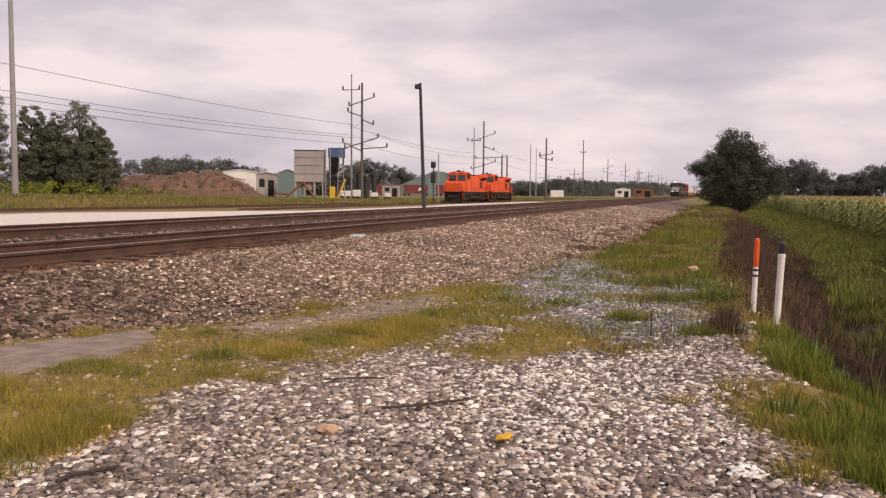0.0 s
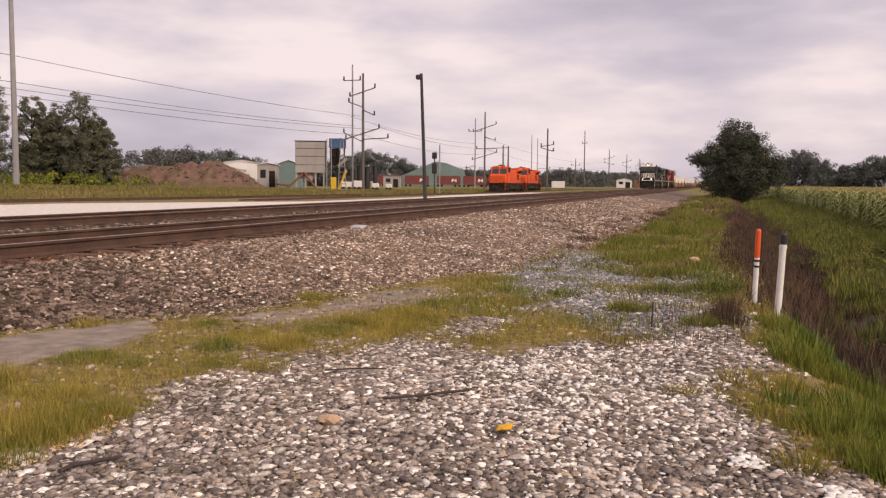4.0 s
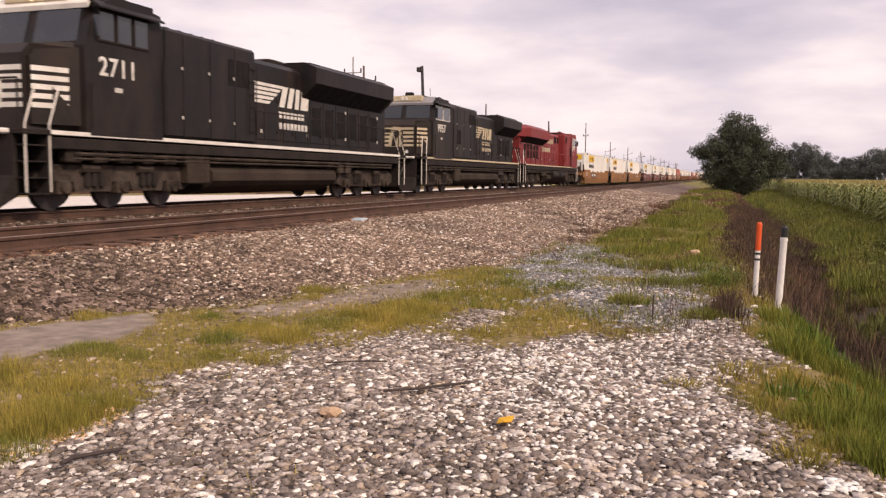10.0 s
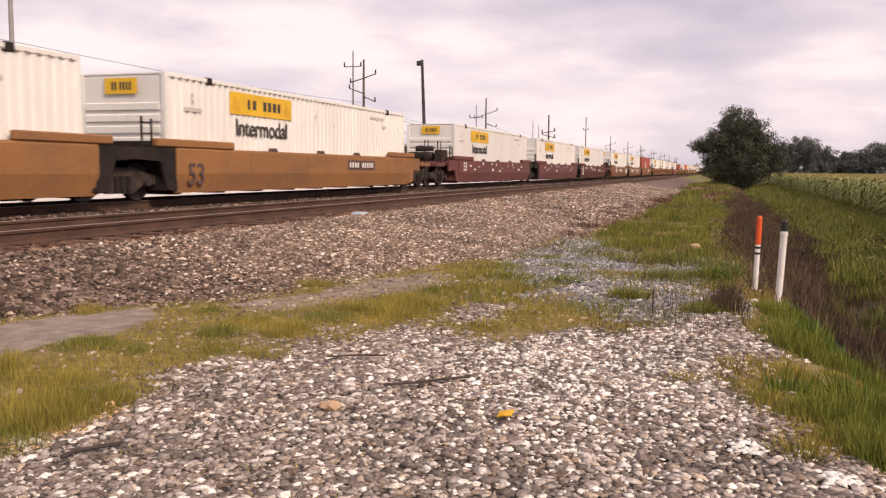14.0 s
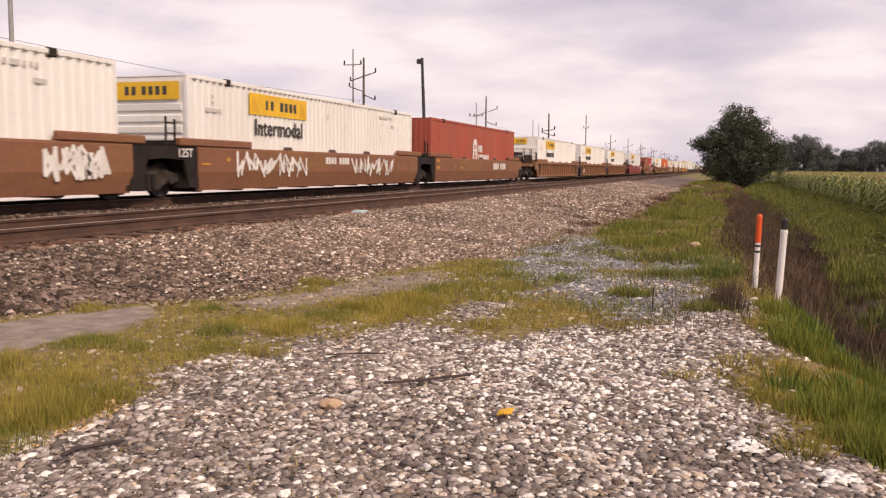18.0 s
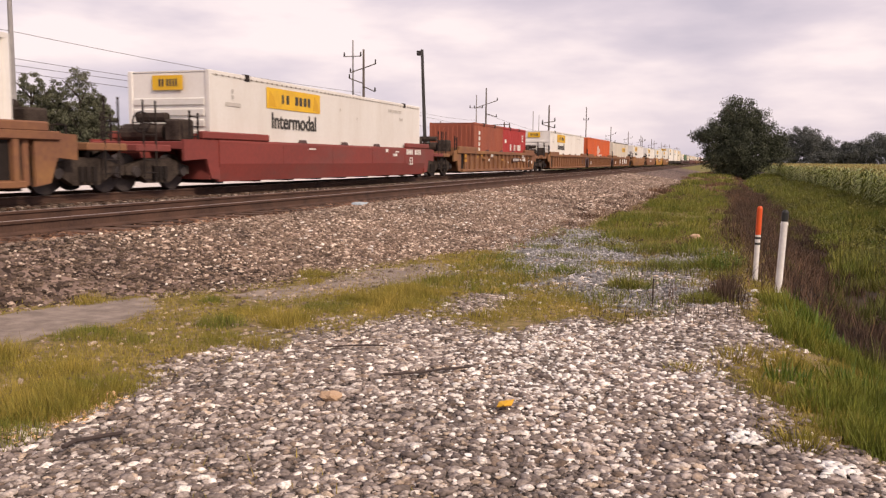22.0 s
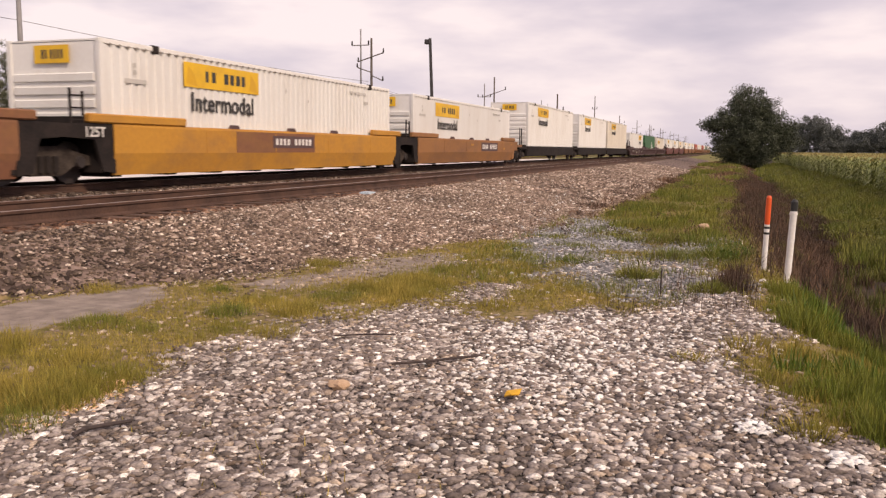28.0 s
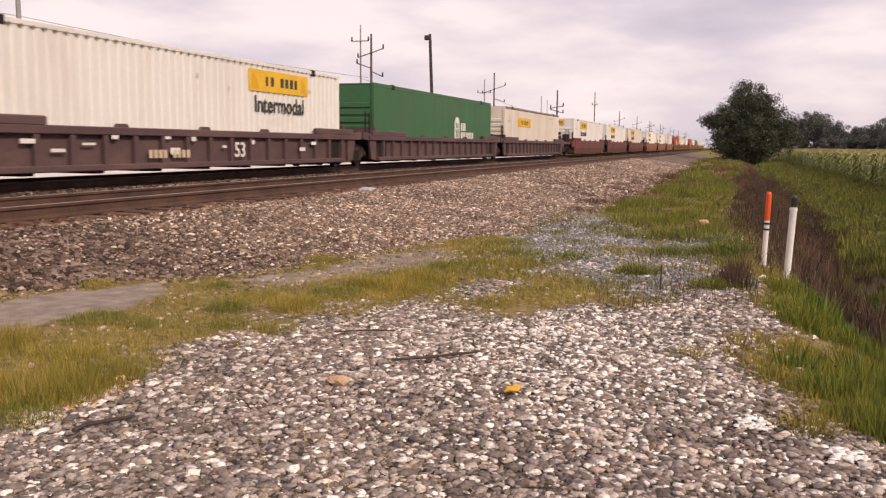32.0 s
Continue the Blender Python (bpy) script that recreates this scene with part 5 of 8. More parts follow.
                    part("sign_bar", bm, "print_black", sign)
            for ya, yb in ((panel + 0.08, panel + 0.55), (panel + 2.95, panel + 3.38)):
                bm = bmesh.new()
                prism(bm, [(ya, zc - 0.22), (yb, zc - 0.27), (yb - 0.12, zc + 0.02), (ya + 0.1, zc + 0.22)], *sorted((s * (hw + 0.007), s * (hw + 0.010))))
                part("sign_scroll", bm, "panel_ochre", sign)
            if word:
                face = pose(hw + 0.008, panel + 1.72, 1.67) @ SIDE if s > 0 else pose(-hw - 0.008, panel + 1.72, 1.67) @ SIDE @ pose(0, 0, 0, 0, 180, 0)
                lettering("Intermodal", 0.66, "print_black", c, face, "black word Intermodal", wide=1.0)
    return c


def house_mark(c, y, x=BOX_W / 2 + 0.008, big=1.0, z=1.5, ground="box_red"):
    """White house-shaped sign with bars beside it."""
    bm = bmesh.new()
    w, h = 0.42 * big, 0.62 * big
    prism(bm, [(y - w, z - h), (y + w, z - h), (y + w, z + h * 0.55), (y + w * 0.5, z + h), (y - w * 0.5, z + h), (y - w, z + h * 0.55)], x - 0.004, x)
    sign = part("house_sign", bm, "print_white", c, "white house-shaped emblem")
    bm = bmesh.new()
    for a in (-0.5, 0.18):
        box(bm, x, x + 0.004, y + a * w, y + (a + 0.34) * w, z - h * 0.75, z - h * 0.05)
        box(bm, x, x + 0.004, y + a * w, y + (a + 0.34) * w, z + h * 0.1, z + h * 0.5)
    part("emblem_bar", bm, ground, sign)
    for row, n in ((0.12, 3), (-0.38, 8)):
        for k in range(n):
            yy = y + w + 0.22 + 0.27 * k
            boxed("word_bar", "print_white", c, x - 0.004, x, yy, yy + 0.19, z + row * big - 0.19, z + row * big + 0.19)


def train_pose(u, z=0.0, turn=0):
    return pose(FAR_TRACK, u, RAIL_Z + z, 0, 0, turn)


def loco_truck(loco, y, axles=(-1.8, 0.0, 1.8), r=0.50):
    for dy in axles:
        bm = bmesh.new()
        wheel_pair(bm, 0.78, y + dy, r)
        part("wheelset", bm, "wheel", loco, "worn steel wheelset")
    a, b = axles[0] - 0.75, axles[-1] + 0.75
    for s in (-1, 1):
        bm = bmesh.new()
        prof = [(y + a, 0.50), (y + a, 0.82), (y + a + 0.5, 0.98), (y + b - 0.5, 0.98), (y + b, 0.82), (y + b, 0.50)]
        low = []
        for k in range(len(axles) - 1, -1, -1):
            d = axles[k]
            low += [(y + d + 0.36, 0.40), (y + d + 0.30, 0.62), (y + d - 0.30, 0.62), (y + d - 0.36, 0.40)]
        prism(bm, prof + low, *sorted((s * 0.98, s * 1.18)))
        fr = part("side_frame", bm, "truck_grime", loco, "dusty cast truck frame")
        for d in axles:
            bm = bmesh.new()
            box(bm, *sorted((s * 1.0, s * 1.25)), y + d - 0.2, y + d + 0.2, 0.34, 0.66, 0.03)
            rod(bm, (s * 1.2, y + d, r), (s * 1.31, y + d, r), 0.16, 0.13, 10)
            part("journal_box", bm, "truck_grime", fr)
        for k in range(len(axles) - 1):
            d = (axles[k] + axles[k + 1]) / 2
            bm = bmesh.new()
            for e in (-0.22, 0.0, 0.22):
                rod(bm, (s * 1.2, y + d + e, 0.52), (s * 1.2, y + d + e, 0.84), 0.085, n=8)
            part("spring", bm, "steel_dark", fr)
            bm = bmesh.new()
            rod(bm, (s * 1.22, y + d - 0.42, 0.90), (s * 1.22, y + d + 0.1, 0.90), 0.1, n=8)
            part("brake_cylinder", bm, "truck_grime", fr)


def railing(loco, pts, s, x, mat, post_every=1.55, z0=1.66, z1=2.62):
    bm = bmesh.new()
    ys = np.arange(pts[0], pts[1] + 0.01, (pts[1] - pts[0]) / max(1, round((pts[1] - pts[0]) / post_every)))
    for y in ys:
        rod(bm, (s * x, y, z0 - 0.25), (s * x, y, z1), 0.02, n=6)
    rod(bm, (s * x, pts[0], z1), (s * x, pts[1], z1), 0.02, n=6)
    part("handrail", bm, mat, loco)


def steps(loco, s, y, way, mat, x=1.45):
    """A corner stairwell with four treads and its two curved grab rails."""
    bm = bmesh.new()
    box(bm, *sorted((s * (x - 0.55), s * (x - 0.5))), *sorted((y, y + way * 0.6)), 0.35, 1.62)
    box(bm, *sorted((s * (x - 0.5), s * x)), *sorted((y + way * 0.56, y + way * 0.6)), 0.35, 1.62)
    st = part("steps", bm, "steel_dark", loco, "corner steps")
    for z in (0.40, 0.72, 1.04, 1.36):
        boxed("tread", "steel_dark", st, *sorted((s * (x - 0.5), s * x)), *sorted((y, y + way * 0.55)), z - 0.03, z)
    for d in (0.0, 0.62):
        bm = bmesh.new()
        rod(bm, (s * x, y + way * d, 0.42), (s * x, y + way * d, 1.75), 0.022, n=6)
        rod(bm, (s * x, y + way * d, 1.75), (s * (x - 0.12), y + way * (d + 0.42), 2.55), 0.022, n=6)
        part("grab_rail", bm, mat, st, "pale bent grab rail")


def locomotive(m, g, label):
    """A six-axle road locomotive, its front coupler at y = 0. g holds its stations along y, its paint and its marks."""
    lo = thing("locomotive", m, label, "locomotive", g.get("group", "freight train"))
    P, S0, S1 = g["paint"], g["sill"][0], g["sill"][1]
    hw, top, H = 1.50, g.get("top", 4.45), g.get("hood", 4.30)
    # frame
    bm = bmesh.new()
    box(bm, -1.48, 1.48, S0 + 0.75, S1 - 0.75, 1.28, 1.52, 0.02)
    box(bm, -0.6, 0.6, S0 + 0.2, S1 - 0.2, 0.95, 1.30, 0.03)
    frame_ob = part("frame", bm, "steel_dark", lo)
    for s in (-1, 1):
        bm = bmesh.new()
        box(bm, *sorted((s * 1.48, s * 1.50)), S0 + 0.7, S1 - 0.7, *g.get("sill_z", (1.57, 1.655)))
        part("sill_stripe", bm, g["stripe"], frame_ob, "pale sill stripe")
    boxed("walkway", "steel_dark", lo, -1.49, 1.49, S0, S1, 1.55, 1.655, c=0.01)
    # tank
    a, b = g["tank"]
    bm = bmesh.new()
    prism(bm, [(1.43 * math.cos(q) if abs(math.cos(q)) < 0.98 else math.copysign(1.43, math.cos(q)), 0.74 + 0.52 * math.sin(q)) for q in [math.radians(d) for d in (-70, -50, -30, -12, 12, 30, 50, 75, 105, 130, 150, 168, 192, 210, 230, 250)]], a, b, axis="y")
    part("fuel_tank", bm, "tank_grime", lo, "dusty fuel tank")
    if g.get("air_tanks"):
        for s in (-1, 1):
            for ya, yb in ((a + 0.9, a + 3.3), (a + 3.7, a + 6.0)):
                bm = bmesh.new()
                rod(bm, (s * 1.38, ya, 0.92), (s * 1.38, yb, 0.92), 0.27, n=24)
                part("air_tank", bm, "steel_dark", lo, "round air reservoir", smooth=False)
    ax = g.get("axles", (-1.8, 0.0, 1.8))
    loco_truck(lo, g["trucks"][0], ax)
    loco_truck(lo, g["trucks"][1], ax)
    for s in (-1, 1):
        for y in np.arange(g["trucks"][0] - 1.9, g["trucks"][0] + 2.2, 0.8):
            boxed("equipment_box", "truck_grime", lo, *sorted((s * 1.15, s * 1.4)), y, y + 0.45, 1.02, 1.30, c=0.03)
        for y in np.arange(b + 0.2, b + 1.4, 0.6):
            boxed("equipment_box", "truck_grime", lo, *sorted((s * 1.0, s * 1.4)), y, y + 0.45, 0.85, 1.30, c=0.03)
    for s in (-1, 1):
        bm = bmesh.new()
        for z, r in ((1.20, 0.045), (1.10, 0.03)):
            rod(bm, (s * 1.40, S0 + 1.4, z), (s * 1.40, S1 - 1.4, z), r, n=6)
        part("brake_pipe", bm, "truck_grime", lo, "grimy pipes under the sill")
        boxed("battery_box", "tank_grime", lo, *sorted((s * 1.05, s * 1.42)), a - 1.1, a - 0.15, 0.55, 1.28, c=0.03)
    # pilots, couplers, steps
    for y, w in ((S0, 1), (S1, -1)):
        bm = bmesh.new()
        prism(bm, [(y, 1.60), (y + w * 0.12, 1.60), (y + w * 0.12, 0.35), (y - w * 0.34, 0.12), (y - w * 0.40, 0.14), (y, 0.75)], -1.2, 1.2)
        part("pilot", bm, "steel_dark", lo, "black snow plow pilot")
        bm = bmesh.new()
        box(bm, -0.2, 0.2, *sorted((y - w * 0.75, y + w * 0.3)), 0.70, 0.98, 0.04)
        box(bm, -0.27, 0.27, *sorted((y - w * 0.9, y - w * 0.55)), 0.68, 1.02, 0.06)
        part("coupler", bm, "truck_grime", lo)
        for x in (-0.62, -0.45, 0.45, 0.62):
            bm = bmesh.new()
            rod(bm, (x, y - w * 0.02, 1.2), (x * 0.85, y - w * 0.35, 0.72), 0.03, n=6)
            part("brake_hose", bm, "plastic_black", lo)
        for s in (-1, 1):
            steps(lo, s, y + w * 0.08, w, g["rails"])
        for s in (-1, 1):
            bm = bmesh.new()
            for x in (0.5, 1.35):
                rod(bm, (s * x, y + w * 0.03, 1.6), (s * x, y + w * 0.03, 2.62), 0.022, n=6)
            rod(bm, (s * 0.5, y + w * 0.03, 2.62), (s * 1.35, y + w * 0.03, 2.62), 0.022, n=6)
            part("end_rail", bm, g["rails2"], lo)
    boxed("anticlimber", g.get("anti", "stripe_white"), lo, -1.15, 1.15, S0 - 0.22, S0 + 0.05, 1.55, 1.66, c=0.03, label="white step edge over the coupler")
    # nose
    n0, w0 = g["nose"], g["shield"]
    nt = g.get("nose_top", 3.02)
    bm = bmesh.new()
    prof = [(n0, 1.66), (n0, nt - 0.22), (n0 + 0.22, nt), (w0 + 0.1, nt + 0.14), (w0 + 0.1, 1.66)]
    prism(bm, prof, -1.38, 1.38)
    bmesh.ops.bevel(bm, geom=[e for e in bm.edges if abs(e.verts[0].co.x - e.verts[1].co.x) < 0.01], offset=0.13, segments=2, affect="EDGES")
    tp = g.get("taper", 1.0)
    for v in bm.verts:
        if v.co.y < n0 + 0.3:
            v.co.x *= tp
    nose = part("nose", bm, P, lo, "broad short nose")
    if g.get("bands"):
        for k in range(5):
            z = 2.12 + 0.185 * k
            bm = bmesh.new()
            box(bm, -1.24 * tp, 1.24 * tp, n0 - 0.012, n0 - 0.003, z, z + 0.105)
            part("nose_band", bm, g["bands"], nose, "pale horizontal band")
            for s in (-1, 1):
                bm = bmesh.new()
                e = min(w0 - 0.2 + 0.09 * k, w0 + 0.08)
                ya, xa = n0 + 0.13, 1.38 * tp
                xe = xa + (1.38 - xa) * (e - ya) / (w0 + 0.1 - ya)
                out = [bm.verts.new((s * (x + d), y, zz)) for d in (0.016, 0.024) for x, y, zz in ((xa, ya, z), (xe, e, z), (xe, e, z + 0.105), (xa, ya, z + 0.105))]
                for q in ((0, 1, 2, 3), (7, 6, 5, 4), (0, 4, 5, 1), (1, 5, 6, 2), (2, 6, 7, 3), (3, 7, 4, 0)):
                    bm.faces.new([out[i] for i in q])
                part("nose_band", bm, g["bands"], nose)
        bm = bmesh.new()
        prism(bm, [(-0.34, 2.1), (0.30, 2.1), (0.36, 2.55), (0.2, 2.98), (-0.14, 3.0), (-0.3, 2.6)], n0 - 0.02, n0 - 0.012, axis="y")
        em = part("nose_emblem", bm, g["bands"], nose, "pale emblem shape")
        bm = bmesh.new()
        prism(bm, [(-0.2, 2.12), (-0.02, 2.12), (0.06, 2.5), (0.24, 2.62), (0.1, 2.85), (-0.1, 2.72)], n0 - 0.026, n0 - 0.02, axis="y")
        part("emblem_figure", bm, "loco_black", em)
    for x in (-0.82, 0.82):
        bm = bmesh.new()
        rod(bm, (x, S0 - 0.02, 1.86), (x, S0 - 0.13, 1.86), 0.10, 0.10, 12)
        lampcase = part("ditch_light", bm, "steel_dark", lo)
        bm = bmesh.new()
        rod(bm, (x, S0 - 0.125, 1.86), (x, S0 - 0.14, 1.86), 0.075, 0.07, 12)
        part("lens", bm, "headlight" if g.get("lit") else "plastic_white", lampcase, "lit lamp lens" if g.get("lit") else "")
        boxed("lamp_bracket", "steel_dark", lampcase, x - 0.05, x + 0.05, S0 - 0.05, S0 + 0.02, 1.64, 1.8)
    # cab
    c0, c1 = w0, g["win"][1] + 0.45
    bm = bmesh.new()
    prism(bm, [(c0, 1.66), (c0 - 0.02, nt + 0.05), (c0 + 0.28, top - 0.28), (c0 + 0.5, top - 0.06), (c0 + 0.9, top), (c1, top), (c1, 1.66)], -hw, hw)
    bmesh.ops.bevel(bm, geom=[e for e in bm.edges if abs(e.verts[0].co.x - e.verts[1].co.x) < 0.01 and e.calc_length() > 0.3 and (e.verts[0].co.z + e.verts[1].co.z) / 2 > top - 0.3], offset=0.2, segments=2, affect="EDGES")
    cab = part("cab", bm, P, lo, g.get("cab_label", "crew cab with side windows"))
    slope = 0.28 / (top - 0.28 - nt - 0.05)
    for x0, x1 in ((-1.3, -0.12), (0.12, 1.3)):
        bm = bmesh.new()
        za, zb = nt + 0.14, top - 0.42
        ya, yb = c0 - 0.02 + slope * (za - nt - 0.05) - 0.012, c0 - 0.02 + slope * (zb - nt - 0.05) - 0.012
        bm.faces.new([bm.verts.new(v) for v in ((x0, ya, za), (x1, ya, za), (x1 * 0.96, yb, zb), (x0 * 0.96, yb, zb))])
        part("windshield", bm, "glass", cab, "dark windshield pane")
    if g.get("brow"):
        bm = bmesh.new()
        prism(bm, [(c0 + 0.20, top - 0.40), (c0 + 0.18, top - 0.30), (c0 + 0.42, top - 0.02), (c0 + 0.5, top - 0.04)], -1.42, 1.42)
        part("brow", bm, g["brow"], cab, "white cab brow")
    bm = bmesh.new()
    box(bm, -0.85, 0.85, c0 + 0.22, c0 + 0.5, top - 0.22, top + 0.04, 0.03)
    nb = part("number_board", bm, "stripe_cream" if g.get("brow") else P, cab, "number boards beside the headlight")
    for x in (-0.1, 0.1):
        bm = bmesh.new()
        rod(bm, (x, c0 + 0.23, top - 0.09), (x, c0 + 0.19, top - 0.09), 0.075, n=12)
        part("headlight", bm, "headlight" if g.get("lit") else "plastic_white", nb, "lit twin headlight" if g.get("lit") else "")
    for s in (-1, 1):
        a, b = g["win"]
        n = g.get("panes", 2)
        step = (b - a) / n
        for k in range(n):
            bm = bmesh.new()
            box(bm, *sorted((s * (hw + 0.002), s * (hw + 0.03))), a + k * step + 0.02, a + (k + 1) * step - 0.02, top - 1.08, top - 0.40, 0.01)
            wf = part("window_frame", bm, "rail_white" if g.get("white_frames") else "steel_dark", cab)
            bm = bmesh.new()
            box(bm, *sorted((s * (hw + 0.03), s * (hw + 0.036))), a + k * step + 0.07, a + (k + 1) * step - 0.07, top - 1.03, top - 0.45)
            part("pane", bm, "glass", wf)
        bm = bmesh.new()
        prism(bm, [(s * (hw - 0.05), top - 0.26), (s * (hw + 0.20), top - 0.40), (s * (hw + 0.20), top - 0.36), (s * (hw - 0.05), top - 0.2)], a - 0.1, b + 0.35, axis="y")
        if P != "loco_red":
            part("sun_visor", bm, "loco_grey", cab, "sun visor")
        else:
            bm.free()
        bm = bmesh.new()
        box(bm, *sorted((s * (hw + 0.002), s * (hw + 0.02))), b + 0.55, b + 0.6, 1.7, top - 0.4)
        part("door_seam", bm, "grille", cab)
        if g.get("number"):
            digits, yc, zc, size = g["number"]
            face = pose(hw + 0.008, yc, zc) @ SIDE if s > 0 else pose(-hw - 0.008, yc, zc) @ SIDE @ pose(0, 0, 0, 0, 180, 0)
            for k, ch in enumerate(digits):
                lettering(ch, size, "print_white", cab, face @ pose((k - 1.5) * size * 0.56, 0, 0), "white painted digit", "digit")
            boxed("stencil_bar", "print_grey", cab, *sorted((s * (hw + 0.001), s * (hw + 0.008))), yc - 0.12, yc + 0.12, zc - 0.5, zc - 0.4)
        for y, z in ((b + 0.5, top - 1.1), (c0 + 0.12, 2.7)):
            bm = bmesh.new()
            rod(bm, (s * (hw + 0.05), y, 1.75), (s * (hw + 0.05), y, z), 0.02, n=6)
            part("grab_rail", bm, g["rails2"], cab, "upright grab rail")
        boxed("cab_skirt", g.get("skirt", P), cab, *sorted((s * (hw - 0.02), s * (hw + 0.012))), c0 + 0.1, c1, 1.60, 1.74, c=0.004)
        boxed("mirror", "glass", cab, *sorted((s * (hw + 0.04), s * (hw + 0.16))), a - 0.12, a - 0.08, top - 1.0, top - 0.55, c=0.005)
    boxed("air_conditioner", "loco_grey" if P != "loco_red" else P, cab, -0.6, 0.6, c0 + 1.1, c1 - 0.2, top - 0.01, top + 0.14, c=0.04)
    # cabinets behind the cab, then the long hood
    we = g["wide"]
    bm = bmesh.new()
    box(bm, -1.46, 1.46, c1, we, 1.66, H, 0.08)
    wide = part("equipment_cabinet", bm, P, lo, "full-width equipment cabinet")
    for s in (-1, 1):
        for ga, gb, gc, gd in g.get("grilles", ((we - 2.1, we - 0.3, H - 0.95, H - 0.25), (we - 1.9, we - 1.1, 2.0, 2.75))):
            boxed("air_grille", "grille", wide, *sorted((s * 1.46, s * 1.472)), ga, gb, gc, gd, label="dark intake grille")
        for y in np.arange(c1 + 0.9, we - 0.2, 1.15):
            boxed("panel_seam", P, wide, *sorted((s * 1.46, s * 1.474)), y, y + 0.05, 1.7, H - 0.15, c=0.004)
            for z in (2.15, 3.35) if P != "loco_red" else (2.75,):
                boxed("latch", "rail_white", wide, *sorted((s * 1.474, s * 1.486)), y - 0.09, y - 0.04, z, z + 0.07)
        bm = bmesh.new()
        for z in (2.0, 2.35, 2.7, 3.05, 3.4, 3.75):
            rod(bm, (s * 1.5, we - 0.42, z), (s * 1.5, we - 0.05, z), 0.015, n=5)
        for y in (we - 0.42, we - 0.05):
            rod(bm, (s * 1.5, y, 1.9), (s * 1.5, y, 3.85), 0.015, n=5)
        part("ladder", bm, g["rails2"], wide)
    r0, r1, e = g["rad"][0], g["rad"][1], g["tail"]
    bm = bmesh.new()
    prism(bm, [(-0.98, 1.66), (-0.98, H - 0.22), (-0.78, H - 0.06), (0.78, H - 0.06), (0.98, H - 0.22), (0.98, 1.66)], we, e, axis="y")
    hood = part("long_hood", bm, P, lo, "long engine hood with access doors")
    for s in (-1, 1):
        for k, y in enumerate(np.arange(we + 0.25, e - 0.8, 0.98)):
            bm = bmesh.new()
            box(bm, *sorted((s * 0.98, s * 1.0)), y, y + 0.88, 1.85, 3.25, 0.01)
            d = part("hood_door", bm, P, hood)
            bm = bmesh.new()
            for z in (2.05, 3.0):
                box(bm, *sorted((s * 1.0, s * 1.025)), y + 0.72, y + 0.80, z, z + 0.10)
            part("latch", bm, "steel_dark" if k % 3 else g["rails"], d)
            if r0 + g.get("plain", 0) < y < e - 1.6:
                boxed("door_louvre", "grille", d, *sorted((s * 1.0, s * 1.008)), y + 0.12, y + 0.76, 2.1, 3.05)
    for ya, yb in g.get("hood_grilles", ()):
        for s in (-1, 1):
            boxed("air_grille", "grille", hood, *sorted((s * 0.98, s * 0.992)), ya, yb, 3.5, 4.0, label="dark intake grille")
    bm = bmesh.new()
    fa, fb, fc = g.get("flare", (3.28, 3.78, H - 0.02))
    roof = g.get("roof", 0.16)
    wing = [(-0.98, fa), (-1.52, fb), (-1.54, fc), (-1.1, H + roof), (1.1, H + roof), (1.54, fc), (1.52, fb), (0.98, fa)]
    cut = g.get("wing_cut", 0.0)
    prism(bm, wing, r0, r1 - cut, axis="y")
    if cut:
        prism(bm, wing, r1 - cut, r1, axis="y")
        for v in bm.verts:
            if v.co.y > r1 - 0.01:
                v.co.x *= 0.62
                v.co.z = fb + (v.co.z - fb) * 0.8
    rad = part("radiator", bm, P, lo, "flared radiator housing")
    for s in (-1, 1):
        bm = bmesh.new()
        bm.faces.new([bm.verts.new(v) for v in ((s * 1.012, r0 + 0.3, fa + 0.015), (s * 1.012, r1 - 0.3, fa + 0.015), (s * 1.515, r1 - 0.3, fb - 0.018), (s * 1.515, r0 + 0.3, fb - 0.018))])
        part("radiator_screen", bm, "grille", rad, "dark radiator screen")
    for s in (-1, 1):
        bm = bmesh.new()
        for y in np.arange(r0 + 0.6, r1 - 0.5, 0.62):
            bm.faces.new([bm.verts.new(v) for v in ((s * 1.02, y, fa + 0.02), (s * 1.02, y + 0.05, fa + 0.02), (s * 1.525, y + 0.05, fb - 0.03), (s * 1.525, y, fb - 0.03))])
        part("screen_bar", bm, "steel_dark", rad)
        bm = bmesh.new()
        for y in np.arange(r0 + 0.4, r1 - cut - 0.3, 0.95):
            box(bm, *sorted((s * 0.55, s * 1.08)), y, y + 0.8, H + roof - 0.005, H + roof + 0.04, 0.01)
        part("roof_hatch", bm, P, rad)
    for y in np.arange(r0 + 1.2, r1 - 0.8, 1.9):
        bm = bmesh.new()
        rod(bm, (0, y, H + roof - 0.01), (0, y, H + roof + 0.05), 0.5, n=16)
        part("roof_fan", bm, "steel_dark", rad)
    bm = bmesh.new()
    box(bm, -0.5, 0.5, we + 2.4, we + 3.3, H - 0.08, H + 0.14, 0.03)
    part("exhaust_stack", bm, "steel_dark", hood, "exhaust stack")
    bm = bmesh.new()
    for x in (-0.25, 0.0, 0.25):
        rod(bm, (x, we + 0.5, H + 0.12), (x, we + 1.0, H + 0.12), 0.05, 0.12, 8)
    box(bm, -0.35, 0.35, we + 0.68, we + 0.78, H - 0.1, H + 0.1)
    part("horn", bm, "steel_dark", hood, "air horn")
    for y0, y1, tall in ((we + 3.6, r0 - 0.3, 0.10), (c1 + 0.5, we - 0.5, 0.16)):
        if y1 - y0 > 0.6:
            bm = bmesh.new()
            base = H - 0.07 if y0 > we else H - 0.01
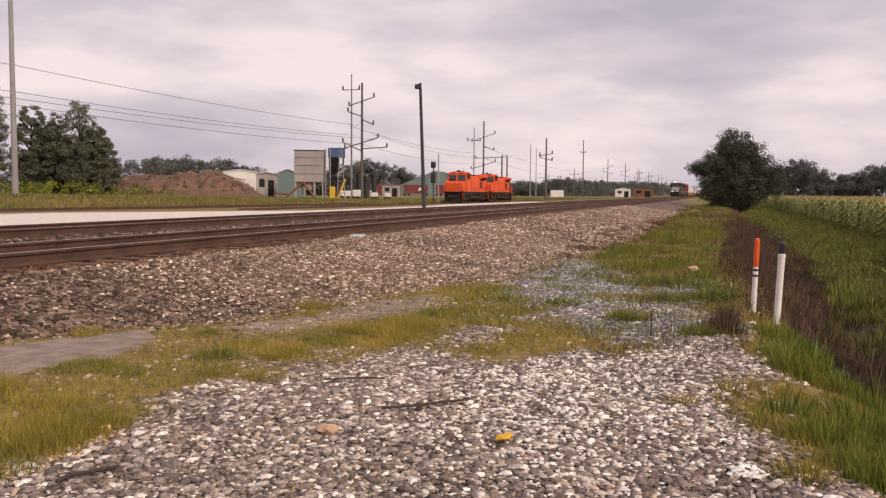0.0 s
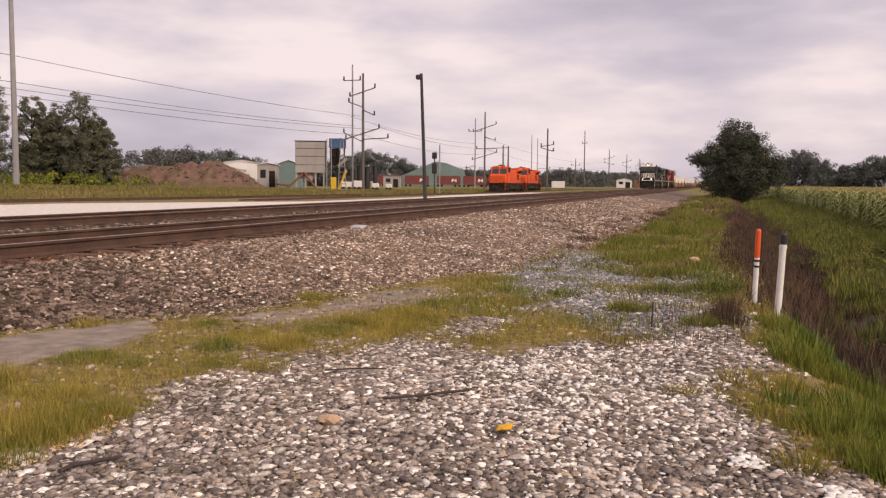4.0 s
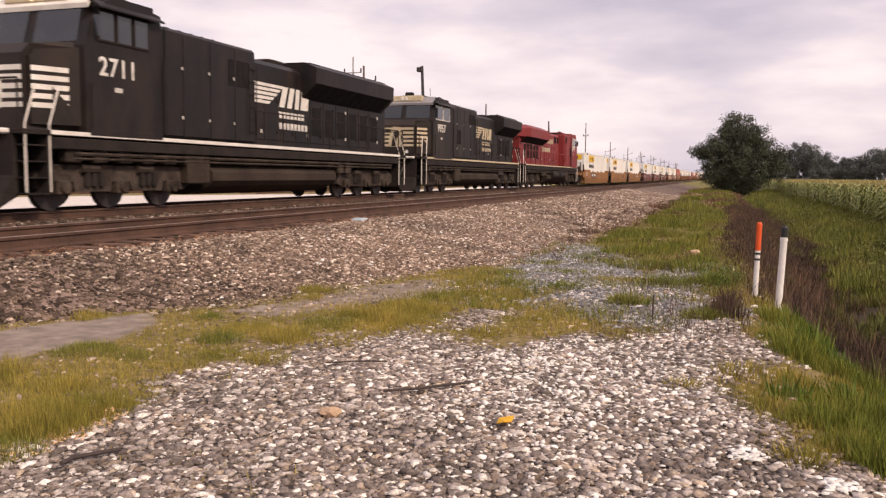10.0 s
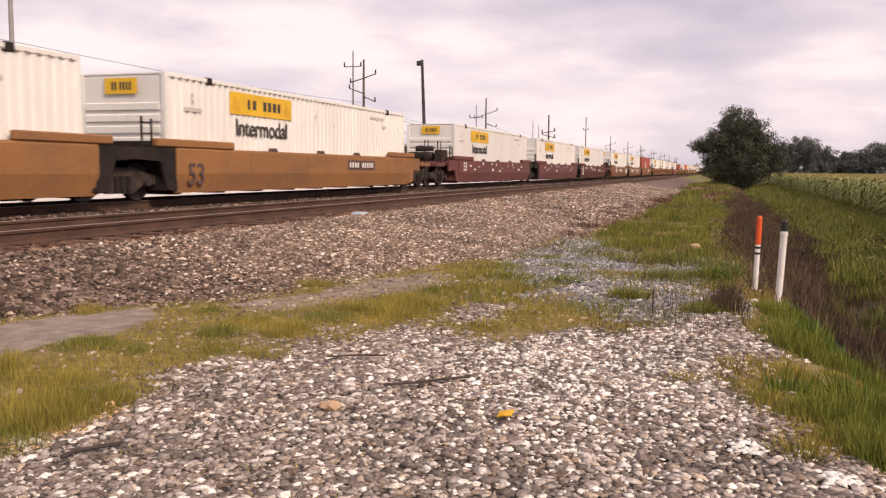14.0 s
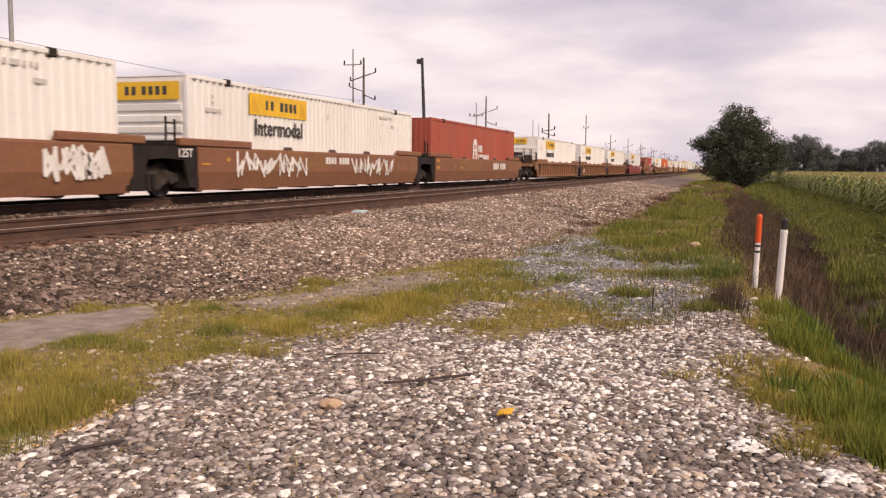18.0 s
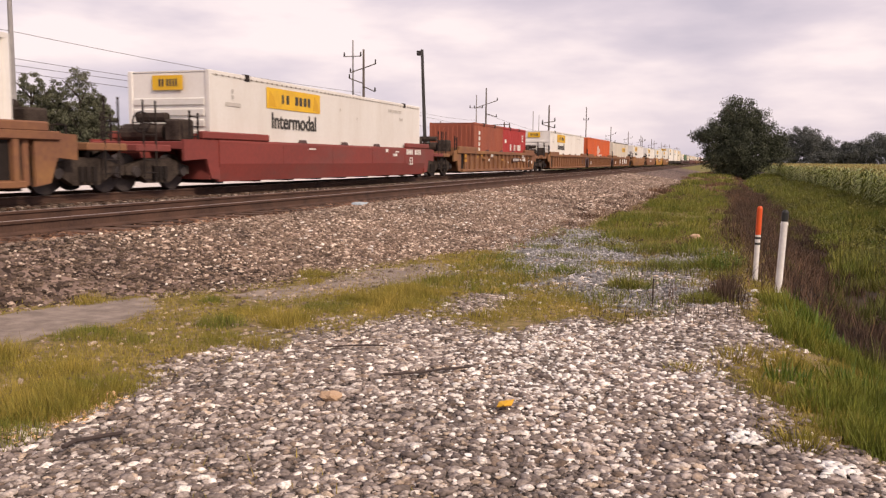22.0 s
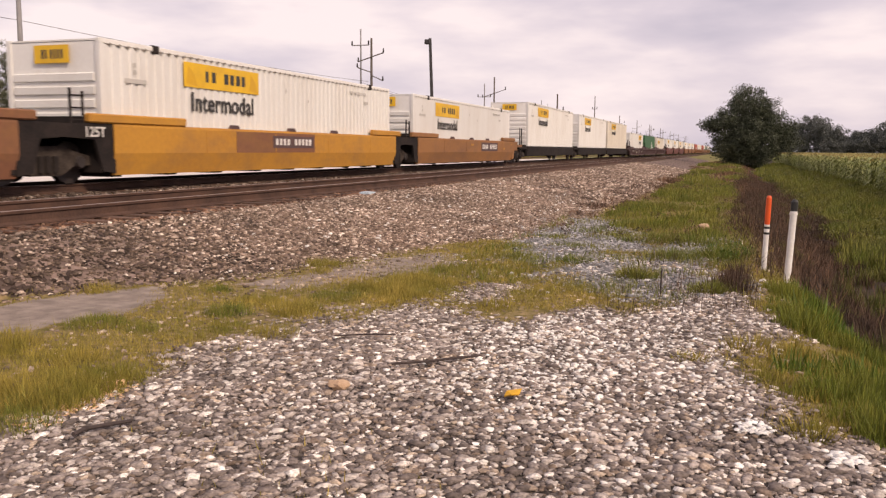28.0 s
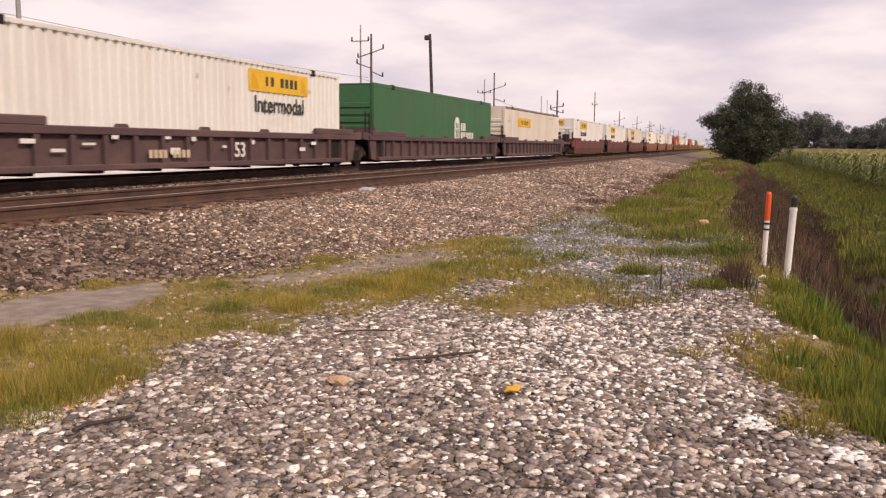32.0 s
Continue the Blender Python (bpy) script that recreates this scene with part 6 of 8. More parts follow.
            box(bm, -0.7, 0.7, y0, y1, base, base + tall, 0.03)
            for y in np.arange(y0 + 0.2, y1 - 0.3, 0.5):
                box(bm, -0.78, 0.78, y, y + 0.08, base, base + tall + 0.03)
            part("roof_housing", bm, "steel_dark", hood, "dark ribbed roof housing")
    bm = bmesh.new()
    rod(bm, (0.55, c1 - 0.6, top), (0.55, c1 - 0.6, top + 0.55), 0.012, n=5)
    rod(bm, (-0.4, c1 - 0.3, top), (-0.4, c1 - 0.3, top + 0.35), 0.012, n=5)
    box(bm, -0.3, 0.1, c0 + 1.0, c0 + 1.25, top, top + 0.28, 0.05)
    part("antenna", bm, "steel_dark", cab, "roof antennas")
    for s in (-1, 1):
        railing(lo, (c1 + 0.3 if g.get("narrow") else we, S1 - 0.75), s, 1.44, g["rails2"])
    # marks
    for s in (-1, 1):
        X = lambda d: sorted((s * (g["mark_x"] + d), s * (g["mark_x"] + d + 0.005)))
        y, z = g["mark"], g.get("mark_z", 3.2)
        if g["logo"] == "bands":
            bm = bmesh.new()
            for k in range(5):
                zz = z + 0.26 - 0.13 * k
                prism(bm, [(y + 0.1 * k, zz), (y + 2.25 - 0.2 * k, zz), (y + 2.35 - 0.2 * k, zz + 0.09), (y + 0.1 * k - 0.06, zz + 0.09)], *X(0.004))
            part("side_band", bm, g["bands"], hood, "pale speed bands")
            for ya, yb, lean in ((2.3, 2.62, 0.25), (2.75, 3.05, 0.2), (3.15, 3.4, 0.1), (3.55, 4.05, 0.12)):
                bm = bmesh.new()
                prism(bm, [(y + ya - lean, z - 0.3), (y + yb - lean, z - 0.3), (y + yb, z + 0.34), (y + ya, z + 0.34)], *X(0.004))
                part("side_emblem", bm, g["bands"], hood, "pale slanted emblem bar")
            for r, n in ((-0.64, 7), (-0.98, 8)):
                for k in range(n):
                    boxed("word_bar", g["bands"], hood, *X(0.004), y + 2.05 + 0.24 * k, y + 2.22 + 0.24 * k, z + r, z + r + 0.2)
        elif g["logo"] == "words":
            for r, n, step in ((0.05, 8, 0.52), (-0.65, 7, 0.42)):
                for k in range(n):
                    tall = 0.42 if k in (0, n - 1) and step > 0.5 else 0.36
                    boxed("word_bar", "stripe_cream", hood, *X(0.004), y - step * k - step * 0.72, y - step * k, z + r, z + r + tall)
    return lo


LEAD = dict(paint="loco_black", stripe="stripe_white", rails="rail_white", rails2="steel_dark", sill=(0.9, 21.2), tank=(7.3, 14.7), trucks=(4.0, 17.8), nose=1.55, shield=2.6, nose_top=3.42, taper=0.68,
            win=(2.95, 4.65), wide=9.4, rad=(13.0, 19.7), tail=20.1, bands="stripe_white", lit=True, brow="stripe_white", logo="bands", mark=9.45, grilles=((8.0, 9.0, 3.2, 3.9),), mark_x=1.0, top=4.68, number=("2711", 3.6, 3.07, 0.56), panes=3)
SECOND = dict(paint="loco_grey", stripe="stripe_cream", rails="rail_white", rails2="steel_dark", sill=(1.75, 20.8), tank=(7.9, 15.2), trucks=(4.8, 17.8), nose=2.35, shield=3.25, nose_top=3.3, taper=0.7,
            win=(3.5, 5.6), wide=10.4, rad=(15.9, 20.6), tail=20.3, bands="stripe_cream", brow="pole_steel", logo="bands", mark=11.0, grilles=((9.0, 10.1, 3.5, 4.0), (6.9, 7.6, 2.4, 3.1)), mark_x=1.0, top=4.45, white_frames=True, number=("9957", 4.4, 3.0, 0.52))
RED_UNIT = dict(paint="loco_red", stripe="stripe_cream", rails="rail_white", rails2="loco_red", sill=(0.8, 22.3), tank=(6.6, 14.1), trucks=(3.7, 18.3), nose=0.95, shield=1.6,
          win=(2.05, 4.05), wide=7.5, rad=(14.0, 21.9), tail=21.6, logo="words", mark=14.2, mark_x=1.02, top=4.5, air_tanks=True, white_frames=True, anti="steel_dark",
          flare=(3.12, 3.52, 4.12), wing_cut=1.5, sill_z=(1.57, 1.65), nose_top=3.3, number=("8798", 3.4, 3.2, 0.58), mark_z=3.32, plain=1.4, panes=3, grilles=((6.45, 7.1, 3.6, 4.1), (4.35, 4.95, 2.5, 3.3)), hood_grilles=((8.7, 9.6), (7.7, 8.3)), roof=0.04)

TRAIN = []          # (thing, place along the track at 13 s, height over the rail, turn)


def on_train(u, z, build, turn=0):
    ob = build(train_pose(u, z, turn))
    TRAIN.append((ob, u, z, turn))
    return ob


on_train(-64.2, 0, lambda m: locomotive(m, LEAD, "black lead diesel locomotive with white nose bands and lit headlights"))
on_train(-42.8, 0, lambda m: locomotive(m, SECOND, "dusty black diesel locomotive with cream nose bands"))
on_train(1.0, 0, lambda m: locomotive(m, RED_UNIT, "weathered red diesel locomotive running long hood first"), turn=180)

FLOOR = 0.25
LETTERS = {
    "C1": [("plate", 4.85, 0.98, 1.5), ("#53", 0.75, 0.62, 0.75, "well_dark"), ("patches", 2.0, 1.0, 3, "print_white")],
    "C2": [("bars", 11.5, 0.9, 1.0, "well_dark")],
    "C3": [("plate", 11.2, 0.95, 1.2), ("#53", 0.95, 0.62, 0.75, "well_dark")],
    "C4": [("#53", 1.2, 0.95, 0.6), ("patches", 8, 0.95, 14, "print_white")],
    "C5": [("patches", 8, 0.95, 12, "print_white")],
    "C6": [("bars", 12.0, 0.86, 0.8), ("#53", 1.2, 0.72, 0.85), ("patches", 2.5, 1.05, 7, "print_white"), ("patches", 9, 0.95, 9, "print_white")],
    "C7": [("bars", 8.2, 0.9, 1.3), ("scrawl", 4.0, 0.9, 0.6), ("scrawl", 14.6, 0.85, 0.75)],
    "C8": [("scrawl", 4.0, 0.85, 2.0), ("bars", 8.3, 1.02, 0.95), ("scrawl", 11.6, 0.85, 2.0), ("#125T", -0.4, 1.12, 0.3), ("patches", 1.0, 1.0, 2, "well_yellow")],
    "C9": [("bars", 11.75, 0.92, 1.45), ("patches", 3, 1.0, 6, "well_yellow")],
    "C11": [("#125T", 1.0, 0.62, 0.42)],
    "C13": [("patches", 8.5, 1.0, 5, "print_white"), ("#53", 14.47, 0.73, 0.45), ("bars", 14.8, 1.13, 0.9)],
    "C14": [("patches", 2.0, 0.85, 9, "well_yellow"), ("patches", 9.0, 0.8, 12, "well_tan"), ("plate", 11.5, 0.85, 0.9), ("#53", 13.4, 0.95, 0.5, "print_white"), ("patches", 10, 0.85, 10, "print_white")],
    "C15": [("#53", 14.2, 0.75, 0.6, "well_dark")],
    "C16": [("#125T", 0.9, 0.62, 0.42)],
    "C17": [("#125T", 1.3, 0.62, 0.45), ("scrawl", 6.0, 0.8, 0.4), ("scrawl", 8.6, 0.8, 0.4), ("scrawl", 10.6, 0.8, 0.4), ("scrawl", 12.6, 0.8, 0.4)],
    "C19": [("bars", 6.0, 0.9, 1.4)],
    "C20": [("plate", 8.05, 0.98, 1.25), ("repaint", 4.9, 1.24, 4.5, "well_brown"), ("#125T", -0.45, 1.1, 0.3)],
    "C21": [("plate", 11.15, 0.95, 1.6), ("patches", 13.5, 1.0, 3, "well_yellow")],
    "K1": [("#53", 9.5, 0.62, 0.55), ("bars", 6.5, 0.55, 0.8, "stripe_cream"), ("patches", 8, 0.75, 12, "print_white")],
}
W, CR = "white container with corrugated sides and a yellow sign", "aged cream container with plain plate sides"
# name, place, well paint, ribbed, first, last, box paint, box style, sign, word
CONSIST = [
    ("C1", 5.0, "well_tan", 0, 1, 0, "white_box", "ribs", 2.81, 1), ("C2", 23.9, "well_tan", 0, 0, 0, "white_box", "ribs", 2.91, 1), ("C3", 42.7, "well_tan", 0, 0, 1, "white_box", "ribs", 2.8, 1),
    ("C4", 65.7, "well_maroon", 0, 1, 0, "white_box", "smooth", 2.8, 1), ("C5", 85.0, "well_maroon", 0, 0, 0, "white_box", "ribs", 2.9, 1), ("C6", 103.4, "well_red", 0, 0, 1, "white_box", "smooth", 2.8, 1),
    ("C7", 126.1, "well_brown", 0, 1, 0, "white_box", "ribs", 2.8, 1), ("C8", 144.7, "well_brown", 0, 0, 0, "white_box", "ribs", 2.91, 1), ("C9", 163.2, "well_brown", 0, 0, 1, "box_red", "steel", None, 0),
    ("C10", 186.4, "well_rust", 1, 1, 0, "white_box", "ribs", 2.8, 1), ("C11", 205.3, "well_rust", 1, 0, 0, "white_box", "ribs", 2.8, 1), ("C12", 224.0, "well_rust", 1, 0, 1, "white_box", "ribs", 2.8, 1),
    ("C13", 246.5, "well_crimson", 0, 1, 1, "white_box", "smooth", 2.9, 1),
    ("C14", 268.4, "well_rust", 1, 1, 1, None, "", None, 0),
    ("C15", 291.7, "well_rust", 1, 1, 0, "white_box", "ribs", 2.8, 1), ("C16", 310.3, "well_rust", 1, 0, 0, "box_orange", "steel", None, 0), ("C17", 329.3, "well_rust", 1, 0, 1, "cream_box", "plates", 9.5, 0),
    ("C18", 351.8, "well_tan", 0, 1, 1, "white_box", "smooth", 2.9, 1),
    ("C19", 374.2, "well_brown", 0, 1, 0, "white_box", "ribs", 2.8, 1), ("C20", 392.9, "well_yellow", 0, 0, 0, "white_box", "ribs", 2.9, 1), ("C21", 411.5, "well_tan", 0, 0, 1, "white_box", "smooth", 2.8, 1),
    ("K1", 488.6, "well_dark", 1, 1, 0, "white_box", "ribs", 10.3, 1), ("K2", 507.6, "well_dark", 1, 0, 0, "box_green", "smooth", None, 0), ("K3", 526.6, "well_dark", 1, 0, 1, "cream_box", "plates", 3.2, 0),
    ("L1", 549.0, "well_maroon", 0, 1, 0, "white_box", "smooth", 3.2, 1), ("L2", 568.0, "well_maroon", 0, 0, 0, "white_box", "ribs", 3.2, 1), ("L3", 587.0, "well_maroon", 0, 0, 1, "cream_box", "ribs", 3.2, 1),
    ("M1", 610.0, "well_brown", 0, 1, 0, "white_box", "ribs", 3.2, 1), ("M2", 629.0, "well_brown", 0, 0, 0, "white_box", "ribs", 3.2, 1), ("M3", 648.0, "well_brown", 0, 0, 1, "white_box", "smooth", 3.2, 1),
    ("N1", 671.0, "well_rust", 1, 1, 0, "box_red", "steel", None, 0), ("N2", 690.0, "well_rust", 1, 0, 0, "white_box", "ribs", 3.2, 1), ("N3", 709.0, "well_rust", 1, 0, 1, "white_box", "ribs", 3.2, 1),
    ("P1", 732.0, "well_brown", 0, 1, 0, "box_red", "steel", None, 0), ("P2", 751.0, "well_brown", 0, 0, 0, "white_box", "ribs", 3.2, 1), ("P3", 770.0, "well_brown", 0, 0, 1, "box_green", "steel", None, 0),
    ("Q1", 793.0, "well_tan", 0, 1, 0, "white_box", "ribs", 3.2, 1), ("Q2", 812.0, "well_tan", 0, 0, 0, "white_box", "ribs", 3.2, 1), ("Q3", 831.0, "well_tan", 0, 0, 1, "white_box", "ribs", 3.2, 1),
]
BOX_WORDS = {"white_box": W, "cream_box": CR, "box_red": "brick-red steel container with a white house emblem", "box_orange": "orange container with a white house emblem", "box_green": "dark green container with pale marks"}
WELL_WORDS = {"well_tan": "tan smooth-sided well car unit", "well_maroon": "dull maroon well car unit", "well_red": "dark red well car unit", "well_crimson": "faded crimson well car unit", "well_brown": "brown smooth-sided well car with paint patches",
              "well_rust": "rusty brown well car with vertical side ribs", "well_yellow": "yellow well car unit with a dark plate", "well_dark": "dark purple-brown ribbed well car"}
patterns = {}


def like(key, build, m):
    """The first of a kind is built, the next ones are copies of it."""
    if key in patterns:
        return copy_thing(patterns[key], m)
    patterns[key] = build(m)
    return patterns[key]


for nm, u, well, ribbed, first, last, paint, style, sign, word in CONSIST:
    key = (well, ribbed, first, last) if nm not in LETTERS else nm
    on_train(u, 0, lambda m: like(key, lambda mm: well_unit(mm, well, ribbed, first, last, WELL_WORDS[well], -0.18 if nm[0] == "K" else 0.0, LETTERS.get(nm)), m))
    if paint:
        def build(mm):
            c = container(mm, paint, BOX_WORDS[paint], style, end_panel=paint != "box_green", panel=sign, word=bool(word))
            if paint in ("box_red", "box_orange"):
                house_mark(c, 7.2 if paint == "box_red" else 6.75, big=1.0 if paint == "box_red" else 1.12, ground=paint)
            elif paint == "box_green":
                house_mark(c, 10.0, big=0.9, z=1.35, ground=paint)
            return c
        on_train(u, FLOOR, lambda m: like((paint, style, sign, word), build, m))


def short_box(m, paint, label, bars):
    c = container(m, paint, label, "steel", length=6.06, name="container", high=2.59)
    x = BOX_W / 2 + 0.006
    if bars == "column":
        for k in range(5):
            boxed("word_bar", "print_white", c, x - 0.004, x, 0.78, 1.10, 1.95 - 0.30 * k, 2.15 - 0.30 * k)
    else:
        boxed("emblem", "print_white", c, x - 0.004, x, 0.45, 0.85, 1.62, 1.84)
        for k, w in enumerate((0.34, 0, 0.26, 0.14, 0.42, 0.32)):
            if w:
                boxed("word_bar", "print_white", c, x - 0.004, x, 1.75 + 0.5 * k, 1.75 + 0.5 * k + w, 1.18, 1.56)
        for k in range(3):
            boxed("word_bar", "print_white", c, x - 0.004, x, 4.9, 5.3, 2.1 - 0.16 * k, 2.2 - 0.16 * k)
    return c


on_train(271.1, FLOOR, lambda m: short_box(m, "box_brick", "rust-red steel container with a column of marks", "column"))
on_train(277.2, FLOOR, lambda m: short_box(m, "box_crimson", "crimson steel container with white word bars", "row"))
for k, (u, style) in enumerate(((432.4, "ribs"), (451.4, "ribs"), (468.7, "ribs"))):
    on_train(u, 0, lambda m: spine_unit(m, k == 0, k == 2, "black spine car carrying one white container"))
    on_train(u, 1.045, lambda m: like(("white_box", "ribs", k, "high"), lambda mm: container(mm, "white_box" if k < 2 else "cream_box", "tall white container riding on a spine car" if k < 2 else "dirty cream container riding on a spine car", style, panel=2.8, word=True), m))

# ---- orange locomotives on the siding ----
siding = thing("siding_track", pose(0, 0, 0), "siding track beside the white stone yard", "railway track", "", "structure")
for s in (-0.752, 0.752):
    bm = bmesh.new()
    box(bm, -37 + s - 0.035, -37 + s + 0.035, 60, 900, 0.0, 0.12, 0.01)
    part("rail", bm, "rail", siding)
bm = bmesh.new()
for s in (-0.752, 0.752):
    for k in range(24):
        ya, yb = -40 + k * 6.0, -40 + (k + 1) * 6.0
        xa, xb = [float(np.interp(v, [-40, 30, 60, 110], [-58, -50, -44.5, -39.5])) + s for v in (ya, yb)]
        za, zb = [float(ground_z(v, w)) for v, w in ((xa, ya), (xb, yb))]
        vs = [bm.verts.new(v) for v in ((xa - 0.04, ya, za - 0.1), (xa + 0.04, ya, za - 0.1), (xa + 0.04, ya, za + 0.2), (xa - 0.04, ya, za + 0.2),
                                        (xb - 0.04, yb, zb - 0.1), (xb + 0.04, yb, zb - 0.1), (xb + 0.04, yb, zb + 0.2), (xb - 0.04, yb, zb + 0.2))]
        for f in ((0, 1, 5, 4), (1, 2, 6, 5), (2, 3, 7, 6), (3, 0, 4, 7)):
            bm.faces.new([vs[i] for i in f])
part("yard_rail", bm, "rail", siding)
SWITCHER = dict(paint="loco_orange", stripe="loco_orange", rails="loco_orange", rails2="loco_orange", sill=(0.6, 15.0), tank=(5.9, 9.7), trucks=(3.3, 12.3), axles=(-1.2, 1.2), nose=1.0, shield=2.5,
          win=(2.8, 4.1), wide=5.0, rad=(10.8, 14.0), tail=14.3, logo="none", mark=9.0, mark_x=1.0, top=4.45, hood=4.0, nose_top=3.0, group="orange locomotives", anti="loco_orange", cab_label="orange crew cab")
SHUNTERS = []
gp = locomotive(pose(-37, 114.6, 0.12), SWITCHER, "bright orange diesel switcher on a yard siding")
SHUNTERS.append((gp, 114.6))
SHUNTERS.append((copy_thing(gp, pose(-37, 130.3, 0.12)), 130.3))

# ---- trees ----
LEAF_V = np.array([(-0.5, 0, 0), (0, -0.28, 0.08), (0.55, 0, 0), (0, 0.28, 0.08)])
LEAF_F = np.array([(0, 1, 2), (0, 2, 3)])


def any_turn(n):
    q = rng.normal(size=(n, 4))
    q /= np.linalg.norm(q, axis=1)[:, None]
    w, x, y, z = q.T
    return np.stack([np.stack([1 - 2 * (y * y + z * z), 2 * (x * y - z * w), 2 * (x * z + y * w)], 1),
                     np.stack([2 * (x * y + z * w), 1 - 2 * (x * x + z * z), 2 * (y * z - x * w)], 1),
                     np.stack([2 * (x * z - y * w), 2 * (y * z + x * w), 1 - 2 * (x * x + y * y)], 1)], 1)


def leaf_cloud(centres, radii, per, size, squash=0.75):
    n = len(centres) * per
    d = rng.normal(size=(n, 3))
    d /= np.linalg.norm(d, axis=1)[:, None]
    r = np.repeat(radii, per) * rng.uniform(0.35, 1.05, n)
    p = np.repeat(centres, per, axis=0) + d * r[:, None] * np.array([1, 1, squash])
    m = any_turn(n) * (size * rng.uniform(0.6, 1.4, n))[:, None, None]
    return scatter(LEAF_V, LEAF_F, m, p)


def tree(x, y, high, wide, mat, label, clumps=150, per=70, leaf=0.22, low=0.12, lobes=()):
    z = float(ground_z(x, y))
    tr = thing("tree", pose(x, y, z), label, "tree", "trees")
    bm = bmesh.new()
    rod(bm, (0, 0, -0.3), (0.1, 0, high * 0.4), high * 0.03, high * 0.018, 9)
    rod(bm, (0.1, 0, high * 0.4), (0.0, 0.1, high * 0.8), high * 0.018, high * 0.006, 8)
    part("trunk", bm, "bark", tr)
    r = np.random.default_rng(int(abs(x) * 13 + y))
    for k in range(8):
        a, z0 = k * 2.4, high * (0.2 + 0.07 * k)
        bm = bmesh.new()
        e = (math.cos(a) * wide * 0.36, math.sin(a) * wide * 0.36, z0 + high * 0.16)
        rod(bm, (0.05, 0, z0), e, high * 0.011, high * 0.004, 6)
        part("limb", bm, "bark", tr)
    c = []
    while len(c) < clumps:
        p = r.uniform(-1, 1, 3)
        q = np.linalg.norm(p)
        zz = (p[2] + 1) / 2
        bulge = np.interp(zz, [0, 0.2, 0.5, 0.8, 1], [0.62, 0.95, 1.0, 0.72, 0.35])
        if 0.35 < np.hypot(p[0], p[1]) / max(bulge, 0.01) + 0.15 * r.uniform() < 1.0 or (q < 0.95 and r.uniform() < 0.3 and np.hypot(p[0], p[1]) < bulge):
            c.append((p[0] * wide / 2 * (1 + 0.12 * math.sin(5 * math.atan2(p[1], p[0]))), p[1] * wide / 2, high * (low + (0.97 - low) * zz)))
    for lx, lz, lr in lobes:
        for k in range(int(14 * lr)):
            c.append((lx + r.normal() * lr * 0.5, r.normal() * lr * 0.5, lz + r.normal() * lr * 0.4))
    c = np.array(c)
    v, f = leaf_cloud(c, r.uniform(0.07, 0.14, len(c)) * wide, per, leaf)
    ob = new("crown", big_mesh("crown", v, f, mat))
    ob.parent = tr
    return tr


tree(1.2, 112, 9.7, 9.0, "leaf_dark", "round dark broadleaf tree beside the track", 420, 170, 0.19, 0.04, lobes=((4.6, 3.2, 1.4), (-4.3, 5.2, 1.0), (4.4, 4.6, 0.9)))
for x, y, h, w in ((-88.2, 82, 15.2, 6.0), (-84.6, 86, 12.2, 4.8), (-82.0, 87.5, 11.0, 4.0), (-78.3, 87.5, 12.4, 5.6), (-76.3, 88.5, 9.6, 3.8), (-92, 80, 16, 8), (-83.0, 92, 8.0, 6.0), (-79.5, 93, 8.5, 5.0), (-87.5, 92, 10, 6)):
    tree(x, y, h, w, "leaf_olive", "grey-green tree in a ragged grove", 210, 110, 0.19, 0.03)


def woods(name, stretch, count, r_lo, r_hi, per, leaf, mat, label, fill=0.0):
    """A far strip of trees: clumps stacked from the ground to an uneven top line. stretch: (x, y, height) knots."""
    s = np.array(stretch, float)
    k = np.sort(rng.uniform(0, len(s) - 1, count))
    i = np.minimum(k.astype(int), len(s) - 2)
    t = (k - i)[:, None]
    p = s[i] * (1 - t) + s[i + 1] * t
    h = p[:, 2] * (0.75 + 0.35 * value_noise(k * 9.0, k * 0 + 3.3, 31) + 0.18 * value_noise(k * 31.0, k * 0, 32))
    c = np.stack([p[:, 0] + rng.normal(0, 2.0, count), p[:, 1] + rng.normal(0, 4.0, count), h * rng.uniform(0.02, 0.95, count) ** 0.75], 1)
    v, f = leaf_cloud(c, rng.uniform(r_lo, r_hi, count), per, leaf)
    return tagged(new(name, big_mesh(name, v, f, mat)), label, "woods", kind="stuff")


# the far tree lines carry their haze in the leaf colour
woods("far_woods", [(16, 388, 9), (22, 380, 11), (31, 375, 15.5), (37, 372, 10), (48, 368, 9), (58, 365, 13), (66, 362, 15), (90, 350, 15), (140, 330, 15)], 1500, 1.2, 2.5, 100, 0.5, "leaf_hazed", "far tree line behind the corn in haze-paled grey-green")
woods("far_woods", [(-215, 205, 13), (-175, 220, 10), (-166, 240, 11.5), (-152, 260, 9), (-142, 275, 5), (-137, 280, 8), (-131, 284, 10)], 1100, 1.3, 2.6, 90, 0.6, "leaf_hazed", "far hazy tree line beyond the yard")
woods("far_woods", [(-172, 372, 13), (-165, 375, 15), (-155, 384, 14), (-147, 390, 9)], 300, 1.4, 2.8, 90, 0.65, "leaf_hazed", "haze-paled trees behind the storage barn")
woods("far_woods", [(-152, 395, 8.5), (-130, 400, 7), (-112, 400, 7), (-90, 400, 7), (-74, 420, 7.5), (-66, 480, 8), (-62, 620, 9), (-60, 800, 10.5), (-58, 1000, 12)], 1300, 1.3, 3.0, 80, 0.7, "leaf_hazed", "far tree line along the railway")
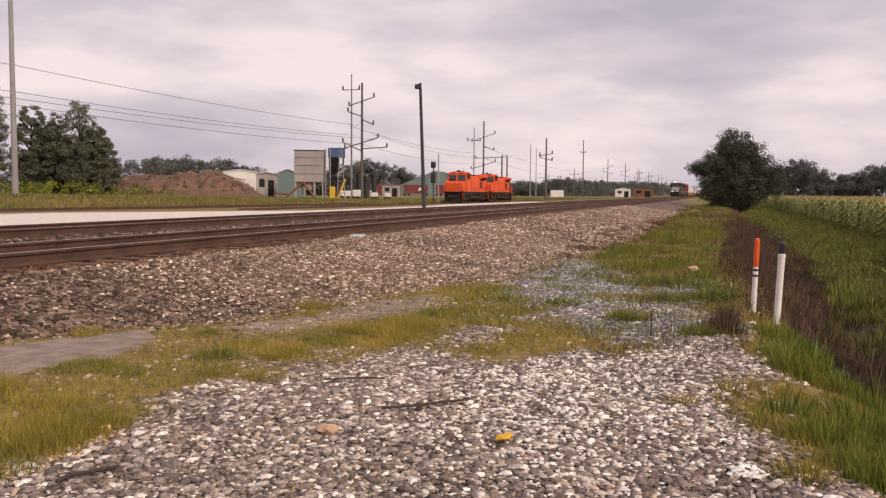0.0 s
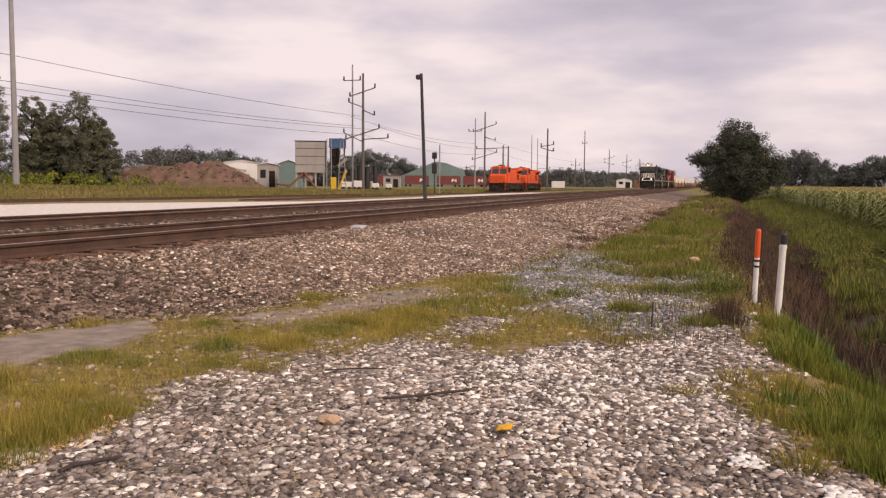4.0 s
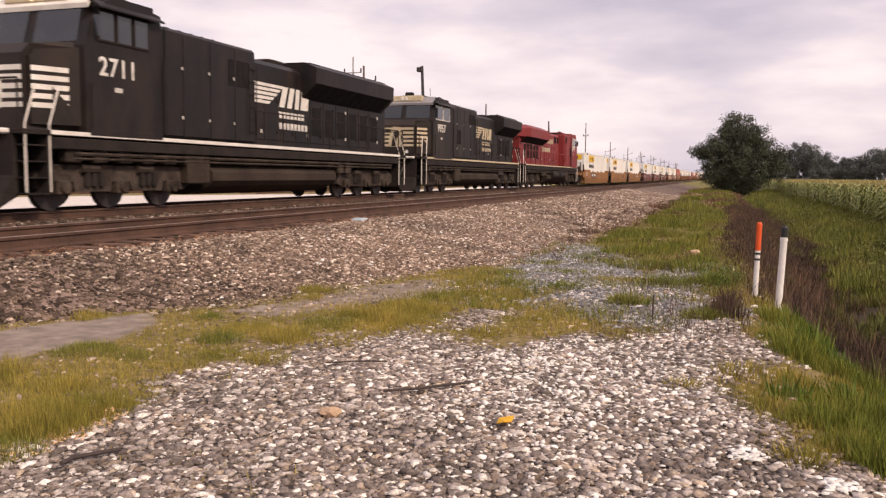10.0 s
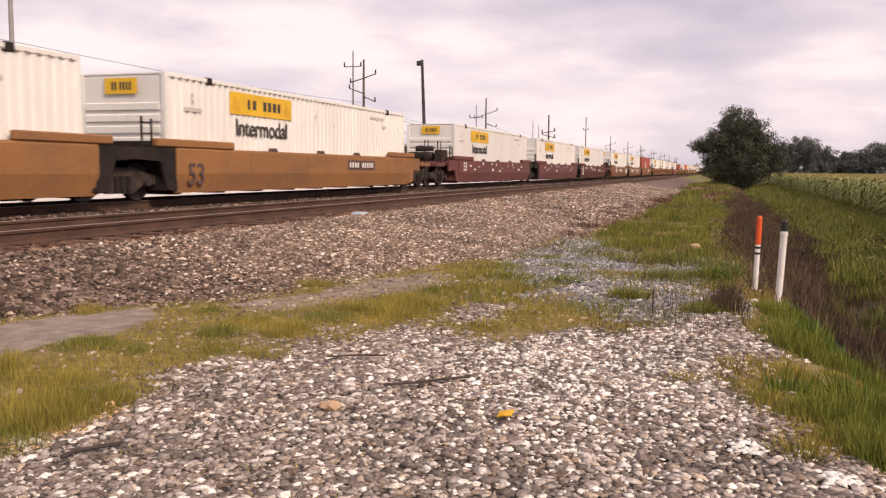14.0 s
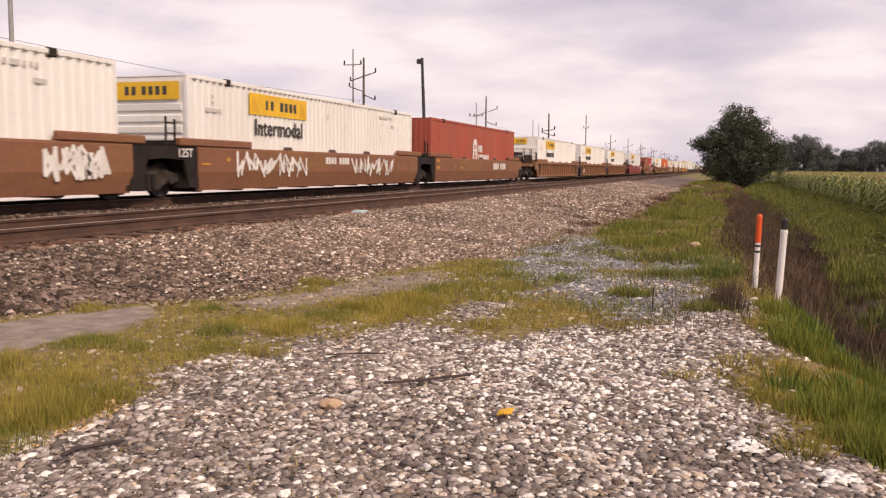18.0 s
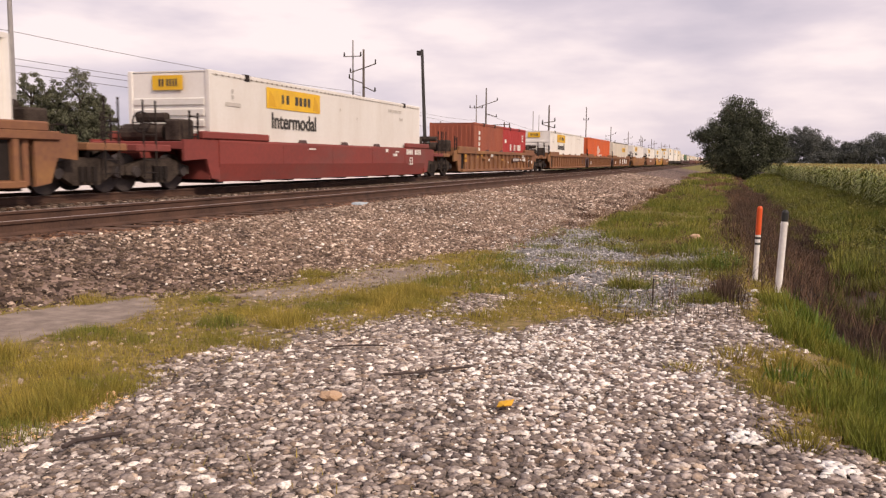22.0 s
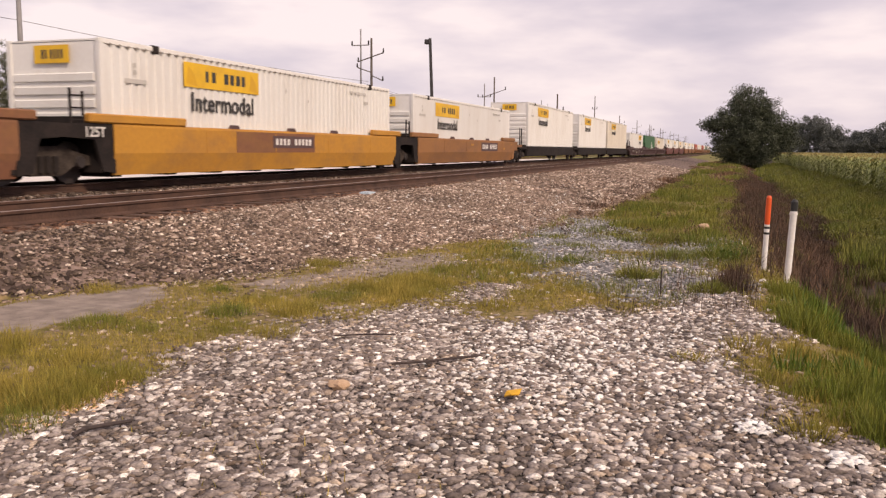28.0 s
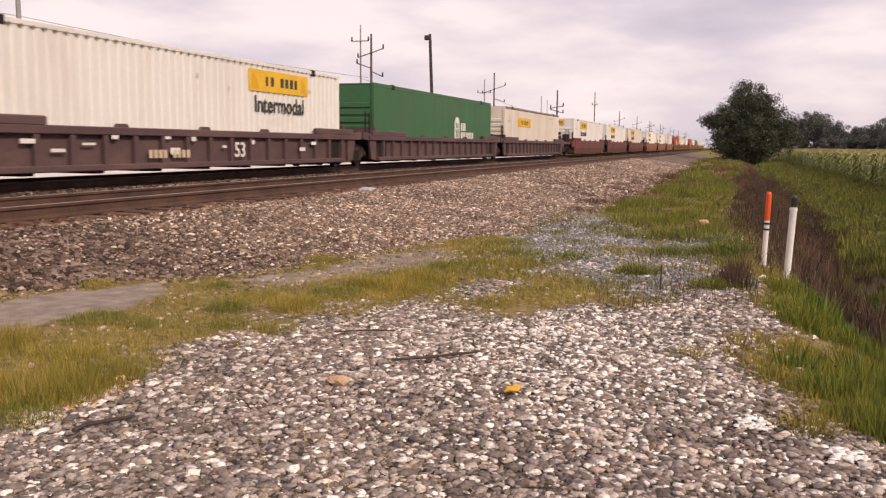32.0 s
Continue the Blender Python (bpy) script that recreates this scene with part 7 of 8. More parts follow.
woods("bushes", [(-98, 86, 2.2), (-86, 82, 2.6), (-80, 84, 2.2), (-74, 86, 2.4), (-72, 88, 1.6)], 130, 0.5, 1.1, 44, 0.3, "tall_grass", "pale green bushes at the edge of the grove")
sx, sy = strew(-75, -48, 18, 115, 26, lambda x, y: (x < -48.5 + 0.12 * np.clip(y - 40, 0, 60)))
blades("meadow", sx, sy, rng.uniform(0.15, 0.5, len(sx)), rng.uniform(0.04, 0.10, len(sx)), "meadow_grass", "rough olive and tan meadow beyond the yard", 0.9)
sx, sy = strew(-60, -38.6, 90, 240, 6, lambda x, y: x > -62)
blades("meadow", sx, sy, rng.uniform(0.15, 0.45, len(sx)), rng.uniform(0.08, 0.2, len(sx)), "meadow_grass", "rough grass between the tracks", 0.9)

# broad-leaved weeds in the ditch
def weed_bed(x0, x1, y0, y1, per, r, mat, label, keep):
    px, py = strew(x0, x1, y0, y1, per, keep)
    c = np.stack([px, py, ground_z(px, py) + r * rng.uniform(0.2, 0.9, len(px))], 1)
    v, f = leaf_cloud(c, rng.uniform(0.5, 1.2, len(px)) * r, 46, r * 0.26, 0.9)
    return tagged(new("weeds", big_mesh("weeds", v, f, mat)), label, "weeds", kind="stuff")


around = lambda cx, cy, rx, ry: (lambda x, y: ((x - cx) / rx) ** 2 + ((y - cy) / ry) ** 2 < 0.5 + 0.8 * value_noise(x * 4, y * 3, 55))
weed_bed(0.8, 6.2, 7.5, 30, 9, 0.17, "weed_leaf", "broad-leaved olive weeds in the ditch", lambda x, y: clumpy(x, y, 0.8, 51, 0.46) & (x > np.where(y < 14, 3.0, 2.7)))
weed_bed(0.9, 5.5, 8.0, 34, 6, 0.16, "bank_leaf", "dark green leafy weeds in the ditch", lambda x, y: clumpy(x, y, 0.7, 56, 0.55) & (x > np.where(y < 14, 2.6, 2.8)))
weed_bed(2.4, 6.8, 14, 100, 2.2, 0.30, "weed_leaf", "rank olive-green growth below the corn", lambda x, y: clumpy(x, y, 0.3, 52, 0.30))
weed_bed(-0.2, 3.0, 13, 60, 2.6, 0.18, "dry_weed", "dark withered weeds in the ditch", lambda x, y: clumpy(x, y, 0.6, 53, 0.45))
weed_bed(-4.6, -2.0, 15, 60, 3.0, 0.10, "rust_weed", "dry brown weeds at the ballast foot", lambda x, y: clumpy(x, y, 0.7, 59, 0.45) & (np.abs(x - toe(y)) < 0.6))
weed_bed(-4.4, 0.2, 14, 60, 2.2, 0.11, "dry_weed", "brown dry weeds scattered in the verge", lambda x, y: clumpy(x, y, 0.8, 65, 0.55) & (x > toe(y)))
weed_bed(-0.5, 0.4, 13, 15.5, 30, 0.12, "bank_leaf", "green weeds behind the posts", around(-0.05, 14.0, 0.42, 0.9))
weed_bed(-0.9, 0.0, 15.5, 18.5, 14, 0.10, "rust_weed", "rusty dry weeds at the ditch edge", around(-0.45, 16.9, 0.4, 1.0))

# ---- earth mound ----
mx, my = np.meshgrid(np.linspace(-1, 1, 90), np.linspace(-1, 1, 36))
mh = np.interp(mx, [-1, -0.76, -0.6, -0.35, 0.0, 0.34, 0.43, 0.69, 0.9, 1], [0.2, 0.5, 0.68, 0.78, 0.92, 0.95, 0.78, 0.40, 0.06, 0]) * np.clip(1 - my ** 2, 0, 1) * (0.72 + 0.5 * value_noise(mx * 5 + 9, my * 2 + 4, 41) + 0.28 * value_noise(mx * 17, my * 6, 42) + 0.24 * value_noise(mx * 40, my * 14, 43))
ends = (np.array((-84.0, 96.0)), np.array((-61.0, 108.0)))
along = (ends[1] - ends[0]) / 2
across = np.array((-along[1], along[0])) / np.hypot(*along) * 6.5
mxy = (ends[0] + ends[1]) / 2 + mx[..., None] * along + my[..., None] * across
mv = np.concatenate([mxy, (3.0 * mh + ground_z(mxy[..., 0], mxy[..., 1]) - 0.1)[..., None]], -1).reshape(-1, 3)
q = (np.arange(35)[:, None] * 90 + np.arange(89)[None, :]).ravel()
tagged(new("earth_mound", big_mesh("earth_mound", mv, np.stack([q, q + 1, q + 91, q + 90], 1), "dirt", True)), "long mound of reddish bare earth with weeds", "earth mound")

pick = rng.choice(len(mv), 260, replace=False)
pick = pick[(mv[pick, 2] > 1.2) & (value_noise(mv[pick, 0] * 0.4, mv[pick, 1] * 0.4, 77) > 0.42)]
for share, mat, words in ((slice(0, None, 2), "rust_weed", "dry brown brush growing on the earth mound"), (slice(1, None, 2), "dry_weed", "dark withered brush on the earth mound")):
    v, f = leaf_cloud(mv[pick[share]], rng.uniform(0.25, 0.7, len(pick[share])), 40, 0.16, 0.6)
    tagged(new("brush", big_mesh("brush", v, f, mat)), words, "brush", kind="stuff")

# ---- batching plant ----


def at_ground(x, y, turn=0):
    return pose(x, y, float(ground_z(x, y)), 0, 0, turn)


plant = thing("batching_plant", at_ground(-70.6, 135.6, 24), "grey concrete batching plant with steel legs", "industrial plant")
bm = bmesh.new()
box(bm, -2.7, 2.6, 0, 5, 3.0, 8.6, 0.05)
part("silo_wall", bm, "concrete", plant, "grey stained wall panels")
for z in (4.4, 5.9, 7.3):
    boxed("panel_joint", "steel_dark", plant, -2.71, 2.61, -0.03, 0.0, z, z + 0.06)
boxed("roof_rim", "steel_dark", plant, -2.8, 2.7, -0.1, 5.1, 8.6, 8.72)
for x in (-2.5, -0.9, 0.9, 2.4):
    boxed("leg", "concrete", plant, x - 0.16, x + 0.16, 0.1, 0.5, -0.2, 3.0)
bm = bmesh.new()
prism(bm, [(-2.6, 3.0), (1.2, 3.0), (0.3, 1.6), (-1.6, 1.6)], 0.6, 4.2, axis="y")
part("hopper", bm, "concrete", plant)
for x in (2.9, 3.7):
    bm = bmesh.new()
    rod(bm, (x, -0.3, -0.3), (x, -0.3, 9.0), 0.1, n=8)
    part("mast", bm, "pole_steel", plant)
bm = bmesh.new()
for k in range(9):
    rod(bm, (2.9, -0.3, 0.5 + k), (3.7, -0.3, 1.3 + k * 0.95), 0.04, n=5)
part("bracing", bm, "pole_steel", plant)
boxed("blue_house", "metal_blue", plant, 3.3, 6.3, 0.5, 3.2, 7.5, 9.2, c=0.05, label="blue sheet-metal head house")
bm = bmesh.new()
for x in (3.6, 4.8, 6.0):
    for y in (0.7, 3.0):
        rod(bm, (x, y, -0.2), (x, y, 7.6), 0.12, n=6)
for k in range(4):
    rod(bm, (3.6, 0.7, 1.6 * k), (6.0, 0.7, 1.6 * k + 1.6), 0.08, n=5)
    rod(bm, (6.0, 0.7, 1.6 * k), (3.6, 0.7, 1.6 * k + 1.6), 0.08, n=5)
part("tower_frame", bm, "steel_dark", plant)
bm = bmesh.new()
box(bm, 3.4, 5.2, 0.9, 2.8, 4.4, 7.4, 0.1)
part("dust_bin", bm, "steel_dark", plant)
bm = bmesh.new()
prism(bm, [(4.6, 4.4), (6.4, 5.8), (6.6, 5.4), (4.9, 3.9)], 0.6, 1.6, axis="y")
part("chute", bm, "concrete", plant)
bm = bmesh.new()
rod(bm, (5.0, -0.4, -0.2), (6.4, -0.2, 3.6), 0.22, n=8)
box(bm, 3.6, 4.6, -0.6, 0.2, 0.0, 2.2, 0.05)
part("yellow_conveyor", bm, "metal_yellow", plant, "yellow loading conveyor")
for a, b in (((-4.4, 0, 0), (-1.0, 0.2, 3.1)), ((-1.2, 0, 3.1), (1.0, 0, 0.2)), ((-6.2, 0.5, 1.0), (-3.6, 0.5, 0.7))):
    bm = bmesh.new()
    rod(bm, a, b, 0.22, n=6)
    part("ramp", bm, "metal_rust", plant, "rusty inclined conveyor")
for k, (x, w, z) in enumerate(((7.6, 0.9, 3.8), (8.8, 1.1, 4.6), (10.2, 1.0, 4.2), (11.6, 0.8, 4.4))):
    bm = bmesh.new()
    rod(bm, (x, 3.0, -0.2), (x, 3.0, z), w / 2, n=12)
    part("storage_tank", bm, "mast_black", plant, "dark upright tank")


def shed(x, y, w, d, h, wall, roof, label, turn=20, pitch=0.5, openings=True):
    s = thing("shed", at_ground(x, y, turn), label, "shed", "yard sheds")
    bm = bmesh.new()
    prism(bm, [(-w / 2, -0.3), (-w / 2, h), (0, h + pitch), (w / 2, h), (w / 2, -0.3)], 0, d, axis="y")
    part("wall", bm, wall, s)
    for sx_ in (-1, 1):
        bm = bmesh.new()
        prism(bm, [(sx_ * (w / 2 + 0.25), h - 0.08), (sx_ * (w / 2 + 0.25), h + 0.04), (0, h + pitch + 0.12), (0, h + pitch)], -0.25, d + 0.25, axis="y")
        part("roof", bm, roof, s)
    if not openings:
        return s
    boxed("door", "steel_dark", s, w * 0.08, w * 0.38, -0.03, 0.0, -0.2, h * 0.75)
    boxed("window", "glass", s, -w * 0.35, -w * 0.08, -0.03, 0.0, h * 0.45, h * 0.8)
    return s


shed(-92.6, 148, 6.6, 9, 5.2, "metal_white", "metal_white", "white steel shed with a low bright roof", 30, 0.4, False)
shed(-90.6, 143.0, 3.4, 4, 3.6, "metal_white", "metal_white", "low white lean-to shed", 30, 0.3, False)
shed(-83.4, 142.5, 3.8, 5, 4.6, "concrete", "metal_white", "grey shed with a bright white roof", 26, 0.35)
shed(-84.9, 153.5, 5.2, 6, 4.9, "teal_sheet", "metal_white", "dark teal plant building", 24, 1.0, False)
shed(-44.6, 398, 7.0, 5, 3.6, "metal_white", "concrete", "far pale shed beside the line", 8, 0.8)
shed(-36.0, 404, 9.0, 5, 3.9, "metal_rust", "metal_rust", "far rusty brown shed beside the line", 8, 0.3)
shed(-102, 252, 5.5, 6, 3.6, "concrete", "concrete", "low grey concrete bunker", 18, 0.1)
for x, y, w, h in ((-62.3, 133, 1.6, 1.0), (-60.7, 134, 1.3, 1.2), (-58.2, 136, 1.2, 0.8), (-57.3, 140, 1.0, 0.7), (-51.9, 196, 3.2, 1.5), (-44.2, 233, 3.6, 1.9)):
    v = thing("trailer", at_ground(x, y, 18), "small white trailer parked in the yard", "trailer", "white trailers")
    boxed("body", "metal_white", v, -w / 2, w / 2, 0, 1.6, 0.45, 0.45 + h, c=0.08)
    for xx in (-w * 0.3, w * 0.3):
        bm = bmesh.new()
        rod(bm, (xx, -0.05, 0.28), (xx, 0.2, 0.28), 0.3, n=12)
        part("wheel", bm, "plastic_black", v)

# sloped long roof
bm = bmesh.new()
prism(bm, [(-24, 0), (-23.5, 1.4), (-6, 8.6), (-1.0, 10.9), (4.0, 10.4), (12, 7.2), (14, 0)], 0, 14, axis="y")
dome = thing("storage_barn", at_ground(-121, 352, 18), "long grey-green storage barn with sloping roof", "barn")
part("roof", bm, "teal_sheet", dome)

# red hopper cars on a far siding
hop = None
for k in range(5):
    m = pose(-121.0 + k * 9.7, 297.0 + k * 3.3 + 6 * (k > 1), 0.35, 0, 0, 18.8)
    if hop is None:
        hop = thing("hopper_car", m, "red covered hopper car on a far track", "hopper car", "red hopper cars")
        bm = bmesh.new()
        prism(bm, [(-4.6, 0.9), (-4.6, 3.7), (-4.2, 3.95), (4.2, 3.95), (4.6, 3.7), (4.6, 0.9), (3.6, 0.5), (-3.6, 0.5)], 0, 3.0, axis="y")
        part("body", bm, "hopper_red", hop)
        for x in np.arange(-4.2, 4.4, 0.93):
            boxed("rib", "hopper_red", hop, x - 0.06, x + 0.06, -0.06, 0.0, 0.95, 3.7)
        for x in (-3.4, 3.4):
            bm = bmesh.new()
            for d in (-0.8, 0.8):
                rod(bm, (x + d, 0.4, 0.15), (x + d, 2.6, 0.15), 0.45, n=12)
            part("truck", bm, "steel_dark", hop)
        bm = bmesh.new()
        prism(bm, [(0.9, 1.7), (1.5, 1.6), (2.0, 2.3), (2.6, 1.6), (3.2, 1.7), (2.9, 3.0), (2.3, 2.4), (1.4, 3.0)], -0.08, -0.062, axis="y")
        part("emblem", bm, "print_white", hop, "white emblem shape")
    else:
        copy_thing(hop, m)

# ---- poles, masts and wires ----


def pole(x, y, high, r, mat, label, arms=(), name="utility_pole", turn=0.0):
    """arms: (height, half length, rise, one-sided)"""
    p = thing(name, at_ground(x, y, turn), label, "pole", "utility poles")
    bm = bmesh.new()
    rod(bm, (0, 0, -0.6), (0, 0, high), r, r * 0.6, 10)
    part("shaft", bm, mat, p)
    for z, w, rise, way in arms:
        bm = bmesh.new()
        a, b = ((-w, w) if way == 0 else ((0, w) if way > 0 else (-w, 0)))
        rod(bm, (a, -r, z + rise * (a / w) - 0.0), (b, -r, z + rise * (b / w)), 0.10, n=6)
        arm = part("crossarm", bm, mat, p)
        for e in ([a, b] if way == 0 else [b if way > 0 else a]):
            bm = bmesh.new()
            zz = z + rise * (e / w)
            rod(bm, (e, -r, zz), (e, -r, zz + 0.75), 0.17, 0.12, 8)
            part("insulator", bm, "mast_black", arm)
    return p


pole(-72.1, 71.0, 24, 0.34, "pole_steel", "tall pale steel transmission pole")
pole(-64.0, 139.2, 22.4, 0.20, "pole_steel", "thin pale transmission pole", ((19.6, 1.6, 0.0, 0), (9.6, 2.2, 1.0, -1)))
pole(-61.4, 138.0, 20.6, 0.30, "pole_wood", "grey wooden transmission pole", ((17.3, 2.4, 0.7, 0), (14.2, 2.3, -1.0, 1), (14.7, 2.6, -0.9, -1), (10.0, 3.2, 0.9, 0), (9.0, 4.9, 0.2, 1), (8.6, 3.6, -1.6, -1)))
pole(-66.5, 226.1, 19.6, 0.22, "pole_steel", "thin pale transmission pole", ((16.0, 1.8, 0.0, 0), (6.5, 2.5, 0.8, -1)))
pole(-62.6, 222.1, 21.0, 0.30, "pole_wood", "grey wooden transmission pole", ((16.6, 3.2, 1.0, 0), (14.2, 3.0, -1.0, 1), (9.0, 3.4, 1.0, 0)))
pole(-55.3, 214.0, 11.5, 0.28, "pole_wood", "short stout wooden pole")
pole(-54.0, 214.3, 11.3, 0.28, "pole_wood", "short stout wooden pole", ((10.9, 8.5, 0.3, -1),))
pole(-38.3, 188.0, 14.0, 0.26, "pole_wood", "dark wooden pole with crossarms", ((10.2, 1.4, 0.2, 0), (9.3, 1.4, -0.4, 0)))
pole(-65.8, 295.1, 19.0, 0.2, "pole_steel", "thin pale pole in the distance")
pole(-70.2, 325.3, 19.2, 0.2, "pole_steel", "thin pale pole in the distance", ((7.5, 5.0, 0.0, 1),))
pole(-52.7, 331.1, 22.5, 0.26, "pole_wood", "tall bare wooden pole", ((17.5, 0.9, 0.0, 0),))
pole(-67.8, 400.1, 13.5, 0.26, "pole_wood", "far wooden pole along the railway", ((10.5, 2.0, 0.0, 0),))
for x, y in ((-59.3, 456), (-58.2, 530), (-58.7, 615), (-60.0, 720), (-60, 830), (-60, 950), (-60, 1100)):
    pole(x, y, 20, 0.3, "pole_wood", "far wooden transmission pole", ((15.5, 2.6, 0.8, 0), (12.6, 2.4, -0.6, 0)))
for x, y in ((-45, 480), (-45, 560), (-45, 660), (-44, 790)):
    pole(x, y, 15, 0.22, "pole_wood", "far wooden pole along the railway", ((13, 1.6, 0.0, 0),))

mast = thing("floodlight_mast", at_ground(-27.1, 75.5), "black yard light mast leaning slightly", "light mast")
bm = bmesh.new()
rod(bm, (0, 0, -0.4), (-0.5, 0, 11.9), 0.19, 0.13, 10)
part("shaft", bm, "mast_black", mast)
bm = bmesh.new()
box(bm, -1.0, -0.45, -0.2, 0.2, 11.35, 11.8, 0.06)
part("lamp_head", bm, "mast_black", mast, "dark lamp head")

signal = thing("signal_mast", at_ground(-39.2, 113.0), "railway signal mast with dark heads", "signal")
for x in (0.0, 0.75):
    bm = bmesh.new()
    rod(bm, (x, 0, -0.3), (x, 0, 5.6 if x == 0 else 7.0), 0.09, n=8)
    part("mast", bm, "pole_steel" if x else "mast_black", signal)
for z in (2.9, 5.0):
    bm = bmesh.new()
    box(bm, -0.35, 0.35, -0.25, 0.1, z, z + (1.5 if z < 4 else 0.9), 0.08)
    head = part("signal_head", bm, "mast_black", signal, "black signal head")
    bm = bmesh.new()
    rod(bm, (0, -0.25, z + 0.45), (0, -0.5, z + 0.45), 0.14, n=10)
    part("hood", bm, "mast_black", head)
bm = bmesh.new()
for k in range(12):
    rod(bm, (0.3, 0.05, 0.3 + 0.4 * k), (0.7, 0.05, 0.3 + 0.4 * k), 0.025, n=5)
part("ladder", bm, "pole_steel", signal)
ladder = thing("access_ladder", at_ground(-56.5, 119), "pale steel ladder frame standing in the grass", "ladder")
bm = bmesh.new()
for s in (-1, 1):
    rod(bm, (s * 0.75, 0, -0.2), (s * 0.15, 0, 8.0), 0.07, n=6)
for k in range(5):
    w = 0.72 - 0.09 * k
    rod(bm, (-w, 0, 0.25 + 0.9 * k), (w, 0, 0.25 + 0.9 * k), 0.05, n=5)
part("frame", bm, "pole_steel", ladder)


def wire(a, b, sag, r):
    """A hanging wire from a to b."""
    cu = bpy.data.curves.new("wire", "CURVE")
    cu.dimensions, cu.bevel_depth, cu.bevel_resolution = "3D", r, 1
    sp = cu.splines.new("POLY")
    sp.points.add(20)
    for k in range(21):
        t = k / 20
        p = Vector(a).lerp(Vector(b), t)
        sp.points[k].co = (p.x, p.y, p.z - 4 * sag * t * (1 - t), 1)
    cu.materials.append(M["wire"])
    return tagged(new("overhead_wire", cu), "thin dark overhead power line", "wire", "overhead wires")


for a, b, sag in (((-70, -80, 16.2), (-72.1, 71, 14.7), 1.2), ((-72.1, 71, 14.7), (-62, 138, 13.3), 0.5), ((-70, -80, 13.0), (-72.1, 71, 11.9), 1.2), ((-72.1, 71, 11.9), (-63.0, 138, 11.6), 0.5),
                  ((-70, -80, 12.2), (-72.1, 71, 11.2), 1.2), ((-72.1, 71, 11.2), (-59.2, 138, 10.9), 0.5), ((-70, -80, 11.4), (-72.1, 71, 10.5), 1.2), ((-72.1, 71, 10.5), (-61, 138, 9.9), 0.5),
                  ((-63.8, 138, 13.3), (-66, 224, 12.5), 1.0), ((-59.0, 138, 11.6), (-60, 222, 11.0), 1.2), ((-61.4, 138, 10.0), (-62.6, 222, 9.5), 1.2),
                  ((-62.6, 222, 14.0), (-59.3, 456, 13.6), 3.0), ((-62.6, 222, 11.0), (-59.3, 456, 10.6), 3.0)):
    wire(a, b, sag, 0.03)

# ---- marker posts and litter ----


def marker(x, y, high, r, base, cap, cap_len, label, lean):
    z = float(ground_z(x, y)) - 0.10
    p = thing("marker_post", pose(x, y, z, lean[0], lean[1]), label, "marker post", "marker posts")
    bm = bmesh.new()
    rod(bm, (0, 0, -0.3), (0, 0, high - cap_len), r, r, 16)
    part("tube", bm, base, p)
    bm = bmesh.new()
    rod(bm, (0, 0, high - cap_len), (0, 0, high - 0.03), r * 1.04, r * 1.04, 16)
    rod(bm, (0, 0, high - 0.03), (0, 0, high), r * 1.04, r * 0.6, 16)
    part("cap", bm, cap, p)
    return p


red_post = marker(0.44, 12.5, 1.14, 0.036, "plastic_white", "plastic_orange", 0.40, "white marker post with an orange top", (0, 1.2))
bm = bmesh.new()
rod(bm, (0, 0, 0.68), (0, 0, 0.71), 0.0375, n=16)
rod(bm, (0, 0, 0.60), (0, 0, 0.63), 0.0375, n=16)
part("band", bm, "plastic_black", red_post, "black band")
white_post = marker(0.70, 11.7, 1.20, 0.043, "plastic_white", "plastic_black", 0.15, "white vent post with a black cap", (0, 2.2))
bm = bmesh.new()
rod(bm, (0, 0, 1.0), (0, 0, 1.03), 0.05, n=16)
part("collar", bm, "plastic_white", white_post)

stake = thing("stake", at_ground(-0.73, 9.55), "thin dark stake standing in the gravel", "stake")
bm = bmesh.new()
rod(bm, (0, 0, -0.1), (0.01, 0, 0.30), 0.012, 0.009, 6)
part("shaft", bm, "stick", stake)


def stone(x, y, r, mat, label, name="stone"):
    bm = bmesh.new()
    bmesh.ops.create_icosphere(bm, subdivisions=2, radius=r)
    for v in bm.verts:
        v.co *= 0.85 + 0.35 * noise.noise(v.co / r * 1.3 + Vector((x, y, 0)))
        v.co.z *= 0.55
    me = bpy.data.meshes.new(name)
    bm.to_mesh(me)
    bm.free()
    me.materials.append(M[mat])
    ob = new(name, me)
    ob.location = (x, y, float(ground_z(x, y)) + r * 0.35)
    return tagged(ob, label, "stone")


stone(-2.45, 4.97, 0.085, "sandstone", "large tan sandstone lump on the gravel")
stone(-0.56, 18.2, 0.15, "sandstone", "pale tan rock in the grass")
stone(-3.90, 4.55, 0.055, "wood_chip", "pale splintered lump at the gravel edge")
leaf_ob = thing("fallen_leaf", pose(-1.29, 5.14, float(ground_z(-1.29, 5.14)) + 0.045, 8, -10, 30), "crumpled yellow leaf on the gravel", "leaf")
bm = bmesh.new()
cr = [(-0.06, 0, 0), (-0.03, 0.035, 0.015), (0.02, 0.04, 0.0), (0.065, 0.01, 0.02), (0.03, -0.035, 0.005), (-0.02, -0.04, 0.02)]
top_v = [bm.verts.new(Vector(c) + Vector((0, 0, 0.006))) for c in cr]
bot_v = [bm.verts.new(c) for c in cr]
bm.faces.new(top_v)
bm.faces.new(bot_v[::-1])
for k in range(6):
    bm.faces.new((bot_v[k], bot_v[(k + 1) % 6], top_v[(k + 1) % 6], top_v[k]))
part("blade", bm, "yellow_leaf", leaf_ob)


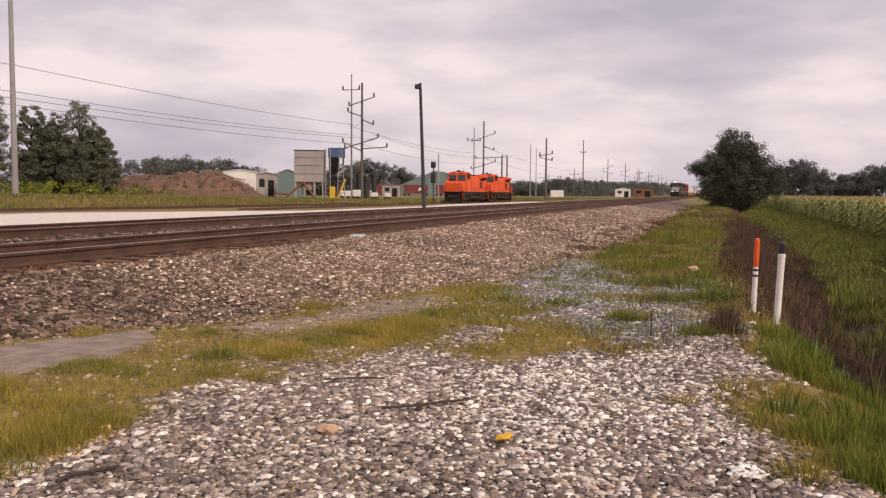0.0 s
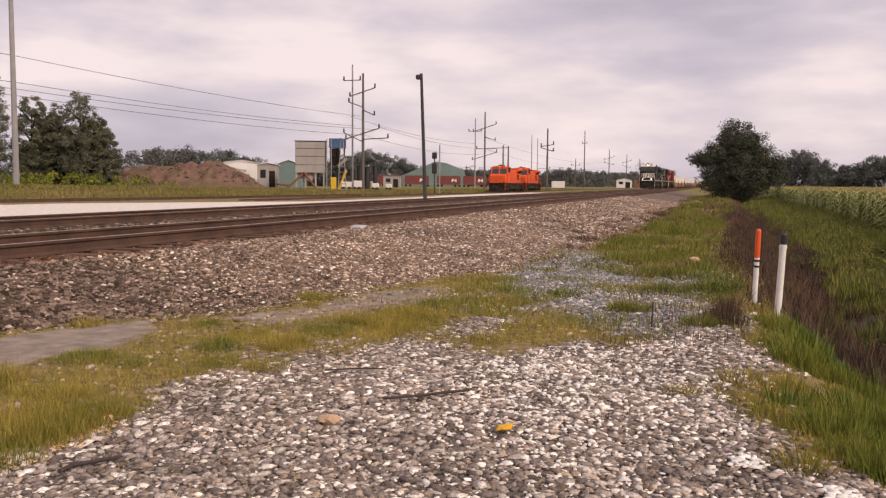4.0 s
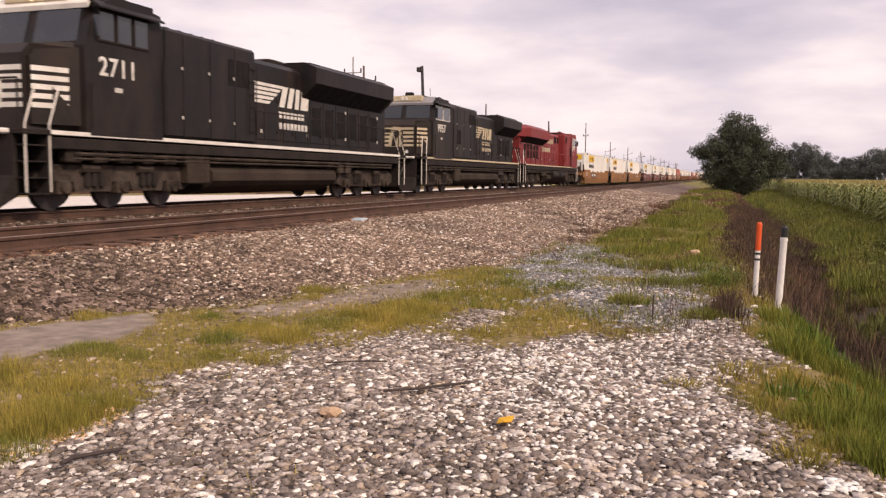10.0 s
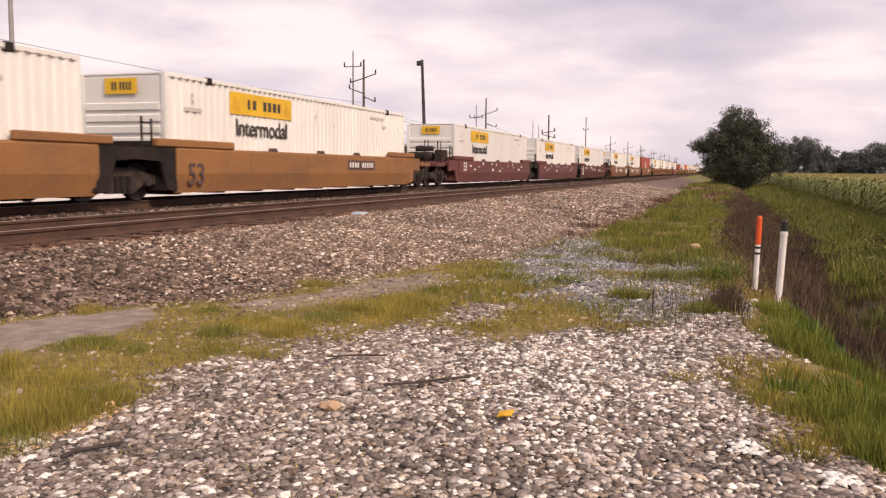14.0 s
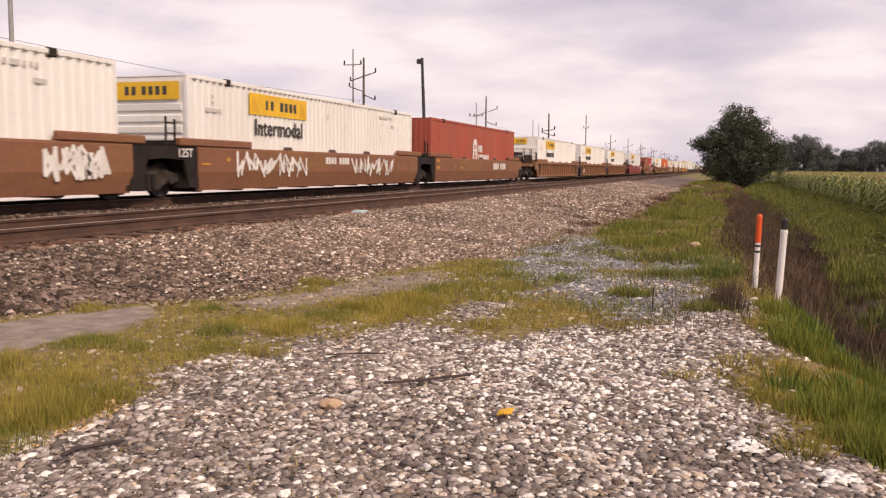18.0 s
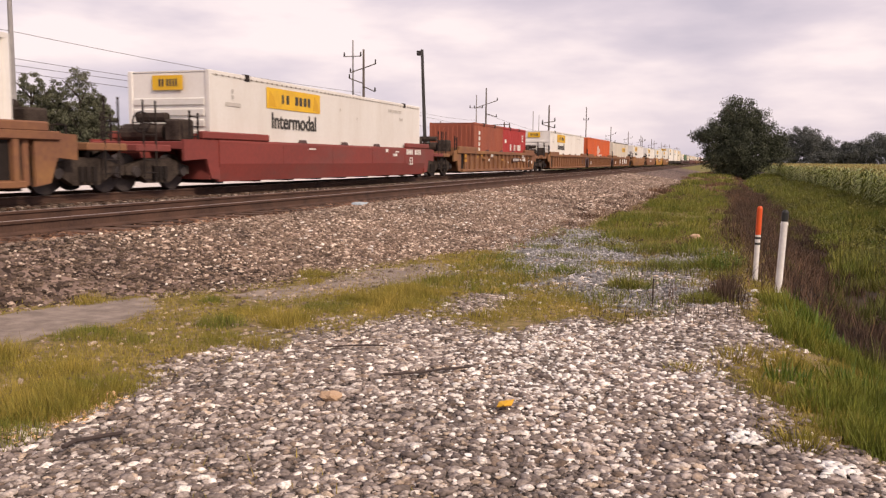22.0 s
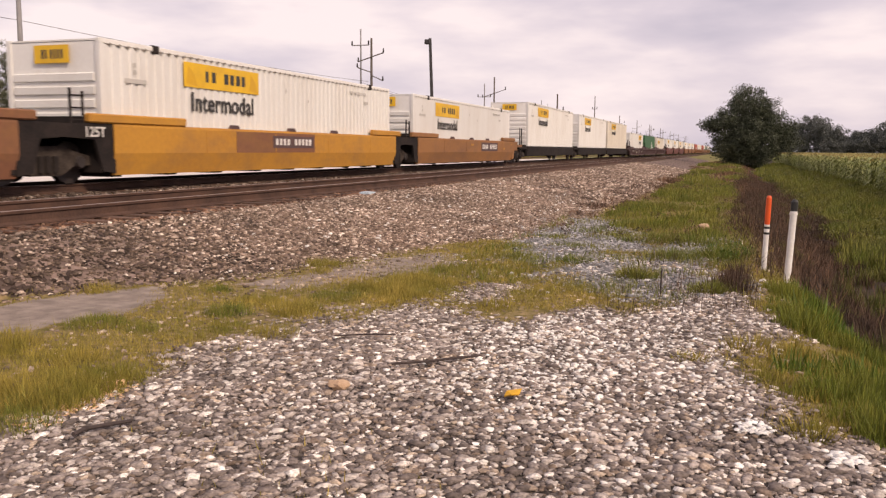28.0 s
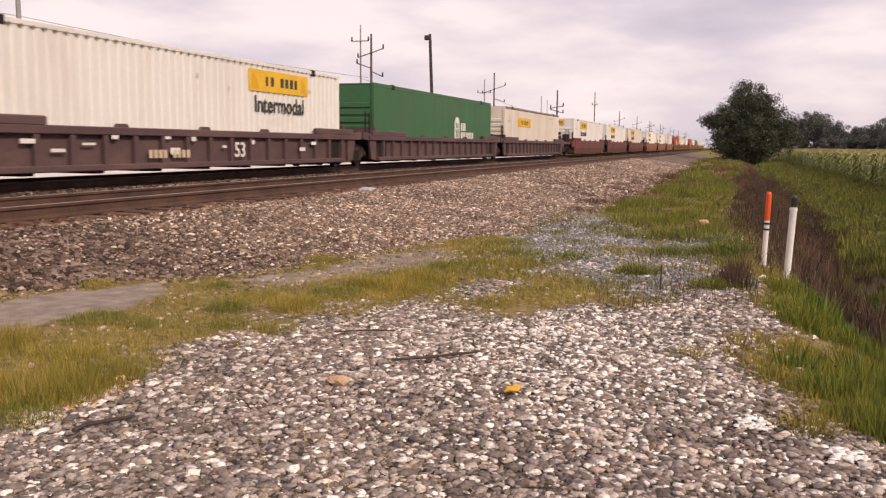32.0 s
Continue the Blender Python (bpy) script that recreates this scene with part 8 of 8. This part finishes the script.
def twig(pts, r, label):
    bm = bmesh.new()
    for a, b in zip(pts, pts[1:]):
        za, zb = [float(ground_z(*p)) + 0.045 for p in (a, b)]
        rod(bm, (*a, za), (*b, zb), r, r * 0.85, 6)
    me = bpy.data.meshes.new("stick")
    bm.to_mesh(me)
    bm.free()
    me.materials.append(M["stick"])
    return tagged(new("stick", me), label, "stick", "sticks on the gravel")


twig(((-2.32, 5.57), (-2.1, 5.68), (-1.95, 5.83), (-1.78, 5.98)), 0.011, "dark curved stick lying on gravel")
twig(((-3.40, 3.58), (-3.41, 3.68), (-3.36, 3.78), (-3.27, 3.90)), 0.014, "short black stick lying on gravel")
twig(((-3.1, 6.2), (-2.9, 6.35), (-2.65, 6.45)), 0.008, "thin dark twig on gravel")
cx, cy, t = rng.normal(0, 1, 900), rng.normal(0, 1, 900), rng.uniform(0, 1, 900)
stones("wood_chips", -3.93 + 0.10 * cx * (1 - 0.3 * t) + 0.04 * t, 4.6 - 0.95 * t + 0.06 * cy, rng.uniform(0.006, 0.018, 900), "wood_chip", "pale orange wood chips at the gravel edge", 0.3, 0.6)
cooler = thing("battery_box", pose(-7.86, 17.45, 0.58, 0, 0, 4), "pale blue plastic box lying by the rail", "box")
boxed("body", "pale_blue", cooler, -0.12, 0.12, -0.26, 0.26, 0.0, 0.05, c=0.015)
boxed("lid", "pale_blue", cooler, -0.10, 0.10, -0.2, 0.08, 0.05, 0.065, c=0.005)

# ---- ties ----
bm = bmesh.new()
box(bm, -1.3, 1.3, -0.115, 0.115, -0.16, 0.0, 0.012)
tie_me = bpy.data.meshes.new("tie")
bm.to_mesh(tie_me)
bm.free()
tie_me.materials.append(M["tie"])
for track, centre, y0, count in ((tracks[0], NEAR_TRACK, 4.0, 150), (tracks[1], FAR_TRACK, 8.0, 110)):
    for k in range(count):
        tie = new("tie", tie_me)
        tie.parent = track
        tie.matrix_basis = pose(centre + random.uniform(-0.05, 0.05), y0 + k * 0.52 + random.uniform(-0.03, 0.03), RAIL_Z - 0.186, 0, 0, random.uniform(-1, 1))
bm = bmesh.new()
for centre, y0, n in ((NEAR_TRACK, 82.0, 260), (FAR_TRACK, 65.2, 290)):
    for k in range(n):
        box(bm, centre - 1.3, centre + 1.3, y0 + k * 0.52, y0 + k * 0.52 + 0.23, RAIL_Z - 0.32, RAIL_Z - 0.186)
far_ties = part("far_ties", bm, "tie", tracks[0], "wooden ties running into the distance")
tagged(far_ties, kind="stuff")


def advance(t):
    """Metres by which the train has moved since 13 s."""
    d = t - 13.0
    return 25.329 * d - 0.00862 * d * d


def motions():
    for ob, u, z, turn in TRAIN:
        walk(ob, [(t, train_pose(u - advance(t), z, turn)) for t in (0.0, 4.0, 8.0, 12.0, 16.0, 20.0, 24.0, 28.0, 32.0)])
    for ob, y in SHUNTERS:
        walk(ob, [(t, pose(-37.0, y + 5.9 * t, 0.12)) for t in (0.0, 8.0, 16.0, 24.0, 32.0)])


motions()
